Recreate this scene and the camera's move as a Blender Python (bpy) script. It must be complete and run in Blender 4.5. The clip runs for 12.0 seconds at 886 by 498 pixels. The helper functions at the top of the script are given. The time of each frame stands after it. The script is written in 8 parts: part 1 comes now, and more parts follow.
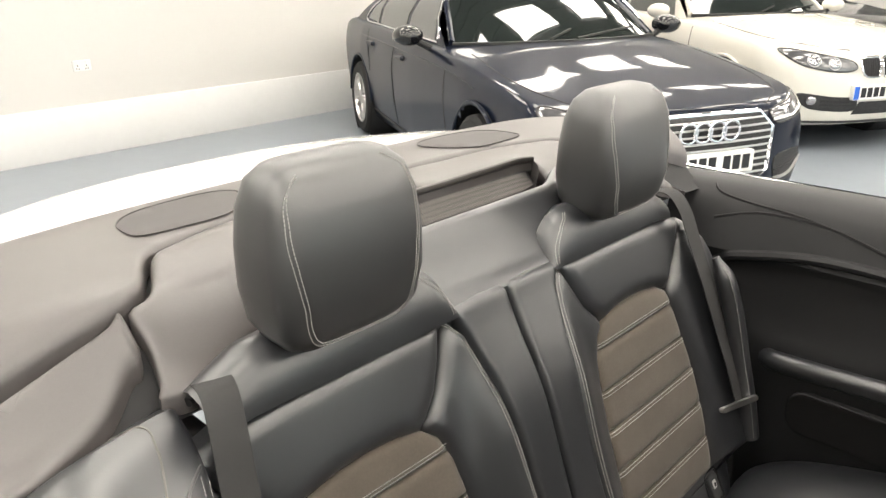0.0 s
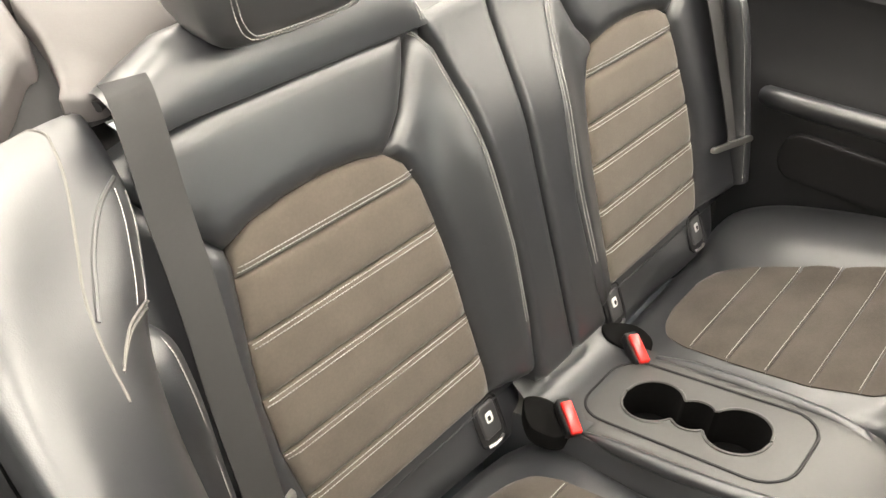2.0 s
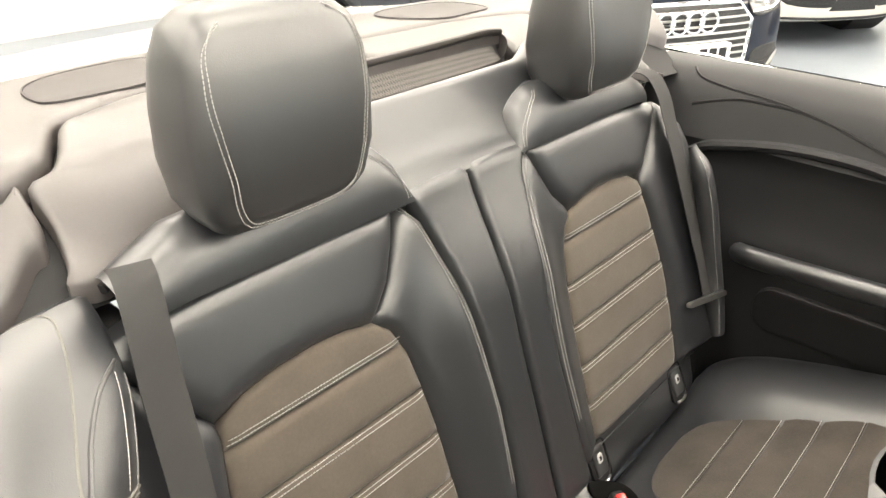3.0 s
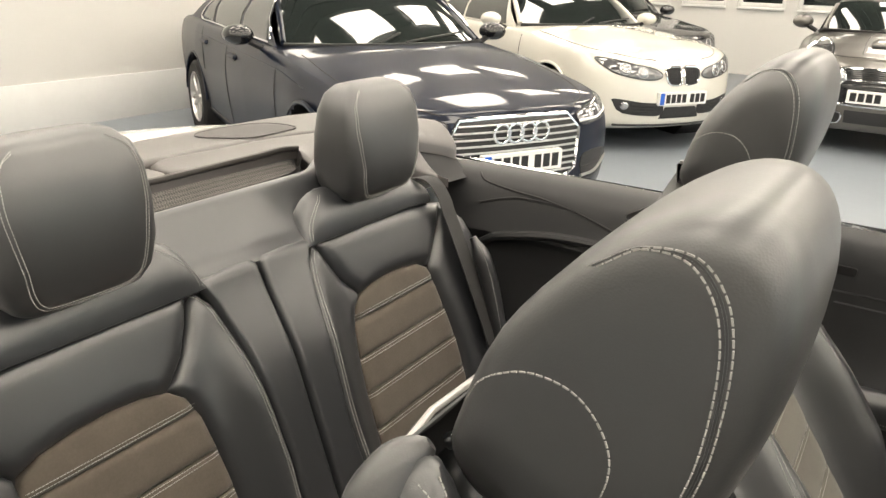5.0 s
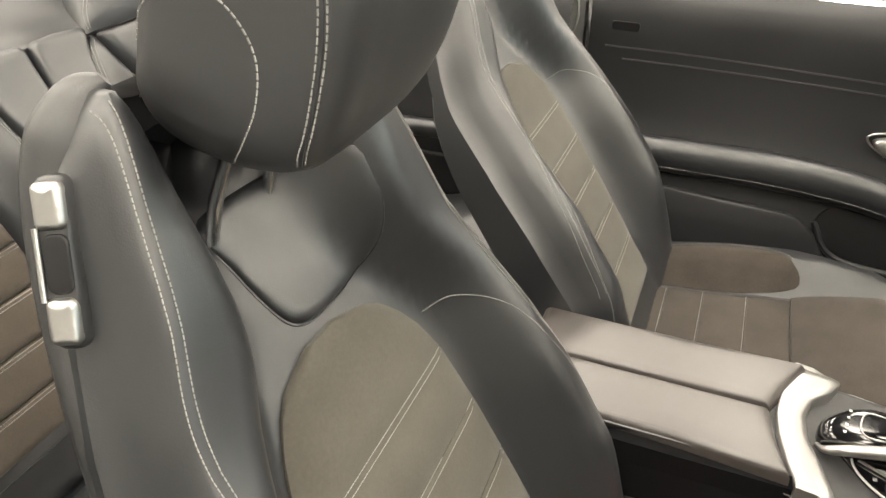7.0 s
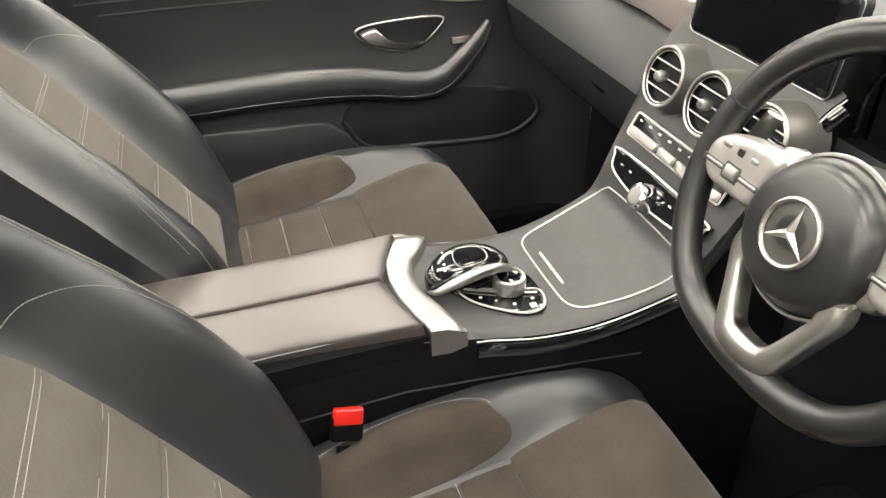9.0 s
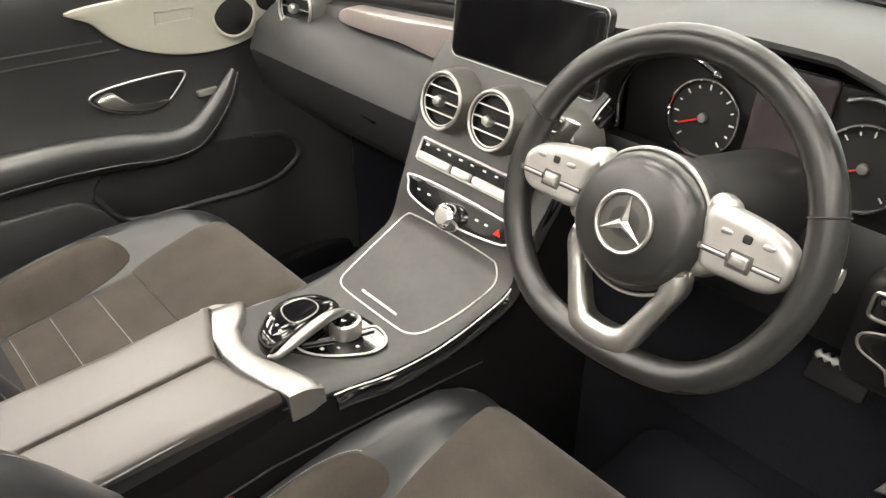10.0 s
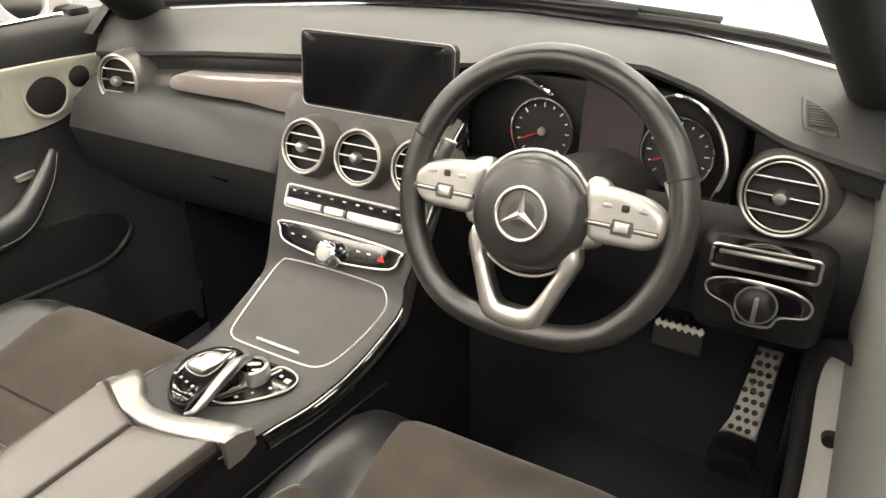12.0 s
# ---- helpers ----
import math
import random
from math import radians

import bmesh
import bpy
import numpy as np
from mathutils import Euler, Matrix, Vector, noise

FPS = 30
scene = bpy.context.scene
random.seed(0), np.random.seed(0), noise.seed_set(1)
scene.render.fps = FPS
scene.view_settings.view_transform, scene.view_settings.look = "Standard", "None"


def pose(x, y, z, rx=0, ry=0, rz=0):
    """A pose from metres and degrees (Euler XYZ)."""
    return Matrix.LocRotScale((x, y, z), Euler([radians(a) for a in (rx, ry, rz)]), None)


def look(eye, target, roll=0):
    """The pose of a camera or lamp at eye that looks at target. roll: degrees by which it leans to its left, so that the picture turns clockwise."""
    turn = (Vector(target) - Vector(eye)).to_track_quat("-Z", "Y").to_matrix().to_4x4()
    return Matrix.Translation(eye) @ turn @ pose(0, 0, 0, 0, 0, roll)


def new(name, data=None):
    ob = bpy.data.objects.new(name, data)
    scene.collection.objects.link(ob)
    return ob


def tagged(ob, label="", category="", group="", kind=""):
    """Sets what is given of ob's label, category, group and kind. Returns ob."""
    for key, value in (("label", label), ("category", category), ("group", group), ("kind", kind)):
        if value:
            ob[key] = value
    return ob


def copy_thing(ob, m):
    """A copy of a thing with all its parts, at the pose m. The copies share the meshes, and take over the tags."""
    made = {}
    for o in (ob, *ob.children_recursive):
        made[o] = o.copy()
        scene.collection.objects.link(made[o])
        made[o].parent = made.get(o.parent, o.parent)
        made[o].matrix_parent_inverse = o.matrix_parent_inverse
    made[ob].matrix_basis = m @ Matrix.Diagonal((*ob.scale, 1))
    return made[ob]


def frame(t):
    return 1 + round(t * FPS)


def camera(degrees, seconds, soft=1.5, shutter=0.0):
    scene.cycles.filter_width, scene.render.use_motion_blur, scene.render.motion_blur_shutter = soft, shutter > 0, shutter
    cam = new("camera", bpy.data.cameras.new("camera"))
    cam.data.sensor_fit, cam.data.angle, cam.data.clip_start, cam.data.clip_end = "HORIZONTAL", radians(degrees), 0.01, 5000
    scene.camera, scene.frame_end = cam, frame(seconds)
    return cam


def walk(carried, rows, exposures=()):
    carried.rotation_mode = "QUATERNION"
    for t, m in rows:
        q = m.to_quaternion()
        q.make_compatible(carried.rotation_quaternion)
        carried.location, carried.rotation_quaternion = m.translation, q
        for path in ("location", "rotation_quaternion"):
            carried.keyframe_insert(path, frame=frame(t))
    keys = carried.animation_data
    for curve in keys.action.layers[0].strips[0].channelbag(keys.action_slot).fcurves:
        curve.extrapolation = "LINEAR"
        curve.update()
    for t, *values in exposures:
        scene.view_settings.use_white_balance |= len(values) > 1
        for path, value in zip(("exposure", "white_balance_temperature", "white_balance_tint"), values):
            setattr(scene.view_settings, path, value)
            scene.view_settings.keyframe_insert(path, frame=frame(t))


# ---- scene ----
cam = camera(61.8, 12.0)
PATH = [
    (0, (0.795, -0.812, 1.447), (-0.548, -2.109, 0.732), -0.9),
    (0.5, (0.738, -0.841, 1.433), (-0.592, -2.132, 0.681), -0.9),
    (1, (0.712, -0.86, 1.411), (-0.582, -2.096, 0.518), -0.3),
    (1.5, (0.714, -0.864, 1.368), (-0.486, -2.0, 0.241), 0.3),
    (2, (0.723, -0.856, 1.325), (-0.43, -1.913, 0.078), 0.2),
    (2.5, (0.724, -0.849, 1.337), (-0.483, -1.92, 0.156), 0.5),
    (3, (0.727, -0.855, 1.385), (-0.593, -2.012, 0.426), 0.9),
    (3.2, (0.727, -0.851, 1.404), (-0.618, -2.037, 0.519), 0.9),
    (5, (0.785, -0.583, 1.453), (-0.79, -1.596, 0.749), 1.8),
    (5.5, (0.803, -0.502, 1.467), (-0.795, -1.49, 0.782), 1.7),
    (5.8, (0.811, -0.484, 1.443), (-0.804, -1.437, 0.749), 1.1),
    (6, (0.808, -0.479, 1.452), (-0.809, -1.391, 0.71), 0.9),
    (6.5, (0.801, -0.463, 1.393), (-0.797, -1.237, 0.472), 0.1),
    (6.7, (0.803, -0.446, 1.373), (-0.778, -1.162, 0.379), 0.3),
    (8.3, (0.839, -0.408, 1.301), (-0.788, -0.472, 0.14), -1.2),
    (8.5, (0.837, -0.42, 1.299), (-0.791, -0.309, 0.142), -1.1),
    (9, (0.807, -0.457, 1.288), (-0.763, 0.031, 0.149), -1.5),
    (9.5, (0.752, -0.509, 1.291), (-0.717, 0.29, 0.194), -1.4),
    (10, (0.739, -0.552, 1.297), (-0.529, 0.554, 0.216), -0.9),
    (10.5, (0.728, -0.597, 1.298), (-0.304, 0.741, 0.229), -0.2),
    (11, (0.712, -0.652, 1.305), (-0.209, 0.792, 0.273), -0.7),
    (11.5, (0.7, -0.693, 1.298), (-0.195, 0.806, 0.323), -1.1),
    (12, (0.698, -0.71, 1.287), (-0.203, 0.809, 0.347), -1.2),
]
walk(cam, [(t, look(eye, target, roll)) for t, eye, target, roll in PATH],
     [(0.0, 0.0, 6600, 10), (0.5, 0.1, 6600, 10), (1.0, 0.4, 6700, 10), (1.5, 0.7, 6900, 10), (2.0, 1.0, 6850, 10), (2.5, 0.98, 6850, 10), (3.2, 0.50, 6900, 10), (5.0, -0.16, 7000, 10),
      (6.0, -0.06, 7000, 10), (6.7, 0.2, 7000, 10), (8.3, 0.28, 6700, 10), (9.0, 0.34, 6700, 10), (10.0, 0.32, 6700, 10), (12.0, 0.22, 7000, 10)])

# ---------------------------------------------------------------- light
world = bpy.data.worlds.new("showroom_air")
scene.world = world
world.use_nodes = True
world.node_tree.nodes["Background"].inputs[0].default_value = (0.80, 0.91, 1.0, 1)
world.node_tree.nodes["Background"].inputs[1].default_value = 3.0
scene.view_settings.exposure = 0.0
CEILING_Z, PANEL_POWER = 3.7, 16.0


# ---------------------------------------------------------------- geometry helpers
# A "geo" is a pair (vertices, faces).
def join(*geos):
    V, F = [], []
    for v, f in geos:
        k = len(V)
        V += list(v)
        F += [tuple(i + k for i in q) for q in f]
    return V, F


def xf(geo, m):
    v, f = geo
    out = [tuple(m @ Vector(p)) for p in v]
    if m.determinant() < 0:
        f = [tuple(reversed(q)) for q in f]
    return out, list(f)


MIRROR = Matrix.Diagonal((-1, 1, 1, 1))


def axes(o, u, v):
    """A frame with its origin at o, x along u, y along v, z along their cross product."""
    u, v = Vector(u).normalized(), Vector(v).normalized()
    n = u.cross(v).normalized()
    return Matrix(((u.x, v.x, n.x, o[0]), (u.y, v.y, n.y, o[1]), (u.z, v.z, n.z, o[2]), (0, 0, 0, 1)))


def frame3(o, u, v, n):
    """A frame with its three directions given."""
    u, v, n = Vector(u).normalized(), Vector(v).normalized(), Vector(n).normalized()
    return Matrix(((u.x, v.x, n.x, o[0]), (u.y, v.y, n.y, o[1]), (u.z, v.z, n.z, o[2]), (0, 0, 0, 1)))


def spline(pts, n=8, closed=False):
    """A Catmull-Rom curve through pts, n steps to a span."""
    P = [Vector(p) for p in pts]
    out, c = [], len(P)
    spans = c if closed else c - 1
    for i in range(spans):
        a = P[(i - 1) % c] if closed or i > 0 else P[0] * 2 - P[1]
        b, d = P[i], P[(i + 1) % c]
        e = P[(i + 2) % c] if closed or i + 2 < c else P[-1] * 2 - P[-2]
        for k in range(n):
            t = k / n
            out.append(0.5 * ((2 * b) + (d - a) * t + (2 * a - 5 * b + 4 * d - e) * t * t + (3 * b - a - 3 * d + e) * t ** 3))
    if not closed:
        out.append(P[-1])
    return out


def smooth01(t):
    t = min(1.0, max(0.0, t))
    return t * t * (3 - 2 * t)


def curve1(xs, ys):
    """A smooth function through given values."""
    return lambda x: float(np.interp(x, xs, ys))


def grid(P, cu=False, cv=False):
    nu, nv = len(P), len(P[0])
    V = [tuple(p) for row in P for p in row]
    F = []
    for i in range(nu if cu else nu - 1):
        for j in range(nv if cv else nv - 1):
            a, b = i, (i + 1) % nu
            c, d = j, (j + 1) % nv
            F.append((a * nv + c, b * nv + c, b * nv + d, a * nv + d))
    return V, F


def loft(rings, caps=True):
    """Closed rings joined into a skin."""
    V, F = grid(rings, False, True)
    n = len(rings[0])
    if caps:
        F.append(tuple(range(n)))
        k = (len(rings) - 1) * n
        F.append(tuple(reversed(range(k, k + n))))
    return V, [tuple(reversed(q)) for q in F]


def tube(pts, r, n=8, closed=False, flat=1.0, up=None):
    """A round tube along pts; r may be a list of radii."""
    P = [Vector(p) for p in pts]
    rings, c = [], len(P)
    side = None
    for i, p in enumerate(P):
        d = (P[(i + 1) % c] - P[i - 1]) if closed or 0 < i < c - 1 else (P[1] - P[0] if i == 0 else P[-1] - P[-2])
        d = d.normalized() if d.length > 1e-9 else Vector((0, 1, 0))
        if up is not None:
            side = d.cross(Vector(up)).normalized()
        elif side is None:
            side = d.orthogonal().normalized()
        else:
            side = (side - d * side.dot(d)).normalized()
        w = side.cross(d).normalized()
        rr = r[i] if isinstance(r, (list, tuple)) else r
        rings.append([p + side * (rr * math.cos(2 * math.pi * k / n)) + w * (rr * flat * math.sin(2 * math.pi * k / n)) for k in range(n)])
    if closed:
        return grid(rings, True, True)
    V, F = loft(rings)
    return V, F


def lathe(profile, n=32, m=None):
    """profile: (radius, height) pairs turned round z."""
    P = [[(r * math.cos(2 * math.pi * k / n), r * math.sin(2 * math.pi * k / n), h) for k in range(n)] for r, h in profile]
    V, F = grid(P, False, True)
    g = (V, F)
    return xf(g, m) if m is not None else g


def disc(r, h=0.0, n=32, m=None):
    V = [(r * math.cos(2 * math.pi * k / n), r * math.sin(2 * math.pi * k / n), h) for k in range(n)]
    g = (V, [tuple(range(n))])
    return xf(g, m) if m is not None else g


def torus(R, r, n=48, k=10, m=None, flat=1.0):
    P = [[((R + r * math.cos(b)) * math.cos(a), (R + r * math.cos(b)) * math.sin(a), r * flat * math.sin(b))
          for b in [2 * math.pi * j / k for j in range(k)]] for a in [2 * math.pi * i / n for i in range(n)]]
    g = grid(P, True, True)
    return xf(g, m) if m is not None else g


def rbox(sx, sy, sz, b=0.004, seg=2, m=None):
    bm = bmesh.new()
    bmesh.ops.create_cube(bm, size=1)
    bmesh.ops.scale(bm, vec=(sx, sy, sz), verts=bm.verts)
    if b > 0:
        bmesh.ops.bevel(bm, geom=bm.edges[:], offset=min(b, 0.49 * min(sx, sy, sz)), segments=seg, profile=0.5, affect="EDGES")
    g = ([tuple(v.co) for v in bm.verts], [tuple(v.index for v in f.verts) for f in bm.faces])
    bm.verts.index_update()
    g = ([tuple(v.co) for v in bm.verts], [tuple(v.index for v in f.verts) for f in bm.faces])
    bm.free()
    return xf(g, m) if m is not None else g


def box(x0, x1, y0, y1, z0, z1, b=0.004, seg=2):
    return rbox(abs(x1 - x0), abs(y1 - y0), abs(z1 - z0), b, seg, Matrix.Translation(((x0 + x1) / 2, (y0 + y1) / 2, (z0 + z1) / 2)))


def ccw(pts):
    a = sum(p[0] * q[1] - q[0] * p[1] for p, q in zip(pts, pts[1:] + pts[:1]))
    return pts if a > 0 else pts[::-1]


def pillow(outline, h, edge=0.01, bulge=0.0, back=0.01, m=None, steps=4, inner=5, centre=None):
    """A padded panel over a flat outline: a rounded edge of that width and height, and a dome of height bulge."""
    o = ccw([(p[0], p[1]) for p in outline])
    n = len(o)
    c = Vector(centre) if centre else Vector((sum(p[0] for p in o) / n, sum(p[1] for p in o) / n))
    rings = [[(x, y, -back) for x, y in o]]
    tops = []
    for k in range(steps + 1):
        a = math.pi / 2 * k / steps
        ins, z = edge * (1 - math.cos(a)), h * math.sin(a)
        ring = []
        for x, y in o:
            d = c - Vector((x, y))
            L = d.length
            q = Vector((x, y)) + d * (min(ins, 0.8 * L) / max(L, 1e-6))
            ring.append((q.x, q.y, z))
        rings.append(ring)
        tops = ring
    for k in range(1, inner):
        s = 1 - k / inner
        rings.append([(c.x + (x - c.x) * s, c.y + (y - c.y) * s, z + bulge * (1 - s * s)) for x, y, z in tops])
    V, F = grid(rings, False, True)
    V.append((c.x, c.y, h + bulge))
    k = (len(rings) - 1) * n
    for i in range(n):
        F.append((k + i, k + (i + 1) % n, len(V) - 1))
    F = [tuple(q) for q in F]
    F = [tuple(reversed(q)) if len(q) == 4 else q for q in F]
    V2, F2 = V, []
    for q in F:
        F2.append(q if len(q) == 3 else tuple(reversed(q)))
    g = (V2, F2)
    return xf(g, m) if m is not None else g


def resample(pts, n):
    P = [Vector(p) for p in pts]
    cum = [0.0]
    for a, b in zip(P, P[1:]):
        cum.append(cum[-1] + (b - a).length)
    out = []
    for k in range(n):
        s = cum[-1] * k / (n - 1)
        i = max(0, min(len(P) - 2, int(np.searchsorted(cum, s)) - 1))
        out.append(P[i].lerp(P[i + 1], (s - cum[i]) / max(cum[i + 1] - cum[i], 1e-9)))
    return out


def patch(a, b, h, edge, up=(0, 0, 1), n=26, rows=12, back=0.012, ends=None):
    """A padded strip between two lines, rounded towards all its borders by that edge width."""
    A, B = resample(spline(a, 6), n), resample(spline(b, 6), n)
    up = Vector(up).normalized()
    ends = edge if ends is None else ends
    LA = sum((q - p).length for p, q in zip(A, A[1:])) * 0.5 + sum((q - p).length for p, q in zip(B, B[1:])) * 0.5
    P = []
    for j in range(rows + 1):
        t = 0.5 - 0.5 * math.cos(math.pi * j / rows)
        row = []
        for i in range(n):
            p = A[i].lerp(B[i], t)
            w = (B[i] - A[i]).length
            d = min(t, 1 - t) * w / edge
            e = min(i, n - 1 - i) / (n - 1) * LA / max(ends, 1e-6)
            k1, k2 = min(1.0, d), min(1.0, e)
            row.append(p + up * (h * math.sqrt(1 - (1 - k1) ** 2) * math.sqrt(1 - (1 - k2) ** 2)))
        P.append(row)
    V, F = grid(P)
    k = len(V)
    rim = [(0, i) for i in range(n)] + [(j, n - 1) for j in range(1, rows + 1)] + [(rows, i) for i in range(n - 2, -1, -1)] + [(j, 0) for j in range(rows - 1, 0, -1)]
    for j, i in rim:
        V.append(tuple(P[j][i] - up * back))
    m = len(rim)
    for q in range(m):
        j, i = rim[q]
        j2, i2 = rim[(q + 1) % m]
        F.append((j * n + i, j2 * n + i2, k + (q + 1) % m, k + q))
    return V, F


def quilt(outline, h, edge, m=None, base=None, back=0.02, res=0.016, curve=0):
    """A padded panel over any flat outline: rounded towards its border, lying on the surface base(x, y)."""
    from mathutils.geometry import delaunay_2d_cdt
    pts = [(p.x, p.y) for p in spline([(a, b, 0) for a, b in outline], curve, True)] if curve else list(outline)
    pts = ccw(pts)
    dense = []
    for p, q in zip(pts, pts[1:] + pts[:1]):
        k = max(1, int(math.hypot(q[0] - p[0], q[1] - p[1]) / min(res, 1.4 * edge)))
        dense += [(p[0] + (q[0] - p[0]) * i / k, p[1] + (q[1] - p[1]) * i / k) for i in range(k)]
    O = np.array(dense)
    A, B = O, np.roll(O, -1, axis=0)
    D = B - A
    L2 = np.maximum((D ** 2).sum(1), 1e-12)

    def gap(q):
        t = np.clip(((q - A) * D).sum(1) / L2, 0, 1)
        return float(np.sqrt((((A + D * t[:, None]) - q) ** 2).sum(1).min()))

    def inside(q):
        c = ((A[:, 1] > q[1]) != (B[:, 1] > q[1]))
        x = A[:, 0] + (q[1] - A[:, 1]) * D[:, 0] / np.where(np.abs(D[:, 1]) < 1e-12, 1e-12, D[:, 1])
        return bool((c & (q[0] < x)).sum() % 2)
    T = np.roll(O, -1, axis=0) - np.roll(O, 1, axis=0)
    T /= np.maximum(np.linalg.norm(T, axis=1), 1e-9)[:, None]
    N = np.stack([-T[:, 1], T[:, 0]], 1)
    extra = []
    for f in (0.08, 0.3, 0.62, 1.0):
        for q in O + N * edge * f:
            if inside(q) and gap(q) > 0.9 * edge * f:
                extra.append((float(q[0]), float(q[1])))
    lo, hi = O.min(0), O.max(0)
    for x in np.arange(lo[0] + res / 2, hi[0], res):
        for y in np.arange(lo[1] + res / 2, hi[1], res):
            q = np.array((x, y))
            if inside(q) and gap(q) > edge * 1.12:
                extra.append((float(x), float(y)))
    n = len(dense)
    V2, E2, F2, _, _, _ = delaunay_2d_cdt([Vector(p) for p in dense + extra], [(i, (i + 1) % n) for i in range(n)], [], 1, 1e-6)
    V = []
    for p in V2:
        d = gap(np.array((p.x, p.y)))
        k = min(1.0, d / edge)
        V.append((p.x, p.y, (base(p.x, p.y) if base else 0.0) + h * math.sqrt(max(0.0, 1 - (1 - k) ** 2))))
    F = [tuple(f) for f in F2]
    k = len(V)
    for x, y in dense:
        z = base(x, y) if base else 0.0
        V += [(x, y, z), (x, y, z - back)]
    for i in range(n):
        j = (i + 1) % n
        F.append((k + 2 * i, k + 2 * i + 1, k + 2 * j + 1, k + 2 * j))
    g = (V, F)
    return xf(g, m) if m is not None else g


def clip_band(outline, v0, v1):
    """The piece of a flat outline between two heights."""
    def cut(pts, keep, v):
        out = []
        for p, q in zip(pts, pts[1:] + pts[:1]):
            a, b = keep(p), keep(q)
            if a:
                out.append(p)
            if a != b:
                t = (v - p[1]) / (q[1] - p[1])
                out.append((p[0] + (q[0] - p[0]) * t, v))
        return out
    return cut(cut(list(outline), lambda p: p[1] >= v0, v0), lambda p: p[1] <= v1, v1)


def rrect(w, h, r, n=5, cx=0.0, cy=0.0):
    """A rounded rectangle's outline."""
    out = []
    for sx, sy, a0 in ((1, 1, 0), (-1, 1, 90), (-1, -1, 180), (1, -1, 270)):
        for k in range(n + 1):
            a = radians(a0 + 90 * k / n)
            out.append((cx + sx * (w / 2 - r) + r * math.cos(a), cy + sy * (h / 2 - r) + r * math.sin(a)))
    return out


def tree_of(*geos):
    from mathutils.bvhtree import BVHTree
    v, f = join(*geos)
    return BVHTree.FromPolygons([Vector(p) for p in v], f)


def drop_on(bvh, pts, way, lift=0.001, back=0.4):
    """Points moved along way until they lie on the skin."""
    w = Vector(way).normalized()
    out = []
    for p in pts:
        hit, nrm, _, _ = bvh.ray_cast(Vector(p) - w * back, w, back + 1.5)
        if hit is not None:
            out.append(hit - w * lift)
    return out


def drape(geo, bvh, way, base=None):
    """Lays a geo that was built round a plane on a skin: each vertex keeps its height over it."""
    w = Vector(way).normalized()
    v, f = geo
    out = []
    for p in v:
        p = Vector(p)
        h = -(p - Vector(base)).dot(w)
        q = p + w * h
        hit, nrm, _, _ = bvh.ray_cast(q - w * 0.8, w, 2.0)
        out.append(tuple(hit - w * h) if hit is not None else tuple(p))
    return out, f


def stitch(pts, step=0.0046, length=0.0035, r=0.00062):
    """A row of short threads along a line."""
    P = [Vector(p) for p in pts]
    cum = [0.0]
    for a, b in zip(P, P[1:]):
        cum.append(cum[-1] + (b - a).length)

    def at(s):
        i = max(0, min(len(P) - 2, int(np.searchsorted(cum, s)) - 1))
        t = (s - cum[i]) / max(cum[i + 1] - cum[i], 1e-9)
        return P[i].lerp(P[i + 1], t)
    V, F = [], []
    s = 0.0
    while len(P) > 1 and s + length < cum[-1]:
        a, b = at(s), at(s + length)
        d = (b - a)
        if d.length > 1e-6:
            side = d.orthogonal().normalized() * r
            up = d.cross(side).normalized() * r
            k = len(V)
            for q in (a, b):
                V += [tuple(q + side), tuple(q + up), tuple(q - side), tuple(q - up)]
            F += [(k, k + 1, k + 5, k + 4), (k + 1, k + 2, k + 6, k + 5), (k + 2, k + 3, k + 7, k + 6), (k + 3, k, k + 4, k + 7),
                  (k + 3, k + 2, k + 1, k), (k + 4, k + 5, k + 6, k + 7)]
        s += step
    return V, F


# ---------------------------------------------------------------- objects
def part(name, geo, mat, parent=None, label="", angle=38):
    me = bpy.data.meshes.new(name)
    me.from_pydata([tuple(p) for p in geo[0]], [], geo[1])
    me.validate()
    bm = bmesh.new()
    bm.from_mesh(me)
    bmesh.ops.remove_doubles(bm, verts=bm.verts, dist=1e-5)
    bmesh.ops.recalc_face_normals(bm, faces=bm.faces)
    bm.to_mesh(me)
    bm.free()
    me.polygons.foreach_set("use_smooth", [True] * len(me.polygons))
    me.set_sharp_from_angle(angle=radians(angle))
    me.materials.append(mat)
    ob = new(name, me)
    if parent is not None:
        ob.parent = parent
    if label:
        ob["label"] = label
    return ob


def thing(name, label, category, at=(0, 0, 0), group="", kind=""):
    ob = new(name)
    ob.empty_display_size = 0.1
    return tagged(ob, label, category, group, kind)



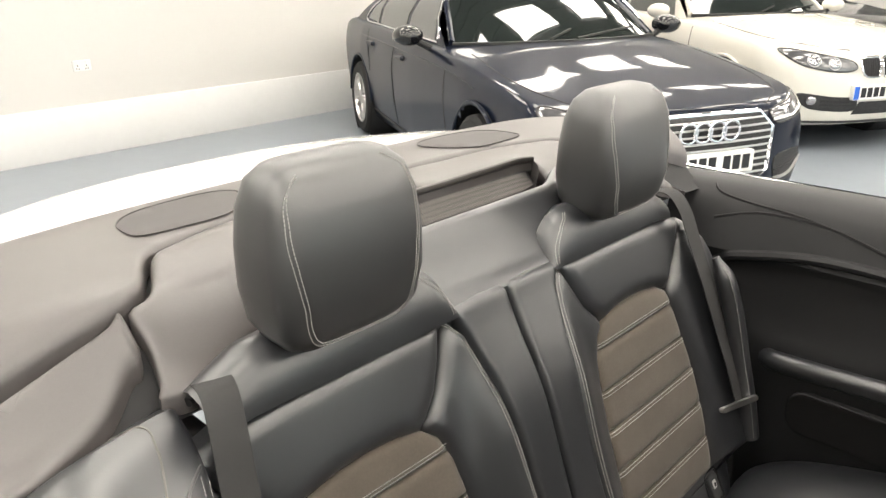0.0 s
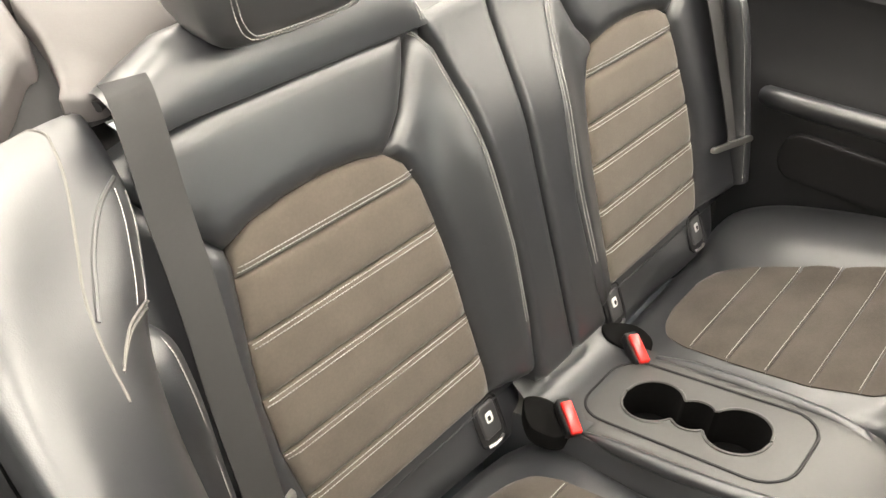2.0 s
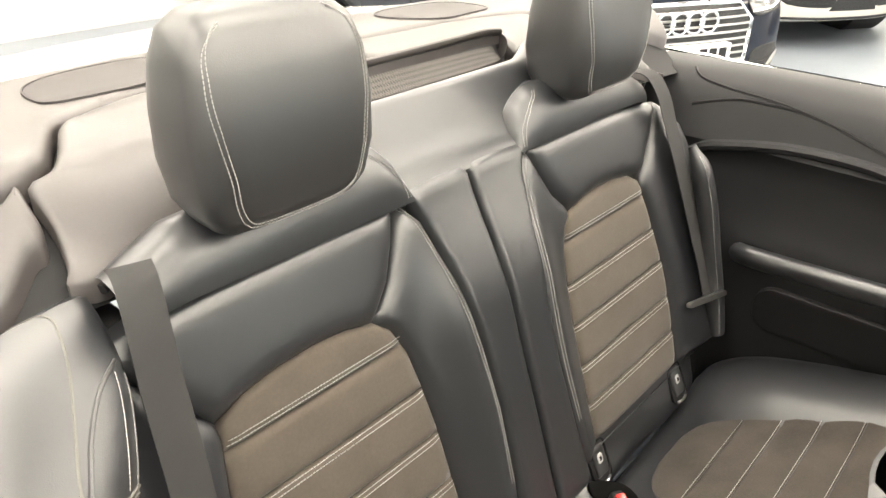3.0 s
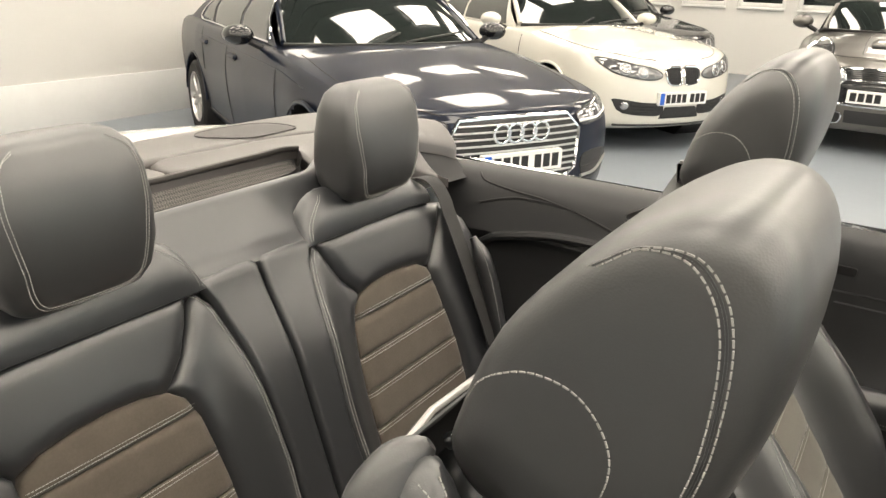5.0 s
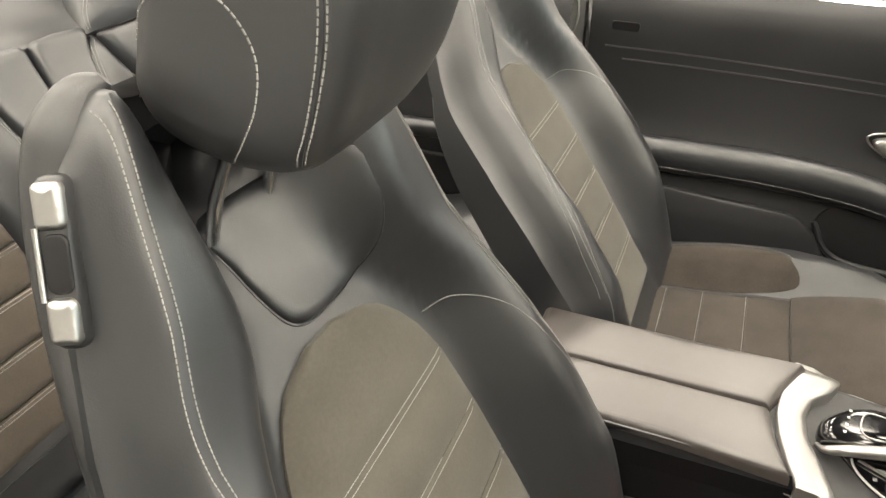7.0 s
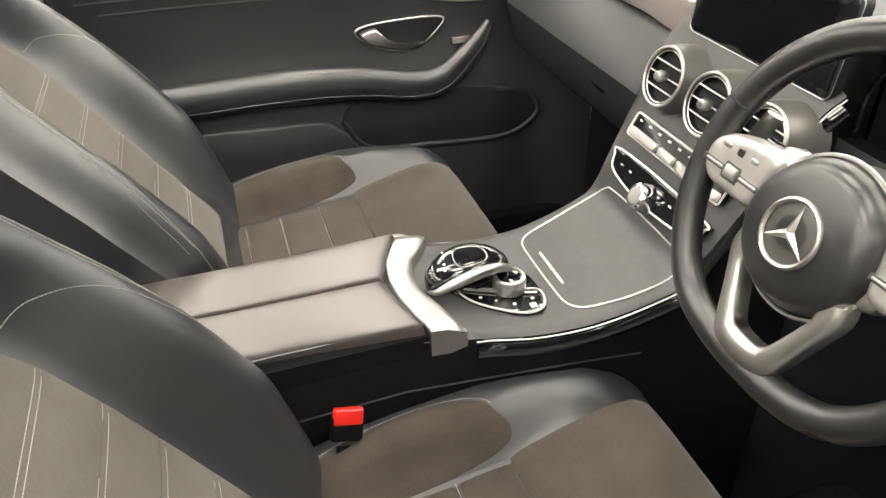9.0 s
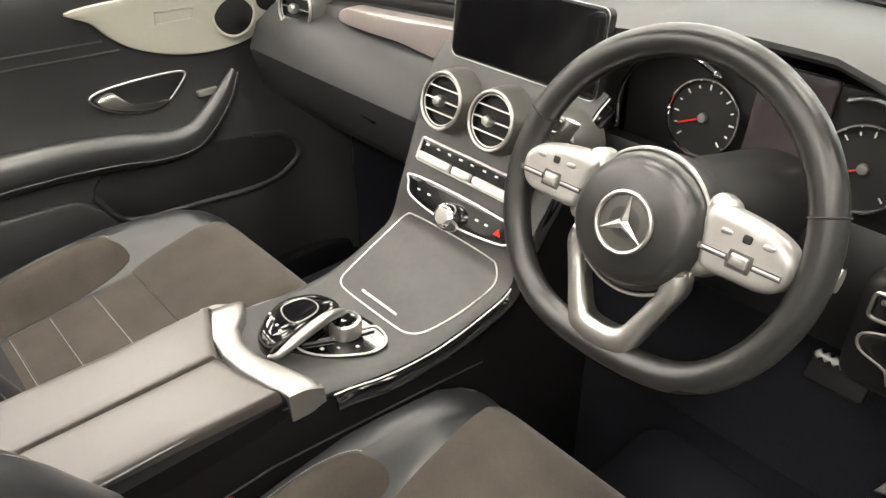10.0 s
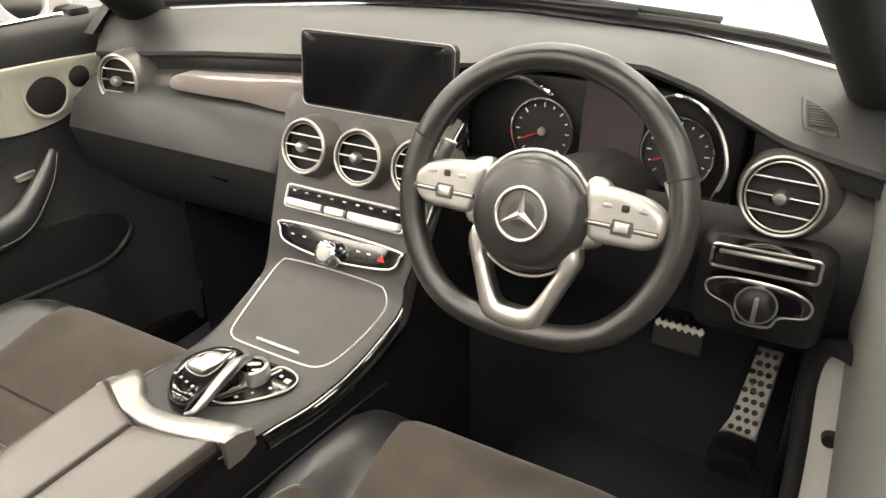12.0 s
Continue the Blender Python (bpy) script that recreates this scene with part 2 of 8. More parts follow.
# ---------------------------------------------------------------- materials
def material(name, colour, rough=0.5, metal=0.0, spec=0.5, coat=0.0, noise_scale=0.0, noise_amount=0.0, bump_scale=0.0, bump=0.0, bump_dist=0.001,
             rough_var=0.0, sheen=0.0, stain=0.0, stain_scale=3.0):
    m = bpy.data.materials.new(name)
    m.use_nodes = True
    nt = m.node_tree
    b = nt.nodes["Principled BSDF"]
    b.inputs["Base Color"].default_value = (*colour, 1)
    b.inputs["Roughness"].default_value = rough
    b.inputs["Metallic"].default_value = metal
    b.inputs["Specular IOR Level"].default_value = spec
    b.inputs["Coat Weight"].default_value = coat
    b.inputs["Coat Roughness"].default_value = 0.04
    if sheen:
        b.inputs["Sheen Weight"].default_value = sheen
        b.inputs["Sheen Roughness"].default_value = 0.5
    co = nt.nodes.new("ShaderNodeTexCoord")
    if noise_amount or stain:
        n = nt.nodes.new("ShaderNodeTexNoise")
        n.inputs["Scale"].default_value = noise_scale or 40
        n.inputs["Detail"].default_value = 4
        nt.links.new(co.outputs["Object"], n.inputs["Vector"])
        big = nt.nodes.new("ShaderNodeTexNoise")
        big.inputs["Scale"].default_value = stain_scale
        big.inputs["Detail"].default_value = 3
        nt.links.new(co.outputs["Object"], big.inputs["Vector"])
        add = nt.nodes.new("ShaderNodeMath")
        add.operation = "MULTIPLY_ADD"
        nt.links.new(n.outputs["Fac"], add.inputs[0])
        add.inputs[1].default_value = 2 * noise_amount
        add.inputs[2].default_value = 1 - noise_amount - stain
        add2 = nt.nodes.new("ShaderNodeMath")
        add2.operation = "MULTIPLY_ADD"
        nt.links.new(big.outputs["Fac"], add2.inputs[0])
        add2.inputs[1].default_value = 2 * stain
        nt.links.new(add.outputs[0], add2.inputs[2])
        mix = nt.nodes.new("ShaderNodeVectorMath")
        mix.operation = "SCALE"
        mix.inputs[0].default_value = colour
        nt.links.new(add2.outputs[0], mix.inputs["Scale"])
        nt.links.new(mix.outputs[0], b.inputs["Base Color"])
        if rough_var:
            rv = nt.nodes.new("ShaderNodeMapRange")
            rv.inputs["To Min"].default_value = max(0.02, rough - rough_var)
            rv.inputs["To Max"].default_value = min(1, rough + rough_var)
            nt.links.new(big.outputs["Fac"], rv.inputs["Value"])
            nt.links.new(rv.outputs[0], b.inputs["Roughness"])
    if bump:
        t = nt.nodes.new("ShaderNodeTexNoise")
        t.inputs["Scale"].default_value = bump_scale
        t.inputs["Detail"].default_value = 3
        nt.links.new(co.outputs["Object"], t.inputs["Vector"])
        bp = nt.nodes.new("ShaderNodeBump")
        bp.inputs["Strength"].default_value = bump
        bp.inputs["Distance"].default_value = bump_dist
        nt.links.new(t.outputs["Fac"], bp.inputs["Height"])
        nt.links.new(bp.outputs["Normal"], b.inputs["Normal"])
    return m


def leather(name, colour, rough=0.45, spec=0.5):
    """Grained leather: small cells in the relief, soft changes of gloss."""
    m = material(name, colour, rough, spec=spec, noise_scale=60, noise_amount=0.06, stain=0.08, stain_scale=6, rough_var=0.07)
    nt = m.node_tree
    nt.nodes["Principled BSDF"].inputs["Coat Weight"].default_value = 0.45
    nt.nodes["Principled BSDF"].inputs["Coat Roughness"].default_value = 0.40
    co = nt.nodes["Texture Coordinate"]
    v = nt.nodes.new("ShaderNodeTexVoronoi")
    v.inputs["Scale"].default_value = 700
    nt.links.new(co.outputs["Object"], v.inputs["Vector"])
    n = nt.nodes.new("ShaderNodeTexNoise")
    n.inputs["Scale"].default_value = 35
    nt.links.new(co.outputs["Object"], n.inputs["Vector"])
    add = nt.nodes.new("ShaderNodeMath")
    add.operation = "MULTIPLY_ADD"
    nt.links.new(n.outputs["Fac"], add.inputs[0])
    add.inputs[1].default_value = 2.0
    nt.links.new(v.outputs["Distance"], add.inputs[2])
    bp = nt.nodes.new("ShaderNodeBump")
    bp.inputs["Strength"].default_value = 0.11
    bp.inputs["Distance"].default_value = 0.0007
    nt.links.new(add.outputs[0], bp.inputs["Height"])
    nt.links.new(bp.outputs["Normal"], nt.nodes["Principled BSDF"].inputs["Normal"])
    return m


def glass(name, tint=(1, 1, 1), rough=0.0, ior=1.45):
    m = bpy.data.materials.new(name)
    m.use_nodes = True
    b = m.node_tree.nodes["Principled BSDF"]
    b.inputs["Base Color"].default_value = (*tint, 1)
    b.inputs["Roughness"].default_value = rough
    b.inputs["IOR"].default_value = ior
    b.inputs["Transmission Weight"].default_value = 1.0
    return m


def thin_glass(name, gloss=0.07, tint=(0.95, 0.98, 0.96)):
    """A thin pane: clear, with a faint mirror image."""
    m = bpy.data.materials.new(name)
    m.use_nodes = True
    nt = m.node_tree
    mix, clear, shine = nt.nodes.new("ShaderNodeMixShader"), nt.nodes.new("ShaderNodeBsdfTransparent"), nt.nodes.new("ShaderNodeBsdfGlossy")
    clear.inputs["Color"].default_value = (*tint, 1)
    shine.inputs["Roughness"].default_value = 0.02
    mix.inputs[0].default_value = gloss
    nt.links.new(clear.outputs[0], mix.inputs[1])
    nt.links.new(shine.outputs[0], mix.inputs[2])
    nt.links.new(mix.outputs[0], nt.nodes["Material Output"].inputs[0])
    return m


def glow(name, colour, strength):
    m = bpy.data.materials.new(name)
    m.use_nodes = True
    nt = m.node_tree
    e = nt.nodes.new("ShaderNodeEmission")
    e.inputs[0].default_value = (*colour, 1)
    e.inputs[1].default_value = strength
    nt.links.new(e.outputs[0], nt.nodes["Material Output"].inputs[0])
    return m


LEATHER = leather("black_leather", (0.021, 0.0225, 0.0255), 0.36, 1.0)
ARM_SKIN = leather("armrest_leather", (0.062, 0.054, 0.050), 0.40, 1.0)
WHEEL_LEATHER = leather("smooth_wheel_leather", (0.016, 0.016, 0.016), 0.30, 0.6)
# Black leather again, darker and duller: the cabin's shade is put into it.
SHADED_TRIM_LEATHER = leather("shaded_trim_leather", (0.014, 0.0145, 0.016), 0.55, 0.5)
SHADED_TRIM_LEATHER.node_tree.nodes["Principled BSDF"].inputs["Coat Weight"].default_value = 0.08
LEATHER_SOFT = leather("soft_black_leather", (0.030, 0.0305, 0.032), 0.42, 1.0)
SUEDE = material("brown_microfibre", (0.092, 0.078, 0.064), 0.95, spec=0.15, noise_scale=260, noise_amount=0.16, stain=0.22, stain_scale=16, bump_scale=900, bump=0.35, bump_dist=0.0006, sheen=0.2)
SUEDE_GREY = material("grey_green_microfibre", (0.098, 0.092, 0.078), 0.95, spec=0.15, noise_scale=260, noise_amount=0.16, stain=0.20, stain_scale=16, bump_scale=900, bump=0.35, bump_dist=0.0006, sheen=0.2)
SUEDE_WORN = material("sat_on_microfibre", (0.066, 0.057, 0.049), 0.95, spec=0.15, noise_scale=260, noise_amount=0.18, stain=0.42, stain_scale=13, bump_scale=900, bump=0.35, bump_dist=0.0006, sheen=0.15)
VINYL = material("grey_tonneau_vinyl", (0.082, 0.074, 0.072), 0.42, spec=1.0, noise_scale=300, noise_amount=0.08, stain=0.06, bump_scale=700, bump=0.2, bump_dist=0.0006, rough_var=0.06)
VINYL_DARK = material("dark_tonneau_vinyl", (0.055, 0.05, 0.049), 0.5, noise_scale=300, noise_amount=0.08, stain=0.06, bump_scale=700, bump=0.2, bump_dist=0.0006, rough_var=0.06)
GRILLE_WIRE = material("grey_mesh_wire", (0.16, 0.15, 0.14), 0.5, noise_scale=200, noise_amount=0.1)
DASH_SKIN = material("soft_dash_skin", (0.027, 0.028, 0.030), 0.48, spec=0.65, noise_scale=300, noise_amount=0.1, stain=0.06, bump_scale=800, bump=0.3, bump_dist=0.0006, rough_var=0.05)
PLASTIC = material("black_plastic", (0.014, 0.014, 0.015), 0.5, spec=0.4, noise_scale=200, noise_amount=0.1, stain=0.05, bump_scale=900, bump=0.15, bump_dist=0.0004)
# Black side skin, darkened further: the seat's shade is put into it.
SHADED_SIDE_BLACK = material("shaded_matt_black_side", (0.007, 0.007, 0.008), 0.75, spec=0.12, noise_scale=200, noise_amount=0.1, stain=0.05, bump_scale=900, bump=0.15, bump_dist=0.0004)
# Pale grey base colour holds the grazing reflection on the driver's door.
LIT_DOOR_GREY = leather("lit_grey_door_skin", (0.30, 0.305, 0.29), 0.45, 0.6)
GLOSS = material("piano_black", (0.006, 0.006, 0.007), 0.08, coat=0.6)
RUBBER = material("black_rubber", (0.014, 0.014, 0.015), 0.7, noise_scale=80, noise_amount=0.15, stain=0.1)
CARPET = material("black_carpet", (0.034, 0.036, 0.046), 1.0, spec=0.1, noise_scale=400, noise_amount=0.4, stain=0.2, bump_scale=700, bump=0.6, bump_dist=0.002)
CHROME = material("chrome", (0.75, 0.75, 0.76), 0.08, metal=1.0)
SATIN = material("satin_silver", (0.62, 0.61, 0.59), 0.32, metal=1.0, noise_scale=300, noise_amount=0.04, stain=0.03)
# Mottled steel, darkened: the footwell's shade is put into its base colour.
SHADED_PEDAL_STEEL = material("shaded_pedal_steel", (0.24, 0.235, 0.225), 0.45, metal=0.8, noise_scale=60, noise_amount=0.12, stain=0.15, stain_scale=20)
STEEL = material("brushed_steel", (0.5, 0.5, 0.5), 0.35, metal=1.0, noise_scale=200, noise_amount=0.06)
SILVER_PAINT = material("silver_lacquer", (0.44, 0.43, 0.42), 0.34, metal=0.6, noise_scale=400, noise_amount=0.03)
CLASP_METAL = material("satin_clasp_metal", (0.44, 0.435, 0.425), 0.36, metal=0.85, noise_scale=200, noise_amount=0.05, stain=0.05, stain_scale=12)
BRIGHT = material("bright_trim_line", (0.80, 0.79, 0.77), 0.38, metal=0.6)
THREAD = material("grey_thread", (0.36, 0.355, 0.34), 0.8)
PIPING = material("grey_piping", (0.14, 0.135, 0.125), 0.6, noise_scale=200, noise_amount=0.1)
# Near-black for wells and buckle housings, with their shade put into the colour.
UNLIT_BLACK = material("unlit_black", (0.005, 0.005, 0.005), 0.95, spec=0.1, noise_scale=200, noise_amount=0.2, stain=0.1)
WEBBING = material("belt_webbing", (0.03, 0.03, 0.03), 0.75, bump_scale=1200, bump=0.4, bump_dist=0.0006, noise_scale=300, noise_amount=0.1)
RED = material("red_button", (0.75, 0.02, 0.015), 0.3, coat=0.3)
PRINT = material("white_print", (0.7, 0.7, 0.68), 0.5)
WHITE_PAINT = material("white_car_paint", (0.82, 0.82, 0.80), 0.25, coat=0.8, noise_scale=2, noise_amount=0.01)
CREAM_PAINT = material("white_pearl_paint", (0.62, 0.60, 0.54), 0.25, coat=0.8, noise_scale=2, noise_amount=0.01)
NAVY_PAINT = material("dark_blue_metallic", (0.005, 0.008, 0.018), 0.38, metal=0.0, spec=0.08, coat=0.55, noise_scale=900, noise_amount=0.15)
GREY_PAINT = material("dark_grey_metallic", (0.03, 0.031, 0.034), 0.22, metal=0.4, coat=1.0, noise_scale=900, noise_amount=0.12)
TAUPE_PAINT = material("warm_grey_metallic", (0.120, 0.113, 0.104), 0.32, metal=0.5, coat=0.7, noise_scale=900, noise_amount=0.08)
PALE_TRIM = material("pale_door_speaker_trim", (0.52, 0.52, 0.45), 0.45, noise_scale=100, noise_amount=0.03)
PINK_TRIM = material("silver_grain_trim", (0.56, 0.50, 0.49), 0.35, metal=0.6, noise_scale=120, noise_amount=0.06, stain=0.05)
SCREEN = material("dark_display", (0.004, 0.004, 0.005), 0.12, spec=0.5)
DISPLAY = material("unlit_display", (0.05, 0.04, 0.045), 0.15)
GRILLE = material("black_mesh_grille", (0.012, 0.012, 0.013), 0.5, bump_scale=900, bump=0.8, bump_dist=0.002)
GLASS = thin_glass("window_glass")
CAR_GLASS = material("car_window", (0.012, 0.016, 0.015), 0.03, spec=0.8, coat=0.5)
LAMP_GLASS = material("lamp_glass", (0.36, 0.36, 0.37), 0.15, metal=0.8, coat=1.0)
LAMP_BACK = material("lamp_housing", (0.12, 0.12, 0.125), 0.10, metal=0.3, coat=1.0, noise_scale=40, noise_amount=0.3)
TYRE = material("tyre", (0.013, 0.013, 0.013), 0.8, noise_scale=60, noise_amount=0.2)
PLATE_WHITE = material("plate_white", (0.75, 0.75, 0.72), 0.4)
BLUE = material("blue_band", (0.02, 0.12, 0.55), 0.4)
WALL = material("white_wall_paint", (0.60, 0.59, 0.565), 0.75, noise_scale=30, noise_amount=0.015, stain=0.03, stain_scale=0.6, bump_scale=120, bump=0.05)
SKIRT = material("grey_wall_base", (0.70, 0.70, 0.69), 0.6, noise_scale=20, noise_amount=0.03, stain=0.05, stain_scale=1)
FLOOR = material("grey_floor_paint", (0.215, 0.242, 0.27), 0.32, noise_scale=8, noise_amount=0.06, stain=0.12, stain_scale=0.7, rough_var=0.1, bump_scale=60, bump=0.06)
CEIL = material("ceiling_sheet", (0.11, 0.11, 0.112), 0.6, noise_scale=10, noise_amount=0.05)
PANEL_LIGHT = glow("light_panel", (1.0, 0.94, 0.85), PANEL_POWER)


# ---------------------------------------------------------------- showroom
X0, X1, Y0, Y1 = -12.3, 6.0, -7.2, 10.0


def slab(name, x0, x1, y0, y1, z0, z1, mat, label, b=0.0):
    ob = part(name, box(x0, x1, y0, y1, z0, z1, b), mat)
    return tagged(ob, label, name.split("_")[0], kind="structure")


slab("floor", X0 - 0.3, X1 + 0.3, Y0 - 0.3, Y1 + 0.3, -0.2, 0.0, FLOOR, "pale blue-grey painted showroom floor")
slab("wall_south", X0, X1, Y0 - 0.25, Y0, 0, CEILING_Z, WALL, "plain white painted showroom wall")
# Unseen wall; its windows are added so that daylight comes from ahead.
wall_n = thing("wall_north", "unseen white wall with an added row of tall glazed windows", "wall", kind="structure")
part("wall_base", box(X0, X1, Y1, Y1 + 0.25, 0, 0.45, 0), WALL, wall_n)
part("wall_head", box(X0, X1, Y1, Y1 + 0.25, 3.0, CEILING_Z, 0), WALL, wall_n)
cols = np.linspace(X0 + 0.4, X1 - 0.4, 8)
part("post", box(X0, cols[0] - 0.1, Y1, Y1 + 0.25, 0.45, 3.0, 0), WALL, wall_n)
for x in cols:
    part("post", box(x - 0.1, x + 0.1, Y1, Y1 + 0.25, 0.45, 3.0, 0), WALL, wall_n)
part("post", box(cols[-1] + 0.1, X1, Y1, Y1 + 0.25, 0.45, 3.0, 0), WALL, wall_n)
for xa, xb in zip(cols, cols[1:]):
    w = thing("added_shop_window", "unseen tall clear window added to let daylight in", "window", kind="structure", group="shopfront windows")
    part("window_frame", join(box(xa + 0.1, xa + 0.16, Y1 + 0.1, Y1 + 0.15, 0.45, 3.0), box(xb - 0.16, xb - 0.1, Y1 + 0.1, Y1 + 0.15, 0.45, 3.0), box(xa + 0.16, xb - 0.16, Y1 + 0.1, Y1 + 0.15, 0.45, 0.51), box(xa + 0.16, xb - 0.16, Y1 + 0.1, Y1 + 0.15, 2.94, 3.0)), PRINT, w)
    pn = part("pane", box(xa + 0.16, xb - 0.16, Y1 + 0.12, Y1 + 0.13, 0.51, 2.94, 0), GLASS, w)
    pn.visible_shadow = False
slab("wall_east", X1, X1 + 0.25, Y0 - 0.25, Y1 + 0.25, 0, CEILING_Z, WALL, "plain white painted showroom wall")
slab("skirting_south", X0, X1, Y0, Y0 + 0.02, 0.0, 0.42, SKIRT, "pale grey skirting panel along the white wall", 0.004)
slab("ceiling", X0 - 0.3, X1 + 0.3, Y0 - 0.3, Y1 + 0.3, CEILING_Z, CEILING_Z + 0.1, CEIL, "light grey profiled sheet ceiling")
# ribs of the sheet ceiling, in its own mesh
ribs = join(*[box(X0, X1, y - 0.04, y + 0.04, CEILING_Z - 0.05, CEILING_Z - 0.001, 0) for y in np.arange(Y0 + 0.2, Y1, 0.33)])
tagged(part("ceiling_ribs", ribs, CEIL), "raised ribs of the profiled ceiling sheet", "ceiling", kind="structure")


def ceiling_light(x, y):
    t = thing("ceiling_light", "flat white square ceiling light panel, switched on", "ceiling light", group="ceiling lights")
    t.location = (x, y, CEILING_Z - 0.11)
    part("frame", join(box(-0.62, 0.62, -0.32, -0.30, -0.02, 0.05), box(-0.62, 0.62, 0.30, 0.32, -0.02, 0.05),
                       box(-0.62, -0.60, -0.30, 0.30, -0.02, 0.05), box(0.60, 0.62, -0.30, 0.30, -0.02, 0.05)), PRINT, t)
    part("diffuser", box(-0.60, 0.60, -0.30, 0.30, -0.01, 0.0, 0), PANEL_LIGHT, t, "glowing white diffuser")
    return t


first_light = ceiling_light(-10.5, -6.2)
for i in range(8):
    for j in range(10):
        if i or j:
            copy_thing(first_light, pose(-10.5 + 1.95 * i, -6.2 + 1.65 * j, CEILING_Z - 0.11))

# wall with windows behind the far cars
wall_w = thing("wall_west", "white partition wall with a row of glazed office windows", "wall", kind="structure")
xw = X0
part("wall_base", box(xw - 0.2, xw, Y0, Y1, 0, 1.05, 0), WALL, wall_w)
part("wall_head", box(xw - 0.2, xw, Y0, Y1, 2.3, CEILING_Z, 0), WALL, wall_w)
edges = [Y0 + 0.9 * k for k in range(20)]
for k, y in enumerate(edges):
    part("post", box(xw - 0.2, xw, y - 0.09, y + 0.09, 1.05, 2.3, 0), WALL, wall_w)
for k, y in enumerate(edges[:-1]):
    w = thing("window", "dark glazed office window in a white frame", "window", kind="structure", group="office windows")
    part("window_frame", join(box(xw - 0.10, xw - 0.05, y + 0.09, y + 0.15, 1.05, 2.3), box(xw - 0.10, xw - 0.05, y + 0.75, y + 0.81, 1.05, 2.3),
                              box(xw - 0.10, xw - 0.05, y + 0.15, y + 0.75, 1.05, 1.12), box(xw - 0.10, xw - 0.05, y + 0.15, y + 0.75, 2.23, 2.3)), PRINT, w)
    part("pane", box(xw - 0.085, xw - 0.075, y + 0.15, y + 0.75, 1.12, 2.23, 0), CAR_GLASS, w)
    part("window_sill", box(xw - 0.04, xw + 0.05, y + 0.09, y + 0.81, 1.02, 1.05, 0.005), PRINT, w)

# double socket on the wall
sk = thing("wall_socket", "white double power socket on the white wall", "socket")
part("plate", xf(pillow(rrect(0.147, 0.087, 0.008), 0.008, 0.004), axes((-1.62, Y0, 0.73), (-1, 0, 0), (0, 0, 1))), PRINT, sk)
for dx in (-0.036, 0.036):
    part("rocker", box(-1.62 + dx - 0.006, -1.62 + dx + 0.006, Y0 + 0.008, Y0 + 0.013, 0.745, 0.763, 0.002), SKIRT, sk)
    part("pin_hole", join(box(-1.62 + dx - 0.012, -1.62 + dx - 0.006, Y0 + 0.0075, Y0 + 0.009, 0.70, 0.712, 0), box(-1.62 + dx + 0.006, -1.62 + dx + 0.012, Y0 + 0.0075, Y0 + 0.009, 0.70, 0.712, 0),
                          box(-1.62 + dx - 0.003, -1.62 + dx + 0.003, Y0 + 0.0075, Y0 + 0.009, 0.722, 0.736, 0)), PLASTIC, sk)


# ---------------------------------------------------------------- rear seats
RB = frame3((0, -1.27, 0.45), (1, 0, 0), (0, -0.334, 0.942), (0, 0.942, 0.334))       # plane of the rear backrests
RN = Vector((0, 0.942, 0.334))


def band(v0, v1, left, right, h=0.007, nu=14, nv=9, gap=0.0005, back=0.006):
    """One padded stripe between two heights, rounded towards its seams."""
    v0, v1 = v0 + gap, v1 - gap
    P = []
    for i in range(nv + 1):
        t = i / nv
        v = v0 + (v1 - v0) * t
        a, b = left(v), right(v)
        row = []
        for j in range(nu + 1):
            s = j / nu
            z = h * (0.35 + 0.65 * (1 - abs(2 * t - 1) ** 3.0)) * (1 - abs(2 * s - 1) ** 10)
            row.append((a + (b - a) * s, v, z))
        P.append(row)
    V, F = grid(P)
    k = len(V)
    rim = [(0, j) for j in range(nu + 1)] + [(i, nu) for i in range(1, nv + 1)] + [(nv, j) for j in range(nu - 1, -1, -1)] + [(i, 0) for i in range(nv - 1, 0, -1)]
    for i, j in rim:
        x, y, z = P[i][j]
        V.append((x, y, -back))
    m = len(rim)
    for q in range(m):
        i, j = rim[q]
        i2, j2 = rim[(q + 1) % m]
        F.append((i * (nu + 1) + j, i2 * (nu + 1) + j2, k + (q + 1) % m, k + q))
    return V, F


def rear_rise(y):
    """The rear cushions and the tray between them rise forwards."""
    return 0.30 * (min(y, -0.86) + 1.137) if y > -1.30 else 0.30 * (-1.30 + 1.137)


def headrest_rear(m):
    """A rounded block with a flat stitched front face; origin at the middle of its base."""
    rings = []
    for z, w, f, b in ((0.0, 0.075, 0.030, -0.045), (0.010, 0.088, 0.046, -0.06), (0.03, 0.100, 0.056, -0.07), (0.07, 0.108, 0.060, -0.074), (0.12, 0.109, 0.056, -0.072),
                       (0.165, 0.105, 0.047, -0.066), (0.195, 0.095, 0.034, -0.055), (0.210, 0.078, 0.016, -0.04), (0.216, 0.05, 0.0, -0.022)):
        ring = []
        for k in range(36):
            a = 2 * math.pi * k / 36
            c, s = math.cos(a), math.sin(a)
            x = math.copysign(abs(c) ** 0.50, c) * w
            d = (f - b) / 2
            y = (f + b) / 2 + math.copysign(abs(s) ** (0.34 if s > 0 else 0.75), s) * d
            ring.append((x, y, z))
        rings.append(ring)
    return xf(loft(rings), m)


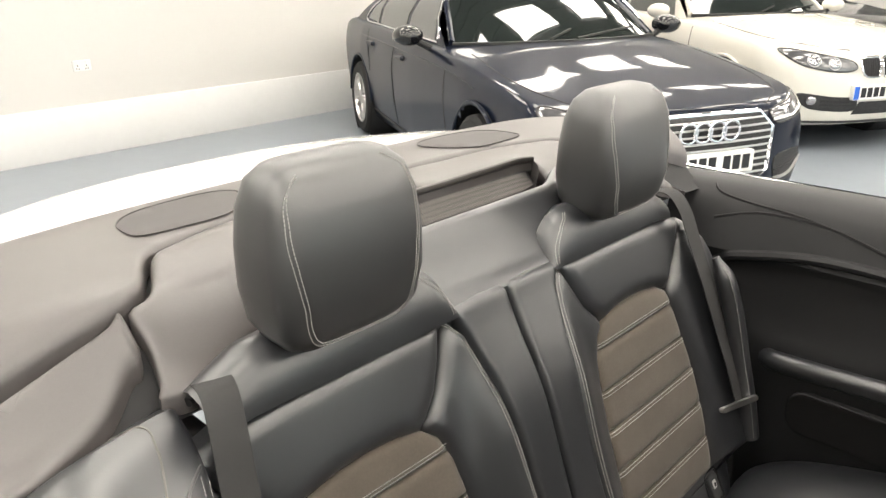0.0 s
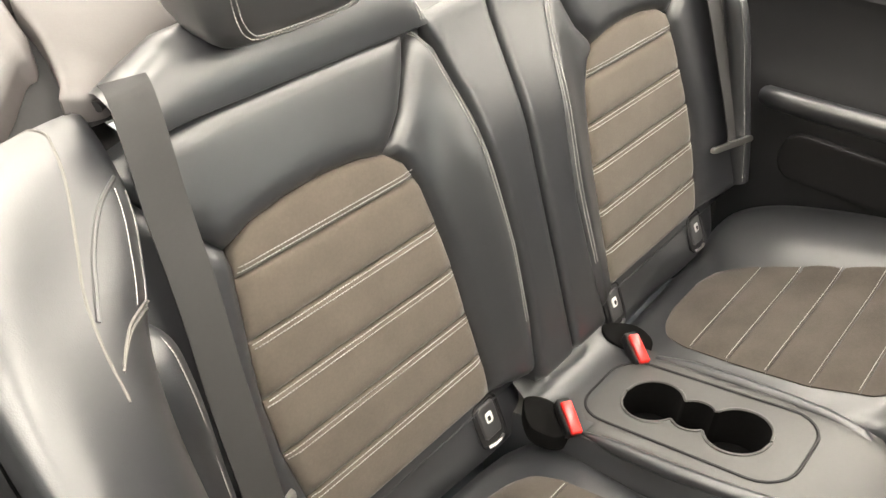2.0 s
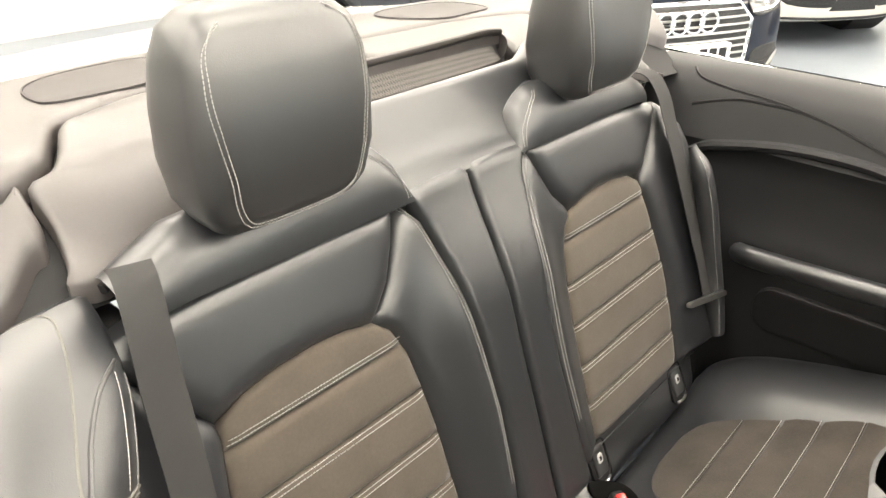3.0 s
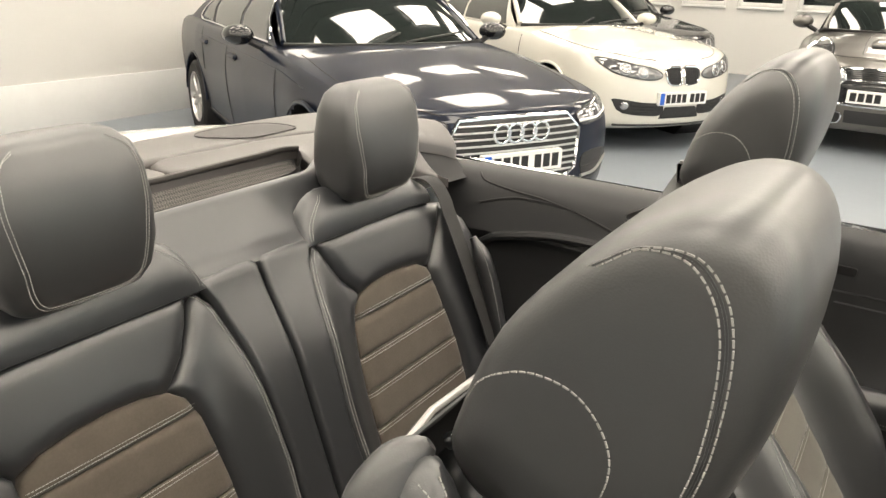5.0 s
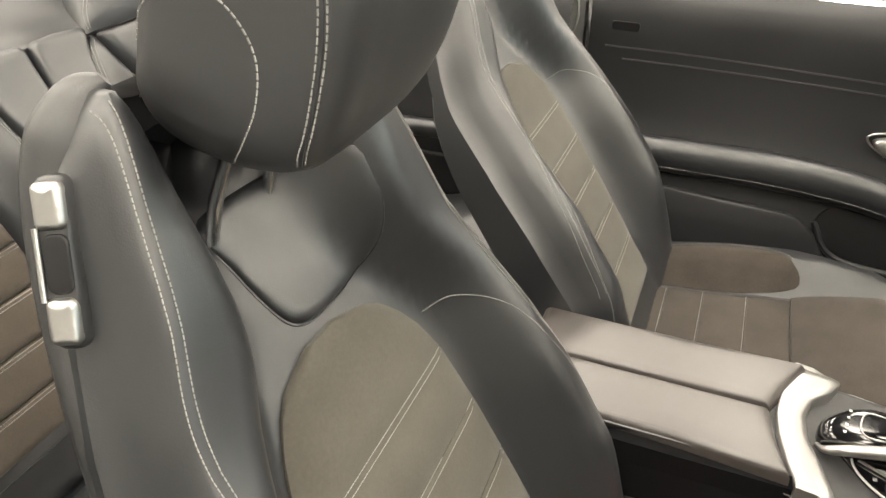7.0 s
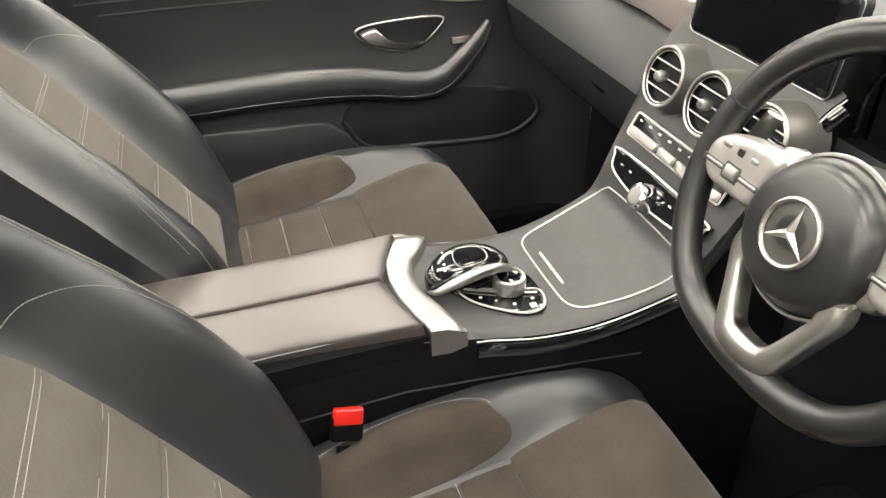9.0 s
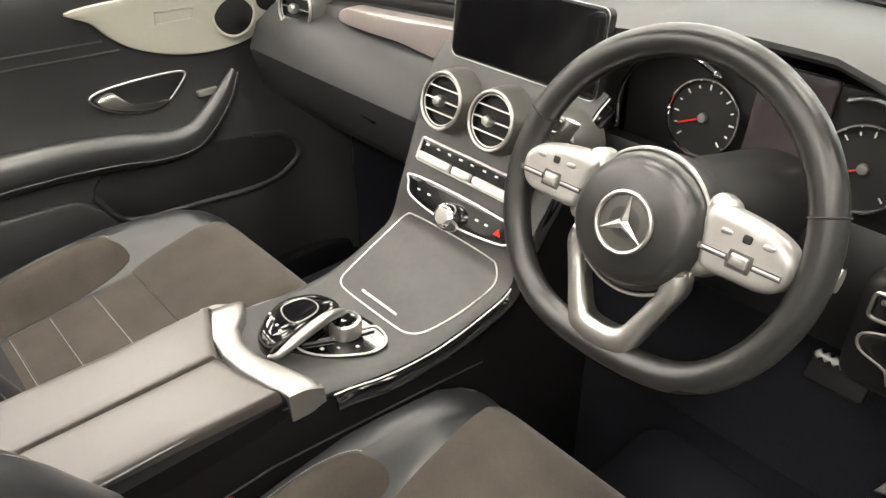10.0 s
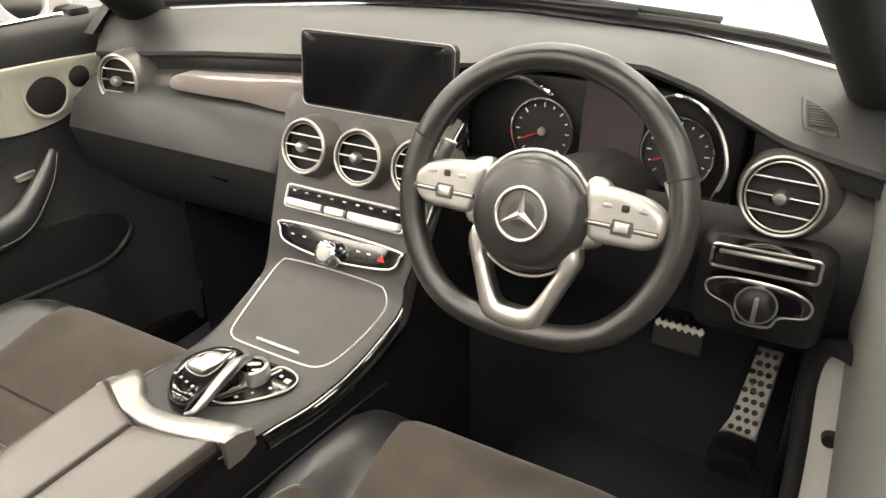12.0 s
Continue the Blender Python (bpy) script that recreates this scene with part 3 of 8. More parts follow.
def rear_seat(side):
    """side 1: behind the driver."""
    s = side
    S = Matrix.Identity(4) if s > 0 else MIRROR
    seat = thing("bench_seat", "black leather rear seat with brown quilted microfibre centre and grey stitching", "car seat", group="rear seats")
    ins = [(0.158, 0.05), (0.156, 0.093), (0.161, 0.182), (0.164, 0.269), (0.171, 0.336), (0.179, 0.386), (0.194, 0.423), (0.218, 0.443), (0.257, 0.452), (0.306, 0.456), (0.358, 0.454), (0.408, 0.446),
           (0.435, 0.430), (0.443, 0.412), (0.459, 0.326), (0.470, 0.257), (0.472, 0.186), (0.465, 0.108), (0.458, 0.05)]
    inner = ins[:8]
    outer = ins[12:]
    edge_line = [(0.130, 0.572), (0.103, 0.536), (0.084, 0.447), (0.074, 0.349), (0.069, 0.254), (0.075, 0.14), (0.085, 0.05)]
    over = [(0.137, 0.572), (0.158, 0.525), (0.180, 0.483), (0.2085, 0.444)]
    wing = [(0.535, 0.552), (0.492, 0.492), (0.444, 0.432)]

    def swell(x, v):
        """The seat back is slightly hollow between its bolsters."""
        return 0.030 * smooth01((0.165 - x) / 0.09) * smooth01((0.58 - v) / 0.2) + 0.020 * smooth01((x - 0.46) / 0.12) * smooth01((0.60 - v) / 0.15)
    geo = {"upper_panel": ([(0.142, 0.570), (0.25, 0.573), (0.40, 0.569), (0.47, 0.563), (0.532, 0.552)] + wing[1:] + ins[7:13][::-1][1:] + over[::-1][1:3], 0.016, 0.024),
           "inner_bolster": ([(0.134, 0.572)] + edge_line[1:] + inner + over[::-1][1:3], 0.016, 0.022),
           "outer_wing": (wing + outer[1:] + [(0.60, 0.05), (0.62, 0.17), (0.625, 0.30), (0.610, 0.42), (0.585, 0.50)], 0.017, 0.024)}
    for name in geo:
        o, h, e = geo[name]
        geo[name] = xf(xf(quilt(o, h, e, None, swell, 0.05, 0.014), RB), S)
        part(name, geo[name], LEATHER, seat)
    cuts = [0.05, 0.117, 0.187, 0.260, 0.329, 0.399, 0.47]
    strips = []
    for a, b in zip(cuts, cuts[1:]):
        strips.append(xf(xf(quilt(clip_band(ins, a + 0.0008, b - 0.0008), 0.007, 0.016, None, lambda x, v: 0.003, 0.03, 0.016), RB), S))
        part("stripe_panel", strips[-1], SUEDE, seat, "brown microfibre stripe panel")
    part("backrest", xf(pillow([(0.09, 0.03), (0.61, 0.03), (0.56, 0.53), (0.15, 0.55)], -0.012, 0.005, 0, 0.12, RB), S), LEATHER, seat)
    skin = tree_of(*geo.values(), *strips)
    for v in cuts[1:-1]:
        rows = (0.006, 0.0115) if v == cuts[-2] else (-0.0035, -0.0085)
        xs = [p[0] for p in clip_band(ins, v - 0.001, v + 0.001)]
        for d in rows:
            line = [S @ (RB @ Vector((x, v + d, 0.05))) for x in np.linspace(min(xs) + 0.002, max(xs) - 0.002, 40)]
            part("stripe_seam", stitch(drop_on(skin, line, -RN, 0.0006, 0.05)), THREAD, seat)
    line = spline([(a, b, 0) for a, b in edge_line[:6]], 10)
    for d in (0.010, 0.0155):
        part("bolster_seam", stitch(drop_on(skin, [S @ (RB @ Vector((p.x + d, p.y, 0.1))) for p in line], -RN, 0.0006, 0.05)), THREAD, seat, "pale grey contrast stitching")

    # shoulder below the headrest
    top = curve1([0.113, 0.120, 0.131, 0.145, 0.165, 0.20, 0.42, 0.46, 0.50, 0.54, 0.56], [1.004, 1.026, 1.046, 1.060, 1.069, 1.072, 1.055, 1.038, 1.018, 1.000, 0.992])
    P = []
    for x in list(np.linspace(0.113, 0.165, 12)) + list(np.linspace(0.18, 0.42, 12)) + list(np.linspace(0.432, 0.492, 8)):
        H = top(x)
        z0 = 0.985 - 0.014 * smooth01((x - 0.42) / 0.14)
        yb = -1.60 + 0.06 * smooth01((x - 0.40) / 0.12)
        row = [(x, -1.468, z0 - 0.02), (x, -1.450, z0)]
        for k in range(7):
            a = math.pi / 2 * k / 6
            row.append((x, -1.440 - 0.05 * (1 - math.cos(a)), z0 + 0.006 + (H - z0 - 0.006) * math.sin(a)))
        for k in range(1, 7):
            t = k / 6
            row.append((x, -1.49 + (yb + 1.49) * t, H + (0.985 - H) * smooth01(t) - 0.07 * smooth01((0.20 - x) / 0.07) * smooth01(2.5 * t)))
        P.append(row)
    cap = xf(grid(P), S)
    part("shoulder", cap, LEATHER, seat)
    capskin = tree_of(cap)
    for d in (0.007, 0.012):
        line = [S @ Vector((0.113 + d + 0.055 * t * t, -1.3, 0.998 + 0.068 * t)) for t in np.linspace(0, 1, 30)]
        part("shoulder_seam", stitch(drop_on(capskin, line, (0, -1, 0), 0.0006, 0.05)), THREAD, seat)
    # headrest
    hm = Matrix.Translation((0.307, -1.465, 1.043)) @ Matrix.Rotation(radians(-3), 4, "X")
    hr = xf(headrest_rear(hm), S)
    head = part("headrest", hr, LEATHER_SOFT, seat, "padded black leather headrest with stitched front")
    hskin = tree_of(hr)
    face = [(-0.060, 0.214), (-0.080, 0.202), (-0.090, 0.18), (-0.092, 0.14), (-0.083, 0.08), (-0.077, 0.045), (-0.066, 0.027), (-0.045, 0.020), (0.045, 0.020), (0.066, 0.027), (0.077, 0.045), (0.083, 0.08), (0.092, 0.14), (0.090, 0.18), (0.080, 0.202), (0.060, 0.214)]
    for d in (0.0, 0.005):
        line = [(p.x * (1 - d / 0.1), p.y + d * 0.7) for p in spline([(a, b, 0) for a, b in face], 8)]
        part("headrest_seam", stitch(drop_on(hskin, [S @ (hm @ Vector((a, 0.2, b))) for a, b in line], (0, -1, 0), 0.0006, 0.05)), THREAD, head)
    # lower roll with the child-seat anchor covers
    roll = pillow([(p.x, p.y) for p in spline([(0.085, -0.06), (0.30, -0.065), (0.52, -0.06), (0.56, 0.0), (0.53, 0.085), (0.30, 0.08), (0.12, 0.08), (0.08, 0.0)], 4, True)], 0.03, 0.035, 0.004, 0.06, RB @ Matrix.Translation((0, 0, -0.036)))
    roll = xf(roll, S)
    part("lower_roll", roll, LEATHER, seat)
    rskin = tree_of(roll)
    for x in (0.168, 0.460):
        cm = RB @ Matrix.Translation((x, 0.003, -0.006)) @ Matrix.Rotation(radians(-6), 4, "X")
        anchor = part("anchor_cover", xf(quilt(rrect(0.050, 0.074, 0.012), 0.005, 0.005, cm, None, 0.02, 0.008), S), PLASTIC, seat, "black plastic child-seat anchor cover")
        part("anchor_frame", xf(tube([cm @ Vector((a, b, 0.004)) for a, b in rrect(0.050, 0.074, 0.012)], 0.0026, 6, True), S), PLASTIC, anchor)
        part("anchor_flap", xf(quilt(rrect(0.036, 0.056, 0.007, 5, 0, 0.003), 0.0035, 0.004, cm @ Matrix.Translation((0, 0, 0.005)), None, 0.004, 0.008), S), LEATHER_SOFT, anchor, "dark hinged flap")
        part("anchor_pull", xf(tube([cm @ Vector((0.016 * q, -0.036, 0.006 + 0.004 * (1 - q * q))) for q in (-1, -0.5, 0, 0.5, 1)], 0.0028, 8), S), SATIN, anchor, "narrow grey pull edge")
        part("anchor_tag", xf(pillow(rrect(0.014, 0.018, 0.004), 0.0008, 0.0008, m=cm @ Matrix.Translation((0, 0.008, 0.0085))), S), PRINT, anchor, "small white printed tag")
        part("tag_mark", xf(pillow(rrect(0.006, 0.008, 0.002), 0.0006, 0.0006, m=cm @ Matrix.Translation((0.001, 0.007, 0.0093))), S), PLASTIC, anchor)
    # cushion
    cush = [(0.115, -1.235), (0.11, -1.05), (0.115, -0.90), (0.17, -0.80), (0.36, -0.775), (0.54, -0.80), (0.645, -0.88), (0.668, -0.99), (0.672, -1.10), (0.655, -1.20), (0.60, -1.262), (0.475, -1.27), (0.36, -1.27)]
    cush = [(p.x, p.y) for p in spline(cush, 5, True)]
    def tilt(g):
        return [(x, y, z + rear_rise(y) + 0.045 * smooth01((x - 0.42) / 0.14)) for x, y, z in g[0]], g[1]
    cu = xf(tilt(pillow(cush, 0.055, 0.05, 0.004, 0.16, Matrix.Translation((0, 0, 0.387)))), S)
    part("cushion", cu, LEATHER, seat)
    zl = curve1([-1.205, -1.195, -1.175, -1.14, -1.05, -0.95, -0.87, -0.84], [0.26, 0.215, 0.185, 0.172, 0.166, 0.165, 0.185, 0.22])
    zr = curve1([-1.205, -1.195, -1.175, -1.14, -1.05, -0.95, -0.87, -0.84], [0.36, 0.40, 0.425, 0.445, 0.475, 0.495, 0.48, 0.44])
    ccuts = [-1.205, -1.128, -1.068, -1.009, -0.947, -0.888, -0.84]
    cs = []
    for a, b in zip(ccuts, ccuts[1:]):
        g = tilt(xf(band(a, b, zl, zr, 0.007), Matrix.Translation((0, 0, 0.4445))))
        cs.append(xf(g, S))
        part("stripe_panel", cs[-1], SUEDE_WORN, seat, "brown microfibre stripe panel")
    cskin = tree_of(*cs)
    for y in ccuts[1:-1]:
        part("cushion_seam", stitch(drop_on(cskin, [S @ Vector((x, y - 0.0035, 0.6)) for x in np.linspace(zl(y) + 0.005, zr(y) - 0.005, 40)], (0, 0, -1), 0.0008, 0.1)), THREAD, seat)
    return seat


for side in (1, -1):
    rear_seat(side)

# narrow pads between the rear seats
mid = thing("rear_centre_pad", "two narrow black leather pads between the rear seats", "seat pad")
pad_line = [(0.002, 0.583), (0.060, 0.585), (0.126, 0.581), (0.106, 0.536), (0.087, 0.447), (0.077, 0.349), (0.072, 0.254), (0.078, 0.14), (0.088, 0.03), (0.002, 0.03)]
for s in (1, -1):
    g = xf(quilt(pad_line, 0.016, 0.010, None, lambda x, v: 0.004 + 0.026 * smooth01((0.585 - v) / 0.2), 0.08, 0.012), RB)
    part("pad", xf(g, Matrix.Identity(4) if s > 0 else MIRROR), LEATHER, mid)

# tray with cup holders between the rear cushions
tray = thing("rear_cup_holder_tray", "dark grey plastic tray with round cup holders between rear cushions", "cup holder")


def tilt_tray(g, z0=0.0):
    return [(x, y, z + z0 + rear_rise(y)) for x, y, z in g[0]], g[1]


WELLS = [(-1.105, 0.042), (-1.045, 0.029), (-0.985, 0.042)]
TZ = 0.478
TRAY_SKIN = material("grey_moulded_tray", (0.075, 0.074, 0.073), 0.40, noise_scale=200, noise_amount=0.06, stain=0.05, bump_scale=800, bump=0.15)
tray_half = curve1([-1.30, -1.20, -1.10, -0.90, -0.84, -0.81, -0.795], [0.114, 0.108, 0.104, 0.098, 0.088, 0.066, 0.035])
well_half = lambda y: max([0.0] + [math.sqrt(max(0.0, r * r - (y - c) ** 2)) for c, r in WELLS])
ys_all = sorted(set([-1.30, -1.27, -1.24, -1.20, -1.17] + [-1.147 + 0.204 * k / 68 for k in range(69)] + [-0.93, -0.90, -0.87, -0.84, -0.82, -0.81, -0.80, -0.795]))
for s in (1, -1):
    top = []
    for y in ys_all:
        a, b = well_half(y), tray_half(y)
        top.append([(0.002 + s * (a + (b - a) * t), y, TZ - 0.010 * smooth01((t - 0.72) / 0.28)) for t in (0, 0.05, 0.2, 0.4, 0.6, 0.75, 0.86, 0.95, 1.0)])
    part("tray_top", tilt_tray(grid(top)), TRAY_SKIN, tray, "grey moulded tray top with a triple well")
    side = [[(0.002 + s * b * k, y, z) for k, z in ((1.0, TZ - 0.010), (1.06, TZ - 0.020), (1.14, TZ - 0.045), (1.20, TZ - 0.08), (1.20, 0.30))] for y, b in [(y, tray_half(y)) for y in ys_all[::4] + [-0.795]]]
    part("tray_side", tilt_tray(grid(side)), LEATHER, tray)
    wy = [y for y in ys_all if -1.1471 <= y <= -0.9429]
    part("well_wall", tilt_tray(grid([[(0.002 + s * well_half(y) * k, y, TZ - d) for k, d in ((1.0, 0.0), (0.985, 0.003), (0.97, 0.07))] for y in wy])), UNLIT_BLACK, tray, "black well lining")
    part("well_floor", tilt_tray(grid([[(0.002, y, TZ - 0.07), (0.002 + s * well_half(y), y, TZ - 0.07)] for y in wy])), UNLIT_BLACK, tray)
    part("well_lip", tilt_tray(tube([(0.002 + s * (well_half(y) + 0.002), y, TZ + 0.0008) for y in wy], 0.0022, 6)), TRAY_SKIN, tray)
part("tray_nose", tilt_tray(grid([[(0.002 + 0.066 * s, -0.81 + 0.0 * s, z) for s in np.linspace(-1, 1, 9)] for z in (TZ - 0.012, TZ - 0.05, 0.25)])), LEATHER, tray)
rim = rrect(0.142, 0.292, 0.045, 6, 0.002, -1.045)
part("cup_rim", tilt_tray(tube([(x, y, TZ + 0.0006) for x, y in rim], 0.0022, 6, True)), RUBBER, tray, "dark joint round the cup holder insert")
ln = [(0.1005 - 0.012 * (y + 1.13), y, TZ - 0.0075 + rear_rise(y)) for y in np.linspace(-1.13, -0.86, 20)]
part("tray_stitching", stitch(ln), THREAD, tray)
part("rear_apron", grid([[(x, -1.330, 0.58), (x, -1.312, 0.53), (x, -1.29, 0.487), (x, -1.25, 0.458), (x, -1.20, 0.4595), (x, -1.15, 0.4735)] for x in np.linspace(-0.102, 0.106, 9)]), LEATHER, tray)
for s in (1, -1):
    part("edge_roll", tube([(x * s, y, 0.468 + rear_rise(y)) for x, y in ((0.100, -1.155), (0.102, -1.10), (0.101, -1.03), (0.097, -0.96), (0.089, -0.90), (0.074, -0.86), (0.052, -0.835))], [0.004] + [0.0105] * 5 + [0.006], 12), LEATHER, tray, "padded roll along the tray")
    # The buckle hole is a flat patch; its shade is painted black.
    part("buckle_hole_shade", xf(pillow([(p.x, p.y) for p in spline([(0.084, -1.232), (0.104, -1.256), (0.127, -1.240), (0.142, -1.212), (0.131, -1.178), (0.100, -1.168), (0.086, -1.19)], 5, True)], 0.002, 0.004, 0, 0.03, Matrix.Translation((0, 0, 0.462))), Matrix.Identity(4) if s > 0 else MIRROR), UNLIT_BLACK, tray, "flat black patch painted as the shaded hole of the belt buckle")


def buckle(x, y, z, tilt, spin, wide=0.022, lean=0, name="belt_buckle"):
    t = thing(name, "black seat-belt buckle with a red release button", "belt buckle", group="belt buckles")
    m = pose(x, y, z, tilt, lean, spin)
    part("housing", rbox(wide + 0.004, 0.015, 0.034, 0.005, 3, m @ Matrix.Translation((0, 0, -0.014))), UNLIT_BLACK, t)
    part("release_button", rbox(wide, 0.012, 0.022, 0.003, 3, m @ Matrix.Translation((0, -0.0025, 0.003))), RED, t, "bright red release button")
    part("strap", rbox(0.022, 0.004, 0.09, 0.001, 1, m @ Matrix.Translation((0, 0.002, -0.085))), UNLIT_BLACK, t)


for x, y in ((0.107, -1.174), (-0.075, -1.174)):
    t = thing("belt_buckle", "short black seat-belt buckle with a red release button", "belt buckle", group="belt buckles")
    m = pose(x, y, 0.488, -14, 0, -33)
    part("housing", rbox(0.022, 0.054, 0.026, 0.005, 3, m @ Matrix.Translation((0, -0.008, -0.017))), PLASTIC, t)
    part("release_button", rbox(0.017, 0.050, 0.010, 0.003, 3, m), RED, t, "bright red release button")


# belts
def ribbon(pts, w, across, thick=0.0014):
    a = Vector(across).normalized() * w / 2
    P = spline(pts, 8)
    rows = []
    for i, p in enumerate(P):
        d = (P[min(i + 1, len(P) - 1)] - P[max(i - 1, 0)]).normalized()
        n = d.cross(a).normalized() * thick / 2
        rows.append([p - a + n, p + a + n, p + a - n, p - a - n])
    return loft(rows)


for s in (1, -1):
    S = Matrix.Identity(4) if s > 0 else MIRROR
    b = thing("seat_belt", "black rear seat belt hanging beside the rear seat", "seat belt", group="rear seat belts")
    g = ribbon([(0.452, -1.550, 0.985), (0.456, -1.525, 1.010), (0.466, -1.485, 1.030), (0.478, -1.445, 1.032), (0.487, -1.418, 0.998), (0.494, -1.398, 0.945), (0.503, -1.362, 0.855), (0.514, -1.330, 0.765), (0.522, -1.298, 0.68), (0.528, -1.275, 0.61)] + [(0.53, -1.26, 0.57), (0.535, -1.225, 0.46)] * (s > 0), 0.043, (1, 0.05, -0.05))
    if s < 0:
        g = ([(x + 0.020, y, z) for x, y, z in g[0]], g[1])
    part("webbing", xf(g, S), WEBBING, b)
    part("guide", xf(tube([(0.425, -1.520, 1.010), (0.455, -1.512, 1.012), (0.49, -1.497, 1.006)], 0.006, 10), S), RUBBER, b)
    part("guide_tab", xf(rbox(0.014, 0.008, 0.004, 0.0015, 2, pose(0.497, -1.515, 1.006, 0, 6, 20)), S), PALE_TRIM, b, "pale plastic tab")
    part("tongue", xf(xf(pillow(rrect(0.092, 0.012, 0.005), 0.004, 0.002, 0, 0.004), frame3((0.530, -1.272, 0.617), (1, 0.42, 0.10), (-0.1, -0.3, 1), (0, 1, 0.3))), S), SATIN, b, "metal belt tongue")


# ---------------------------------------------------------------- folded-roof cover and white body
cover = thing("roof_cover", "grey-brown moulded cover over the folded soft roof behind the seats", "roof cover")


def panel(name, outline, z, mat, parent, h=0.006, edge=0.008, bulge=0.0, crown=0.0, label="", centre=None, back=0.012):
    g = pillow([(p.x, p.y) for p in spline(outline, 4, True)], h, edge, bulge, back, None, centre=centre)
    v = [(x, y, zz + z(x, y)) for x, y, zz in g[0]]
    return part(name, (v, g[1]), mat, parent, label)


def deck_z(x, y):
    """The cover climbs behind the seats' shoulders to a flat top and falls towards the boot."""
    z = 1.010 + 0.095 * smooth01((-1.49 - y) / 0.12) - 0.10 * max(0.0, abs(x) - 0.5) ** 1.5
    if y < -1.84:
        z -= 0.25 * (-1.84 - y) ** 1.6
    return z


part("underlay", grid([[(x, y, deck_z(x, y) - 0.024) for y in np.linspace(-1.92, -1.50, 24)] for x in np.linspace(-0.76, 0.76, 40)]), RUBBER, cover)
half = [(0.0, -1.745), (0.143, -1.745), (0.209, -1.742), (0.267, -1.738), (0.348, -1.720), (0.404, -1.699), (0.426, -1.687), (0.443, -1.664), (0.469, -1.613), (0.487, -1.593), (0.512, -1.583), (0.574, -1.574), (0.632, -1.564), (0.707, -1.551), (0.754, -1.542),
        (0.766, -1.577), (0.746, -1.701), (0.695, -1.809), (0.605, -1.864), (0.487, -1.888), (0.337, -1.907), (0.185, -1.915), (0.0, -1.918)]
rear_outline = half + [(-x, y) for x, y in half[1:-1][::-1]]
part("rear_panel", quilt(rear_outline, 0.010, 0.012, None, deck_z, 0.02, 0.03, 3), VINYL, cover)


def cheek_z(x, y):
    """The slope between the seat's shoulder and the rear panel, hollow in its middle."""
    ax = abs(x)
    return deck_z(x, y) - 0.012 * smooth01((y + 1.68) / 0.08) * smooth01((ax - 0.24) / 0.08) * smooth01((0.51 - ax) / 0.07) * smooth01((-1.50 - y) / 0.05)


leaf = [(0.411, -1.808), (0.414, -1.767), (0.404, -1.747), (0.364, -1.741), (0.279, -1.744), (0.228, -1.788), (0.206, -1.831), (0.22, -1.857), (0.258, -1.869), (0.316, -1.867), (0.365, -1.856), (0.396, -1.835)]
corner = [(0.513, -1.584), (0.510, -1.564), (0.510, -1.550), (0.517, -1.541), (0.530, -1.538), (0.565, -1.514), (0.61, -1.492), (0.655, -1.470), (0.701, -1.470), (0.735, -1.500), (0.741, -1.532), (0.706, -1.542), (0.631, -1.555), (0.573, -1.565), (0.53, -1.574)]
cheek = [(0.02, -1.736), (0.15, -1.735), (0.25, -1.730), (0.308, -1.722), (0.348, -1.712), (0.404, -1.692), (0.42, -1.683), (0.436, -1.662), (0.463, -1.608), (0.479, -1.590), (0.504, -1.580), (0.503, -1.565), (0.501, -1.547), (0.507, -1.521), (0.514, -1.508), (0.484, -1.499),
         (0.448, -1.511), (0.4, -1.520), (0.345, -1.527), (0.292, -1.531), (0.262, -1.545), (0.262, -1.60), (0.235, -1.622), (0.15, -1.626), (0.02, -1.627)]
for s in (1, -1):
    part("inset", quilt([(x * s, y) for x, y in leaf], 0.0035, 0.003, None, lambda x, y: deck_z(x, y) + 0.0085, 0.01, 0.03, 4), VINYL_DARK, cover, "shallow darker leaf-shaped inset")
    line = spline([(x * s, y, deck_z(x * s, y) + 0.0115) for x, y in leaf], 5, True)
    part("inset_seam", tube(line, 0.0016, 5, True), VINYL_DARK, cover)
    part("corner_panel", quilt([(x * s if s > 0 else -min(x, 0.60 + 0.03 * (x - 0.6)), y) for x, y in corner], 0.010, 0.012, None, deck_z, 0.02, 0.03, 3), VINYL, cover)
    part("cheek_panel", quilt([(x * s, y) for x, y in cheek], 0.010, 0.012, None, cheek_z, 0.02, 0.025, 3), VINYL, cover)
# middle slope and the draught-stop trough with its mesh
def slope_row(x):
    e = smooth01((abs(x) - 0.20) / 0.09)
    rows = ((-1.462, 0.955), (-1.452, 0.985), (-1.450, 0.997), (-1.455, 1.004), (-1.465, 1.010), (-1.480, 1.024), (-1.495, 1.043), (-1.508, 1.062), (-1.518, 1.077), (-1.526, 1.087), (-1.533, 1.092), (-1.539, 1.0925), (-1.543, 1.089), (-1.545, 1.080))
    return [(x, y - 0.030 * e * smooth01((z - 1.0) / 0.06), z + 0.012 * e * smooth01((z - 1.03) / 0.05)) for y, z in rows]


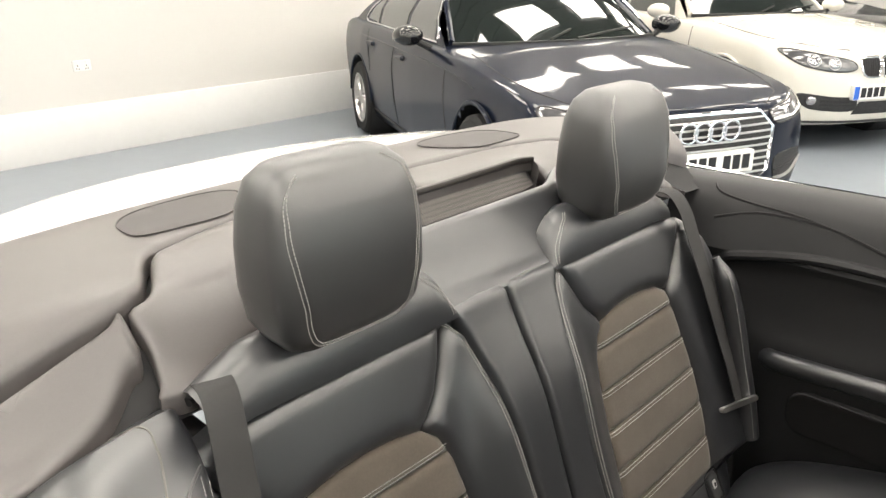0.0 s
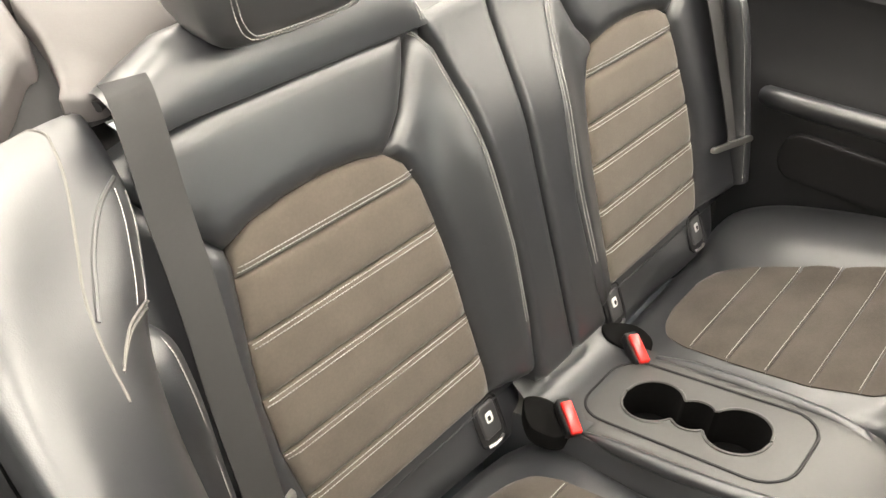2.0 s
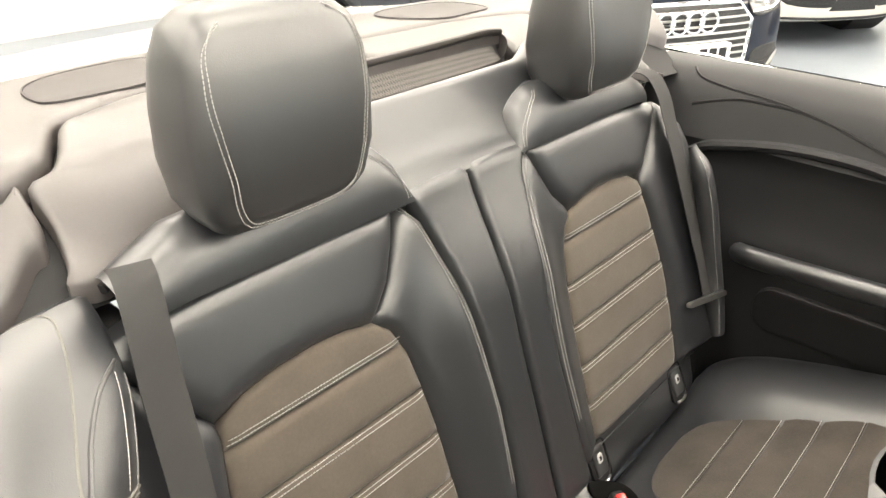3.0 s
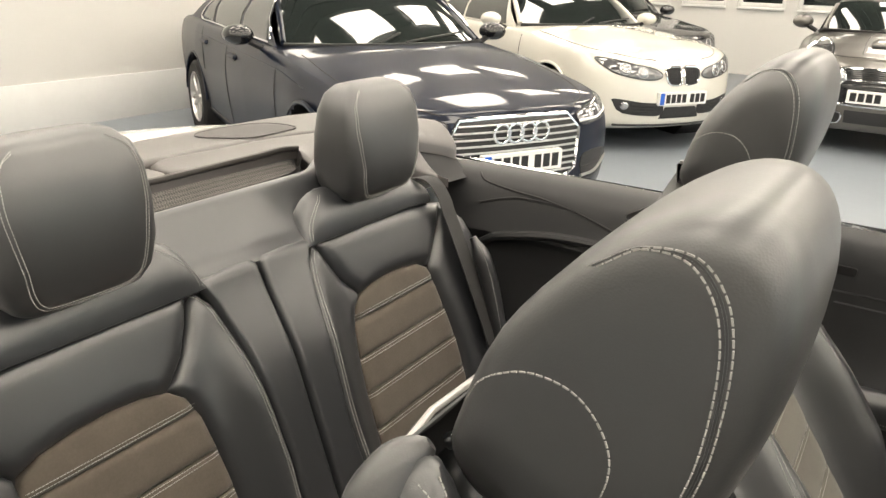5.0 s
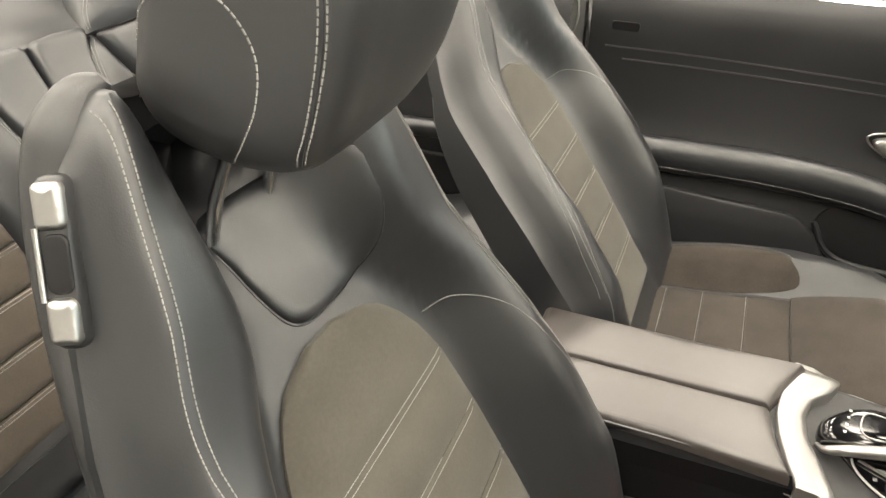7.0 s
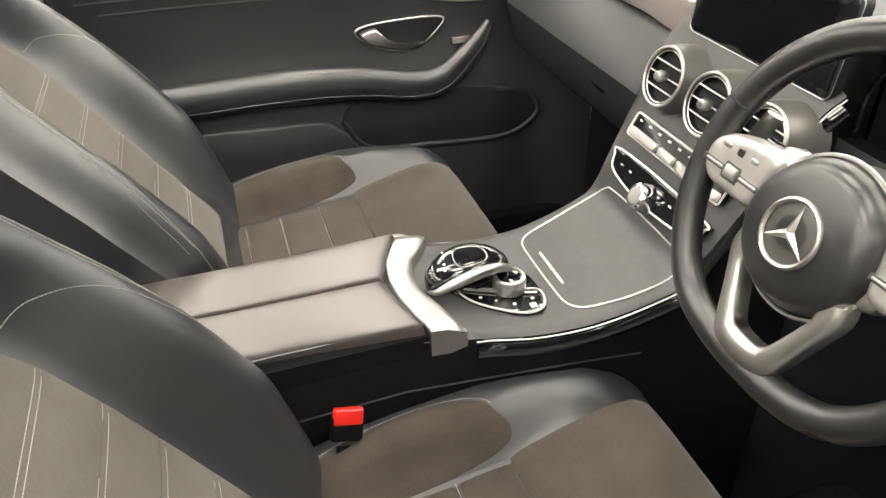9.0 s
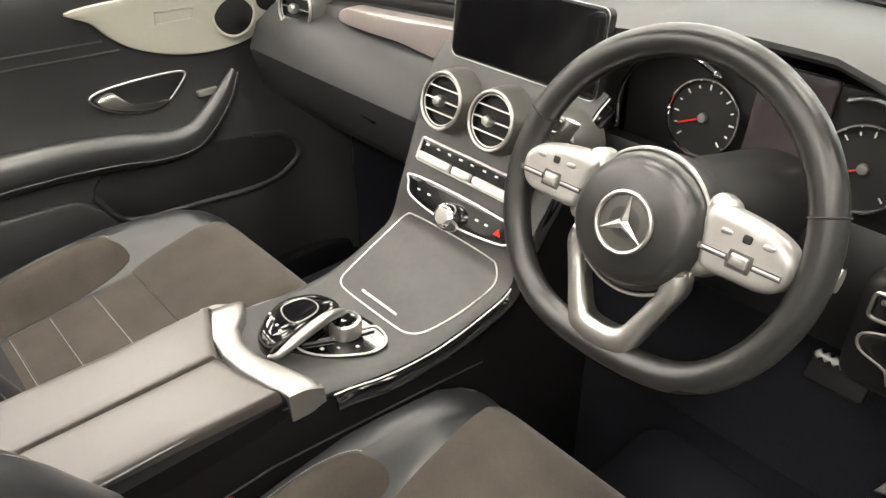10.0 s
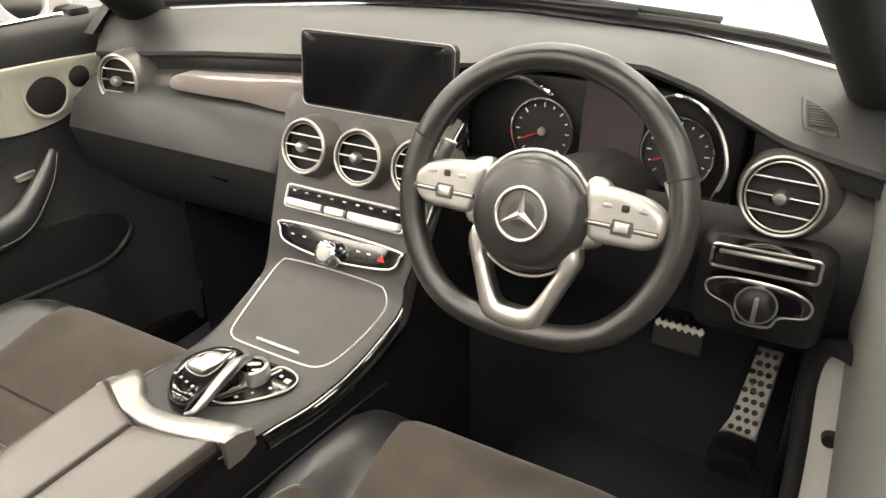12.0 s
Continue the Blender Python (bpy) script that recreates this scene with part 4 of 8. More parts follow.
part("centre_slope", grid([slope_row(x) for x in np.linspace(-0.30, 0.30, 41)]), LEATHER, cover, "smooth leather slope between the headrests")
tro = thing("draught_stop", "dark open trough with a fine mesh floor in the roof cover", "draught stop")
TR = [(0.262, -1.606, 1.116), (0.245, -1.580, 1.112), (0.222, -1.562, 1.104), (0.195, -1.550, 1.096), (0.15, -1.546, 1.093), (0.0, -1.545, 1.092)]
BK = [(0.262, -1.606, 1.116), (0.225, -1.612, 1.119), (0.15, -1.610, 1.119), (0.0, -1.608, 1.119)]
front_line = spline(TR + [(-x, y, z) for x, y, z in TR[:-1][::-1]], 6)
back_line = spline(BK + [(-x, y, z) for x, y, z in BK[:-1][::-1]], 9)
A, B = resample(front_line, 60), resample(back_line, 60)
part("mesh_floor", grid([[(a.x * 0.98, a.y - 0.004, a.z - 0.030), (b.x * 0.98, b.y + 0.006, b.z - 0.018)] for a, b in zip(A, B)]), GRILLE, tro)
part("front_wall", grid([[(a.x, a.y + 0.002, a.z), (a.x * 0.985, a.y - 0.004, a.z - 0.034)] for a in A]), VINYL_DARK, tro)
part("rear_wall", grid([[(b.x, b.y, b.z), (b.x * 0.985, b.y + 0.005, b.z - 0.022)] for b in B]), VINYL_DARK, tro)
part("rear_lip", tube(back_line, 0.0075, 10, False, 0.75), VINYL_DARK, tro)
part("lip_skirt", grid([[(b.x, b.y, b.z + 0.005), (b.x, b.y - 0.012, b.z + 0.001), (b.x, b.y - 0.020, b.z - 0.010)] for b in B]), VINYL, tro)
floor_tree = tree_of(grid([[(a.x * 0.98, a.y - 0.004, a.z - 0.030), (b.x * 0.98, b.y + 0.006, b.z - 0.018)] for a, b in zip(A, B)]))
wires = []
for k in range(100):
    x = -0.25 + 0.5 * k / 99
    for lean in (0.018, -0.018):
        p = drop_on(floor_tree, [(x + lean * t, -1.55 - 0.052 * t, 1.3) for t in np.linspace(0, 1, 7)], (0, 0, -1), 0.0008, 0.1)
        if len(p) > 3:
            wires.append(tube(p, 0.0008, 4))
tagged(part("wire_mesh", join(*wires), GRILLE_WIRE, tro), kind="stuff")

body = thing("white_convertible", "white two-door convertible with its roof down", "car")
# boot lid and rear wings
P = []
for x in np.linspace(-0.86, 0.86, 41):
    a = abs(x) / 0.86
    yb = float(np.interp(abs(x), [0.0, 0.2, 0.35, 0.49, 0.605, 0.70, 0.75, 0.86], [-1.916, -1.912, -1.903, -1.885, -1.86, -1.80, -1.70, -1.56]))
    ye = -2.46 + 0.30 * a ** 2.4
    row = []
    for t in np.linspace(0, 1, 12):
        y = yb + (min(ye, yb - 0.05) - yb) * t
        row.append((x, y, 1.094 - 0.085 * t ** 2.0 - 0.105 * a ** 3 * (0.5 + 0.5 * t)))
    row.append((x, row[-1][1] - 0.02, row[-1][2] - 0.05))
    row.append((x, row[-1][1] - 0.02, row[-1][2] - 0.5))
    P.append(row)
part("boot_lid", grid(P), WHITE_PAINT, body)


# ---------------------------------------------------------------- front seats
FB = frame3((0, -0.454, 0.516), (1, 0, 0), (0, -0.52, 0.854), (0, 0.854, 0.52))
FN = Vector((0, 0.854, 0.52))


SEAT_W = curve1([-0.08, 0.0, 0.12, 0.26, 0.38, 0.48, 0.56, 0.62, 0.67, 0.71, 0.735, 0.75], [0.22, 0.25, 0.272, 0.276, 0.266, 0.248, 0.224, 0.200, 0.182, 0.166, 0.154, 0.144])
SEAT_H = curve1([-0.08, 0.05, 0.15, 0.28, 0.40, 0.50, 0.58, 0.66, 0.75], [0.02, 0.06, 0.085, 0.085, 0.074, 0.062, 0.054, 0.044, 0.034])


def bend(v):
    """The upper back leans forwards."""
    return 0.095 * (max(0.0, v - 0.50) / 0.25) ** 1.3


def back_x(x, v):
    """Height of the backrest's front over its plane at x across and v up."""
    W, h = SEAT_W(v), SEAT_H(v)
    x, s = abs(x), abs(x) / W
    wi = 0.132 - 0.080 * smooth01((v - 0.40) / 0.19)
    up = h * smooth01((x - wi) / 0.075)
    fall = 0.060 * smooth01((s - 0.78) / 0.22) ** 2
    scoop = (0.008 * smooth01((v - 0.47) / 0.05) + 0.10 * max(0.0, v - 0.52)) * (1 - smooth01((x - 0.07) / 0.06))
    return -0.012 + (up - fall) * (1 - 0.5 * smooth01((v - 0.6) / 0.15)) - scoop + bend(v) * smooth01((x - 0.02) / 0.10)


def front_seat(m, mirrored, label, recline=0.0):
    S = m @ (MIRROR if mirrored else Matrix.Identity(4))
    seat = thing("front_seat", label, "car seat", group="front seats")
    S0 = S
    S = S @ Matrix.Translation((0, -0.48, 0.5 + 0.005 * recline)) @ Matrix.Rotation(radians(recline), 4, "X") @ Matrix.Translation((0, 0.48, -0.5))
    ss = list(np.linspace(-1, 1, 61))
    rings = []
    for t in list(np.linspace(0, 0.94, 34)) + [0.96, 0.975, 0.99, 1.0]:
        ring, behind = [], []
        end = max(0.0, (t - 0.94) / 0.06)
        cut = math.sqrt(max(0.0, 1 - end * end))
        for q in ss:
            tall = 0.795 + 0.035 * smooth01(((abs(q) if not mirrored else q) - 0.34) / 0.36) - 0.055 * math.exp(-((q - 0.08) / 0.20) ** 2) - 0.03 * smooth01((abs(q) - 0.85) / 0.15)
            v = -0.08 + tall * t
            x = q * SEAT_W(v)
            n = back_x(x, v) - 0.025 * (1 - cut)
            ring.append(FB @ Vector((x, v, n)))
            nb = -0.105 + 0.05 * abs(q) ** 3 + 0.035 * (1 - cut) + bend(v) + 0.035 * smooth01((v - 0.4) / 0.25)
            behind.append(FB @ Vector((x * 0.985, v, min(nb, n - 0.02 * cut - 0.003))))
        rings.append(ring + behind[::-1])
    shell = loft(rings)
    part("backrest", xf(shell, S), LEATHER, seat)
    # stripes of the centre panel
    wl = curve1([0.0, 0.10, 0.2, 0.3, 0.38, 0.42, 0.45, 0.472, 0.488, 0.497], [0.122, 0.130, 0.136, 0.139, 0.135, 0.123, 0.106, 0.086, 0.060, 0.02])
    cuts = [0.0, 0.085, 0.16, 0.236, 0.308, 0.382, 0.497]
    lm = FB @ Matrix.Translation((0, 0, -0.009))
    strips = [xf(xf(band(a, b, lambda v: -wl(v), wl, 0.010), lm), S) for a, b in zip(cuts, cuts[1:])]
    for g in strips:
        part("stripe_panel", g, SUEDE_GREY, seat, "grey-brown microfibre stripe panel")
    shield = [(0.034, 0.632), (0.028, 0.590), (0.022, 0.548), (0.012, 0.520), (-0.012, 0.508), (-0.062, 0.507), (-0.094, 0.514), (-0.107, 0.534), (-0.106, 0.585), (-0.096, 0.628), (-0.03, 0.638)]
    sp = quilt([(p.x, p.y) for p in spline([(a, b, 0) for a, b in shield], 4, True)], 0.007, 0.012, FB, lambda x, v: back_x(x, v) + 0.0015, 0.02, 0.014)
    part("shield_panel", xf(sp, S), LEATHER, seat, "smooth leather shield panel under the headrest")
    part("shield_seam", xf(tube([FB @ Vector((-0.036 + (p.x + 0.036) * 1.03, p.y - 0.002, back_x(p.x, p.y) + 0.0005)) for p in spline([(a, b, 0) for a, b in shield[:-1]], 4)], 0.0011, 6), S), LEATHER, seat)
    skin = tree_of(xf(shell, S), *strips)
    d3 = S.to_3x3() @ FN
    def sew(name, line, into=seat):
        part(name, stitch(drop_on(skin, [S @ (FB @ Vector((x, v, 0.16))) for x, v in line], -d3, 0.0005, 0.1), 0.0042, 0.0032, 0.0005), THREAD, into)
    for v in cuts[1:-1]:
        for e in (-0.005, 0.0005):
            sew("stripe_seam", [(x, v + e) for x in np.linspace(-wl(v) + 0.004, wl(v) - 0.004, 36)])
    for q in (1, -1):
        arc = spline([(0.138 * q, 0.425), (0.165 * q, 0.42), (0.195 * q, 0.375), (0.222 * q, 0.28), (0.238 * q, 0.17), (0.236 * q, 0.06)], 8)
        sew("bolster_seam", [(p.x, p.y) for p in arc])
        arc = spline([(0.128 * q, 0.738), (0.141 * q, 0.691), (0.153 * q, 0.65), (0.167 * q, 0.604), (0.189 * q, 0.536), (0.205 * q, 0.42), (0.232 * q, 0.28), (0.240 * q, 0.15)], 8)
        for e in (0, 0.007):
            sew("edge_seam", [(p.x + e * q, p.y) for p in arc])

    # headrest, wide and tilted forwards
    prof = [(-0.790, 1.172), (-0.785, 1.202), (-0.762, 1.262), (-0.715, 1.320), (-0.676, 1.349), (-0.644, 1.356), (-0.620, 1.345), (-0.607, 1.315), (-0.607, 1.272), (-0.619, 1.22), (-0.640, 1.166), (-0.668, 1.137),
            (-0.72, 1.132), (-0.770, 1.146)]
    pc = spline([(0, y, z) for y, z in prof], 4, True)
    cy, cz = -0.690, 1.25
    rings = []
    for x, k in ((-0.108, 0.36), (-0.106, 0.56), (-0.100, 0.72), (-0.090, 0.83), (-0.075, 0.91), (-0.055, 0.96), (-0.03, 0.985), (0, 0.998), (0.03, 1.0), (0.06, 0.998), (0.084, 0.985), (0.097, 0.945), (0.105, 0.86), (0.1085, 0.70), (0.109, 0.45)):
        rings.append([(x - 0.013, cy + (p.y - cy) * k, cz + (p.z - cz) * k) for p in pc])
    hr = xf(loft(rings), S)
    head = part("headrest", hr, LEATHER_SOFT, seat, "large padded black leather headrest")
    hskin = tree_of(hr)
    for q in (1, -1):
        for name, line, rows in (("headrest_seam", [(-0.707, 1.318), (-0.684, 1.333), (-0.660, 1.334), (-0.645, 1.320), (-0.638, 1.297), (-0.637, 1.265), (-0.641, 1.225), (-0.654, 1.178), (-0.668, 1.146)], (0, 0.0055)),
                                 ("side_seam", [(-0.776, 1.214), (-0.761, 1.237), (-0.735, 1.252), (-0.708, 1.251), (-0.690, 1.237), (-0.681, 1.214), (-0.687, 1.184), (-0.703, 1.156), (-0.716, 1.140)], (0,))):
            for e in rows:
                pts = [S @ Vector((0.3 * q, p.y + e, p.z + 0.4 * e)) for p in spline([(0, a, b) for a, b in line], 8)]
                w = S.to_3x3() @ Vector((-q, 0, 0))
                if e:
                    part("seam_groove", tube(drop_on(hskin, [p - Vector((0, e / 2, 0.2 * e)) for p in pts], w, -0.0003, 0.1), 0.0010, 5), LEATHER, head)
                part(name, stitch(drop_on(hskin, pts, w, 0.0004, 0.1), 0.0052, 0.0038, 0.00065), THREAD, head)
    for x in (-0.05, 0.03):
        part("headrest_post", xf(tube([(x, -0.745, 1.16), (x, -0.785, 1.07), (x, -0.805, 1.0)], 0.0060, 10), S), CHROME, seat, "chrome headrest post")
    # belt feeder arm and outer trim with the folding lever
    bar = [(0.06 if mirrored else -0.015, -0.822, 1.168), (0.075 if mirrored else 0.045, -0.826, 1.166), (0.100, -0.818, 1.162)]
    guide = part("belt_guide", xf(grid([[(x, y + 0.004, z - 0.002), (x, y, z), (x, y - 0.006, z - 0.004), (x, y - 0.004, z - 0.034), (x, y + 0.006, z - 0.034), (x, y + 0.004, z - 0.002)] for x, y, z in spline(bar, 8)]), S), PLASTIC, seat, "flat black belt guide arm")
    part("guide_edge", xf(tube(bar, 0.003, 8), S), SATIN, guide, "satin upper edge")
    part("guide_clip", xf(rbox(0.010, 0.02, 0.012, 0.004, 2, pose(0.064, -0.792, 1.168, 25, 0, 20)), S), CHROME, seat)
    tr = spline([(0.112, -0.782, 1.196), (0.126, -0.795, 1.180), (0.146, -0.800, 1.14), (0.170, -0.788, 1.07), (0.205, -0.748, 0.97), (0.243, -0.688, 0.84), (0.263, -0.62, 0.70)], 6)
    part("side_trim", xf(tube(tr, [0.004 + 0.015 * min(1, i / 9) ** 0.7 for i in range(len(tr))], 16, flat=1.25), S), LEATHER_SOFT, seat)
    lup = Vector((-0.035, -0.022, 0.092)).normalized()
    lout = Vector((0.80, 0.30, 0.52))
    lout = (lout - lup * lout.dot(lup)).normalized()
    lm = S @ frame3((0.181, -0.775, 1.106), lup.cross(lout), lup, lout)
    lever = part("folding_lever", pillow(rrect(0.021, 0.106, 0.008), 0.008, 0.006, 0.0, 0.02, lm), LEATHER_SOFT, seat, "seat folding lever with satin ends")
    for q in (1, -1):
        part("lever_end", quilt(rrect(0.0195, 0.029, 0.005, 5, 0.0, 0.0345 * q), 0.006, 0.005, lm @ Matrix.Translation((0, 0, 0.0070)), None, 0.006, 0.006), SATIN, lever, "satin silver lever end")
    part("lever_recess", pillow(rrect(0.016, 0.036, 0.006), 0.0015, 0.002, 0, 0.003, lm @ Matrix.Translation((0.001, 0, 0.0085))), PLASTIC, lever, "dark finger recess")
    part("lever_edge", tube([lm @ Vector((-0.0092, y, 0.0105)) for y in (-0.022, -0.01, 0.0, 0.01, 0.022)], 0.0018, 8), SATIN, lever)
    # cushion
    S = S0
    rings = []
    Wc = curve1([-0.56, -0.4, -0.2, -0.05, 0.02, 0.05], [0.25, 0.268, 0.268, 0.258, 0.245, 0.215])
    Hc = curve1([-0.56, -0.42, -0.30, -0.18, -0.06, 0.02, 0.05], [0.045, 0.06, 0.07, 0.065, 0.035, 0.01, 0.0])
    Zc = curve1([-0.56, -0.45, -0.3, -0.18, -0.05, 0.0, 0.03, 0.05], [0.465, 0.475, 0.49, 0.506, 0.528, 0.524, 0.506, 0.455])
    xs = np.linspace(-1, 1, 33)
    for y in [-0.56, -0.5, -0.44, -0.38, -0.32, -0.26, -0.2, -0.15, -0.10, -0.05, -0.01, 0.015, 0.03, 0.042, 0.05]:
        ring = []
        for s in xs:
            x = s * Wc(y)
            z = Zc(y) + Hc(y) * smooth01((abs(x) - 0.145) / 0.06) - 0.10 * smooth01((abs(s) - 0.84) / 0.16) ** 2
            ring.append((x, y, z))
        ring += [(Wc(y) * 0.97, y, 0.32), (0, y, 0.30), (-Wc(y) * 0.97, y, 0.32)]
        rings.append(ring)
    cs = xf(loft(rings), S)
    part("cushion", cs, LEATHER, seat)
    base_z = lambda x, y: Zc(y) + Hc(y) * smooth01((abs(x) - 0.145) / 0.06)
    cw = curve1([-0.54, -0.4, -0.2, -0.18, 0.0, 0.05], [0.13, 0.145, 0.15, 0.168, 0.186, 0.184])
    ccuts = [-0.52, -0.415, -0.345, -0.265, -0.19]
    pads = []
    for a, b in zip(ccuts, ccuts[1:]):
        g = band(a, b, lambda v: -cw(v), cw, 0.007)
        g = ([(x, y, z + Zc(y)) for x, y, z in g[0]], g[1])
        pads.append(xf(g, S))
        part("stripe_panel", pads[-1], SUEDE_WORN, seat, "grey-brown microfibre stripe panel")
    g = band(-0.19, 0.048, lambda v: -cw(v), cw, 0.022, nv=18)
    g = ([(x, y, z + Zc(y)) for x, y, z in g[0]], g[1])
    part("thigh_pad", xf(g, S), SUEDE_WORN, seat, "grey-brown microfibre front pad")
    for q in (1, -1):
        lens = [(0.150, -0.50), (0.19, -0.47), (0.214, -0.40), (0.222, -0.30), (0.214, -0.235), (0.196, -0.20), (0.165, -0.185), (0.150, -0.30)]
        lens = [(p.x * q, p.y) for p in spline(lens, 5, True)]
        gg = pillow(lens, 0.002, 0.003, 0.0, 0.003)
        ck = tree_of(cs)
        part("patch_seam", stitch(drop_on(ck, [S @ Vector((x * 1.012, y, 0.8)) for x, y in lens[:26]], (0, 0, -1), 0.0025, 0.25)), THREAD, seat)
        part("bolster_patch", drape(xf(xf(gg, Matrix.Translation((0, 0, 0.6))), S), ck, (0, 0, -1), S @ Vector((0, 0, 0.6))), SUEDE_WORN, seat, "grey-brown microfibre bolster patch")
    ck = tree_of(cs, *pads)
    def sew_low(line):
        part("cushion_seam", stitch(drop_on(ck, [S @ Vector((x, y, 0.8)) for x, y in line], (0, 0, -1), 0.0006, 0.2)), THREAD, seat)
    for y in ccuts[1:-1]:
        sew_low([(x, y - 0.003) for x in np.linspace(-cw(y) + 0.005, cw(y) - 0.005, 36)])
    for q in (1, -1):
        sew_low([(p.x, p.y) for p in spline([(0.245 * q, -0.50), (0.255 * q, -0.36), (0.252 * q, -0.2), (0.238 * q, -0.06), (0.21 * q, 0.01)], 8)])
    part("seat_base", xf(box(-0.23, 0.23, -0.52, -0.02, 0.12, 0.33, 0.02), S), PLASTIC, seat)
    return seat


front_seat(Matrix.Translation((0.37, 0, 0)), False, "black leather driver's seat with grey-brown quilted centre")
front_seat(Matrix.Translation((-0.37, -0.045, 0.005)), True, "black leather passenger seat with grey-brown quilted centre", 3.2)
buckle(0.150, -0.385, 0.584, -20, 90, 0.038, 14)


# ---------------------------------------------------------------- centre console
GREY_WOOD = material("grey_open_pore_wood", (0.060, 0.059, 0.060), 0.40, noise_scale=90, noise_amount=0.15, stain=0.32, stain_scale=11, bump_scale=300, bump=0.15)
con = thing("centre_console", "grey centre console with leather armrest, satin clasp and black sides", "console")
for o in ([(0.0025, -0.62), (0.098, -0.62), (0.104, -0.40), (0.110, -0.268), (0.06, -0.283), (0.0025, -0.294)],
          [(-0.0025, -0.62), (-0.098, -0.62), (-0.104, -0.40), (-0.104, -0.250), (-0.05, -0.276), (-0.0025, -0.294)]):
    part("armrest_half", pillow(o, 0.014, 0.014, 0.003, 0.008, Matrix.Translation((0, 0, 0.662))), ARM_SKIN, con, "padded black leather armrest lid")
ln = [(0.094, y, 0.6755) for y in np.linspace(-0.60, -0.29, 30)]
part("armrest_seam", tube([(x + 0.008, y, z - 0.0085) for x, y, z in ln], 0.0022, 6), LEATHER, con)
TOPP = [(-0.27, 0.648), (-0.20, 0.638), (-0.12, 0.625), (-0.05, 0.624), (0.0, 0.632), (0.05, 0.646), (0.09, 0.662), (0.108, 0.685), (0.122, 0.717), (0.147, 0.765), (0.172, 0.812), (0.196, 0.857), (0.222, 0.905), (0.25, 0.93)]
cw2 = curve1([-0.3, -0.2, -0.05, 0.05, 0.12, 0.2, 0.25], [0.112, 0.118, 0.128, 0.136, 0.142, 0.162, 0.168])
pc = spline([(0, y, z) for y, z in TOPP], 5)
part("top", grid([[(s * cw2(p.y), p.y, p.z - 0.005 * smooth01((abs(s) - 0.94) / 0.06)) for s in np.linspace(-1, 1, 29)] for p in pc]), GREY_WOOD, con, "satin grey open-pore wood facing")
edge_path = spline([(0, -0.64, 0.63), (0, -0.45, 0.63), (0, -0.3, 0.632)] + [(0, y, z - 0.004) for y, z in TOPP[1:]], 4)
for s in (1, -1):
    part("side", grid([[(s * cw2(p.y), p.y, p.z - 0.004), (s * (cw2(p.y) + 0.004), p.y, p.z - 0.02), (s * (cw2(p.y) + 0.012), p.y, min(p.z - 0.07, 0.56)), (s * (cw2(p.y) + 0.012), p.y, 0.17)] for p in edge_path]), SHADED_SIDE_BLACK, con)
    part("gloss_edge", tube([(s * (cw2(p.y) + 0.003), p.y, p.z - 0.018) for p in edge_path if p.y > -0.21 and (s > 0 or p.y < 0.09)], 0.007, 8, False, 1.5), GLOSS, con, "piano-black edge strip")
    part("edge_line", tube([(s * (cw2(p.y) + 0.002), p.y, p.z - 0.0045) for p in edge_path if p.y > -0.21 and (s > 0 or p.y < 0.09)], 0.0012, 6), BRIGHT, con)
    part("side_seam", tube([(s * (cw2(p.y) + 0.012), p.y, 0.575 - 0.04 * abs(p.y + 0.3)) for p in edge_path if p.y < 0.05], 0.0015, 5), LEATHER, con)
# end of the armrest box and the satin clasp
part("armrest_box", box(-0.1, 0.1, -0.635, -0.26, 0.30, 0.655, 0.012), LEATHER, con)
yb_of = curve1([-0.108, -0.076, -0.047, -0.006, 0.033, 0.084, 0.121], [-0.248, -0.266, -0.279, -0.285, -0.282, -0.271, -0.258])
yf_of = curve1([-0.108, -0.074, -0.052, -0.019, 0.022, 0.066, 0.111, 0.121], [-0.200, -0.217, -0.237, -0.247, -0.245, -0.229, -0.216, -0.214])
cl = []
for x in np.linspace(-0.112, 0.117, 31):
    yb, yf = yb_of(x), yf_of(x)
    e = 0.006 * smooth01((abs(x - 0.0025) - 0.10) / 0.0145)
    cl.append([(x, yb, 0.648), (x, yb, 0.6635 - e), (x, yb + 0.0015, 0.6650 - e), (x, yb + 0.4 * (yf - yb), 0.6645 - e), (x, yb + 0.75 * (yf - yb), 0.6620 - e), (x, yf - 0.004, 0.6590 - e), (x, yf - 0.001, 0.6560 - e), (x, yf, 0.632)])
part("clasp", grid(cl), CLASP_METAL, con, "satin metal clasp across the console")
for s in (1, -1):
    part("clasp_side", loft([[(s * xx, -0.2615, 0.664), (s * xx, -0.238, 0.661), (s * xx, -0.2125, 0.649), (s * xx, -0.2115, 0.618), (s * xx, -0.2615, 0.622)] for xx in (0.110, 0.1165, 0.1185)]), CLASP_METAL, con)
    part("lid_side", grid([[(s * 0.1005, y, 0.662), (s * 0.112, y, 0.652), (s * 0.1135, y, 0.62), (s * 0.113, y, 0.60)] for y in np.linspace(-0.62, -0.262, 10)]), SHADED_SIDE_BLACK, con)
cskin = tree_of(grid([[(s * cw2(p.y), p.y, p.z) for s in np.linspace(-1, 1, 9)] for p in pc]))


def on_console(pts, lift=0.002):
    return drop_on(cskin, [(x, y, 1.2) for x, y in pts], (0, 0, -1), lift, 0.1)


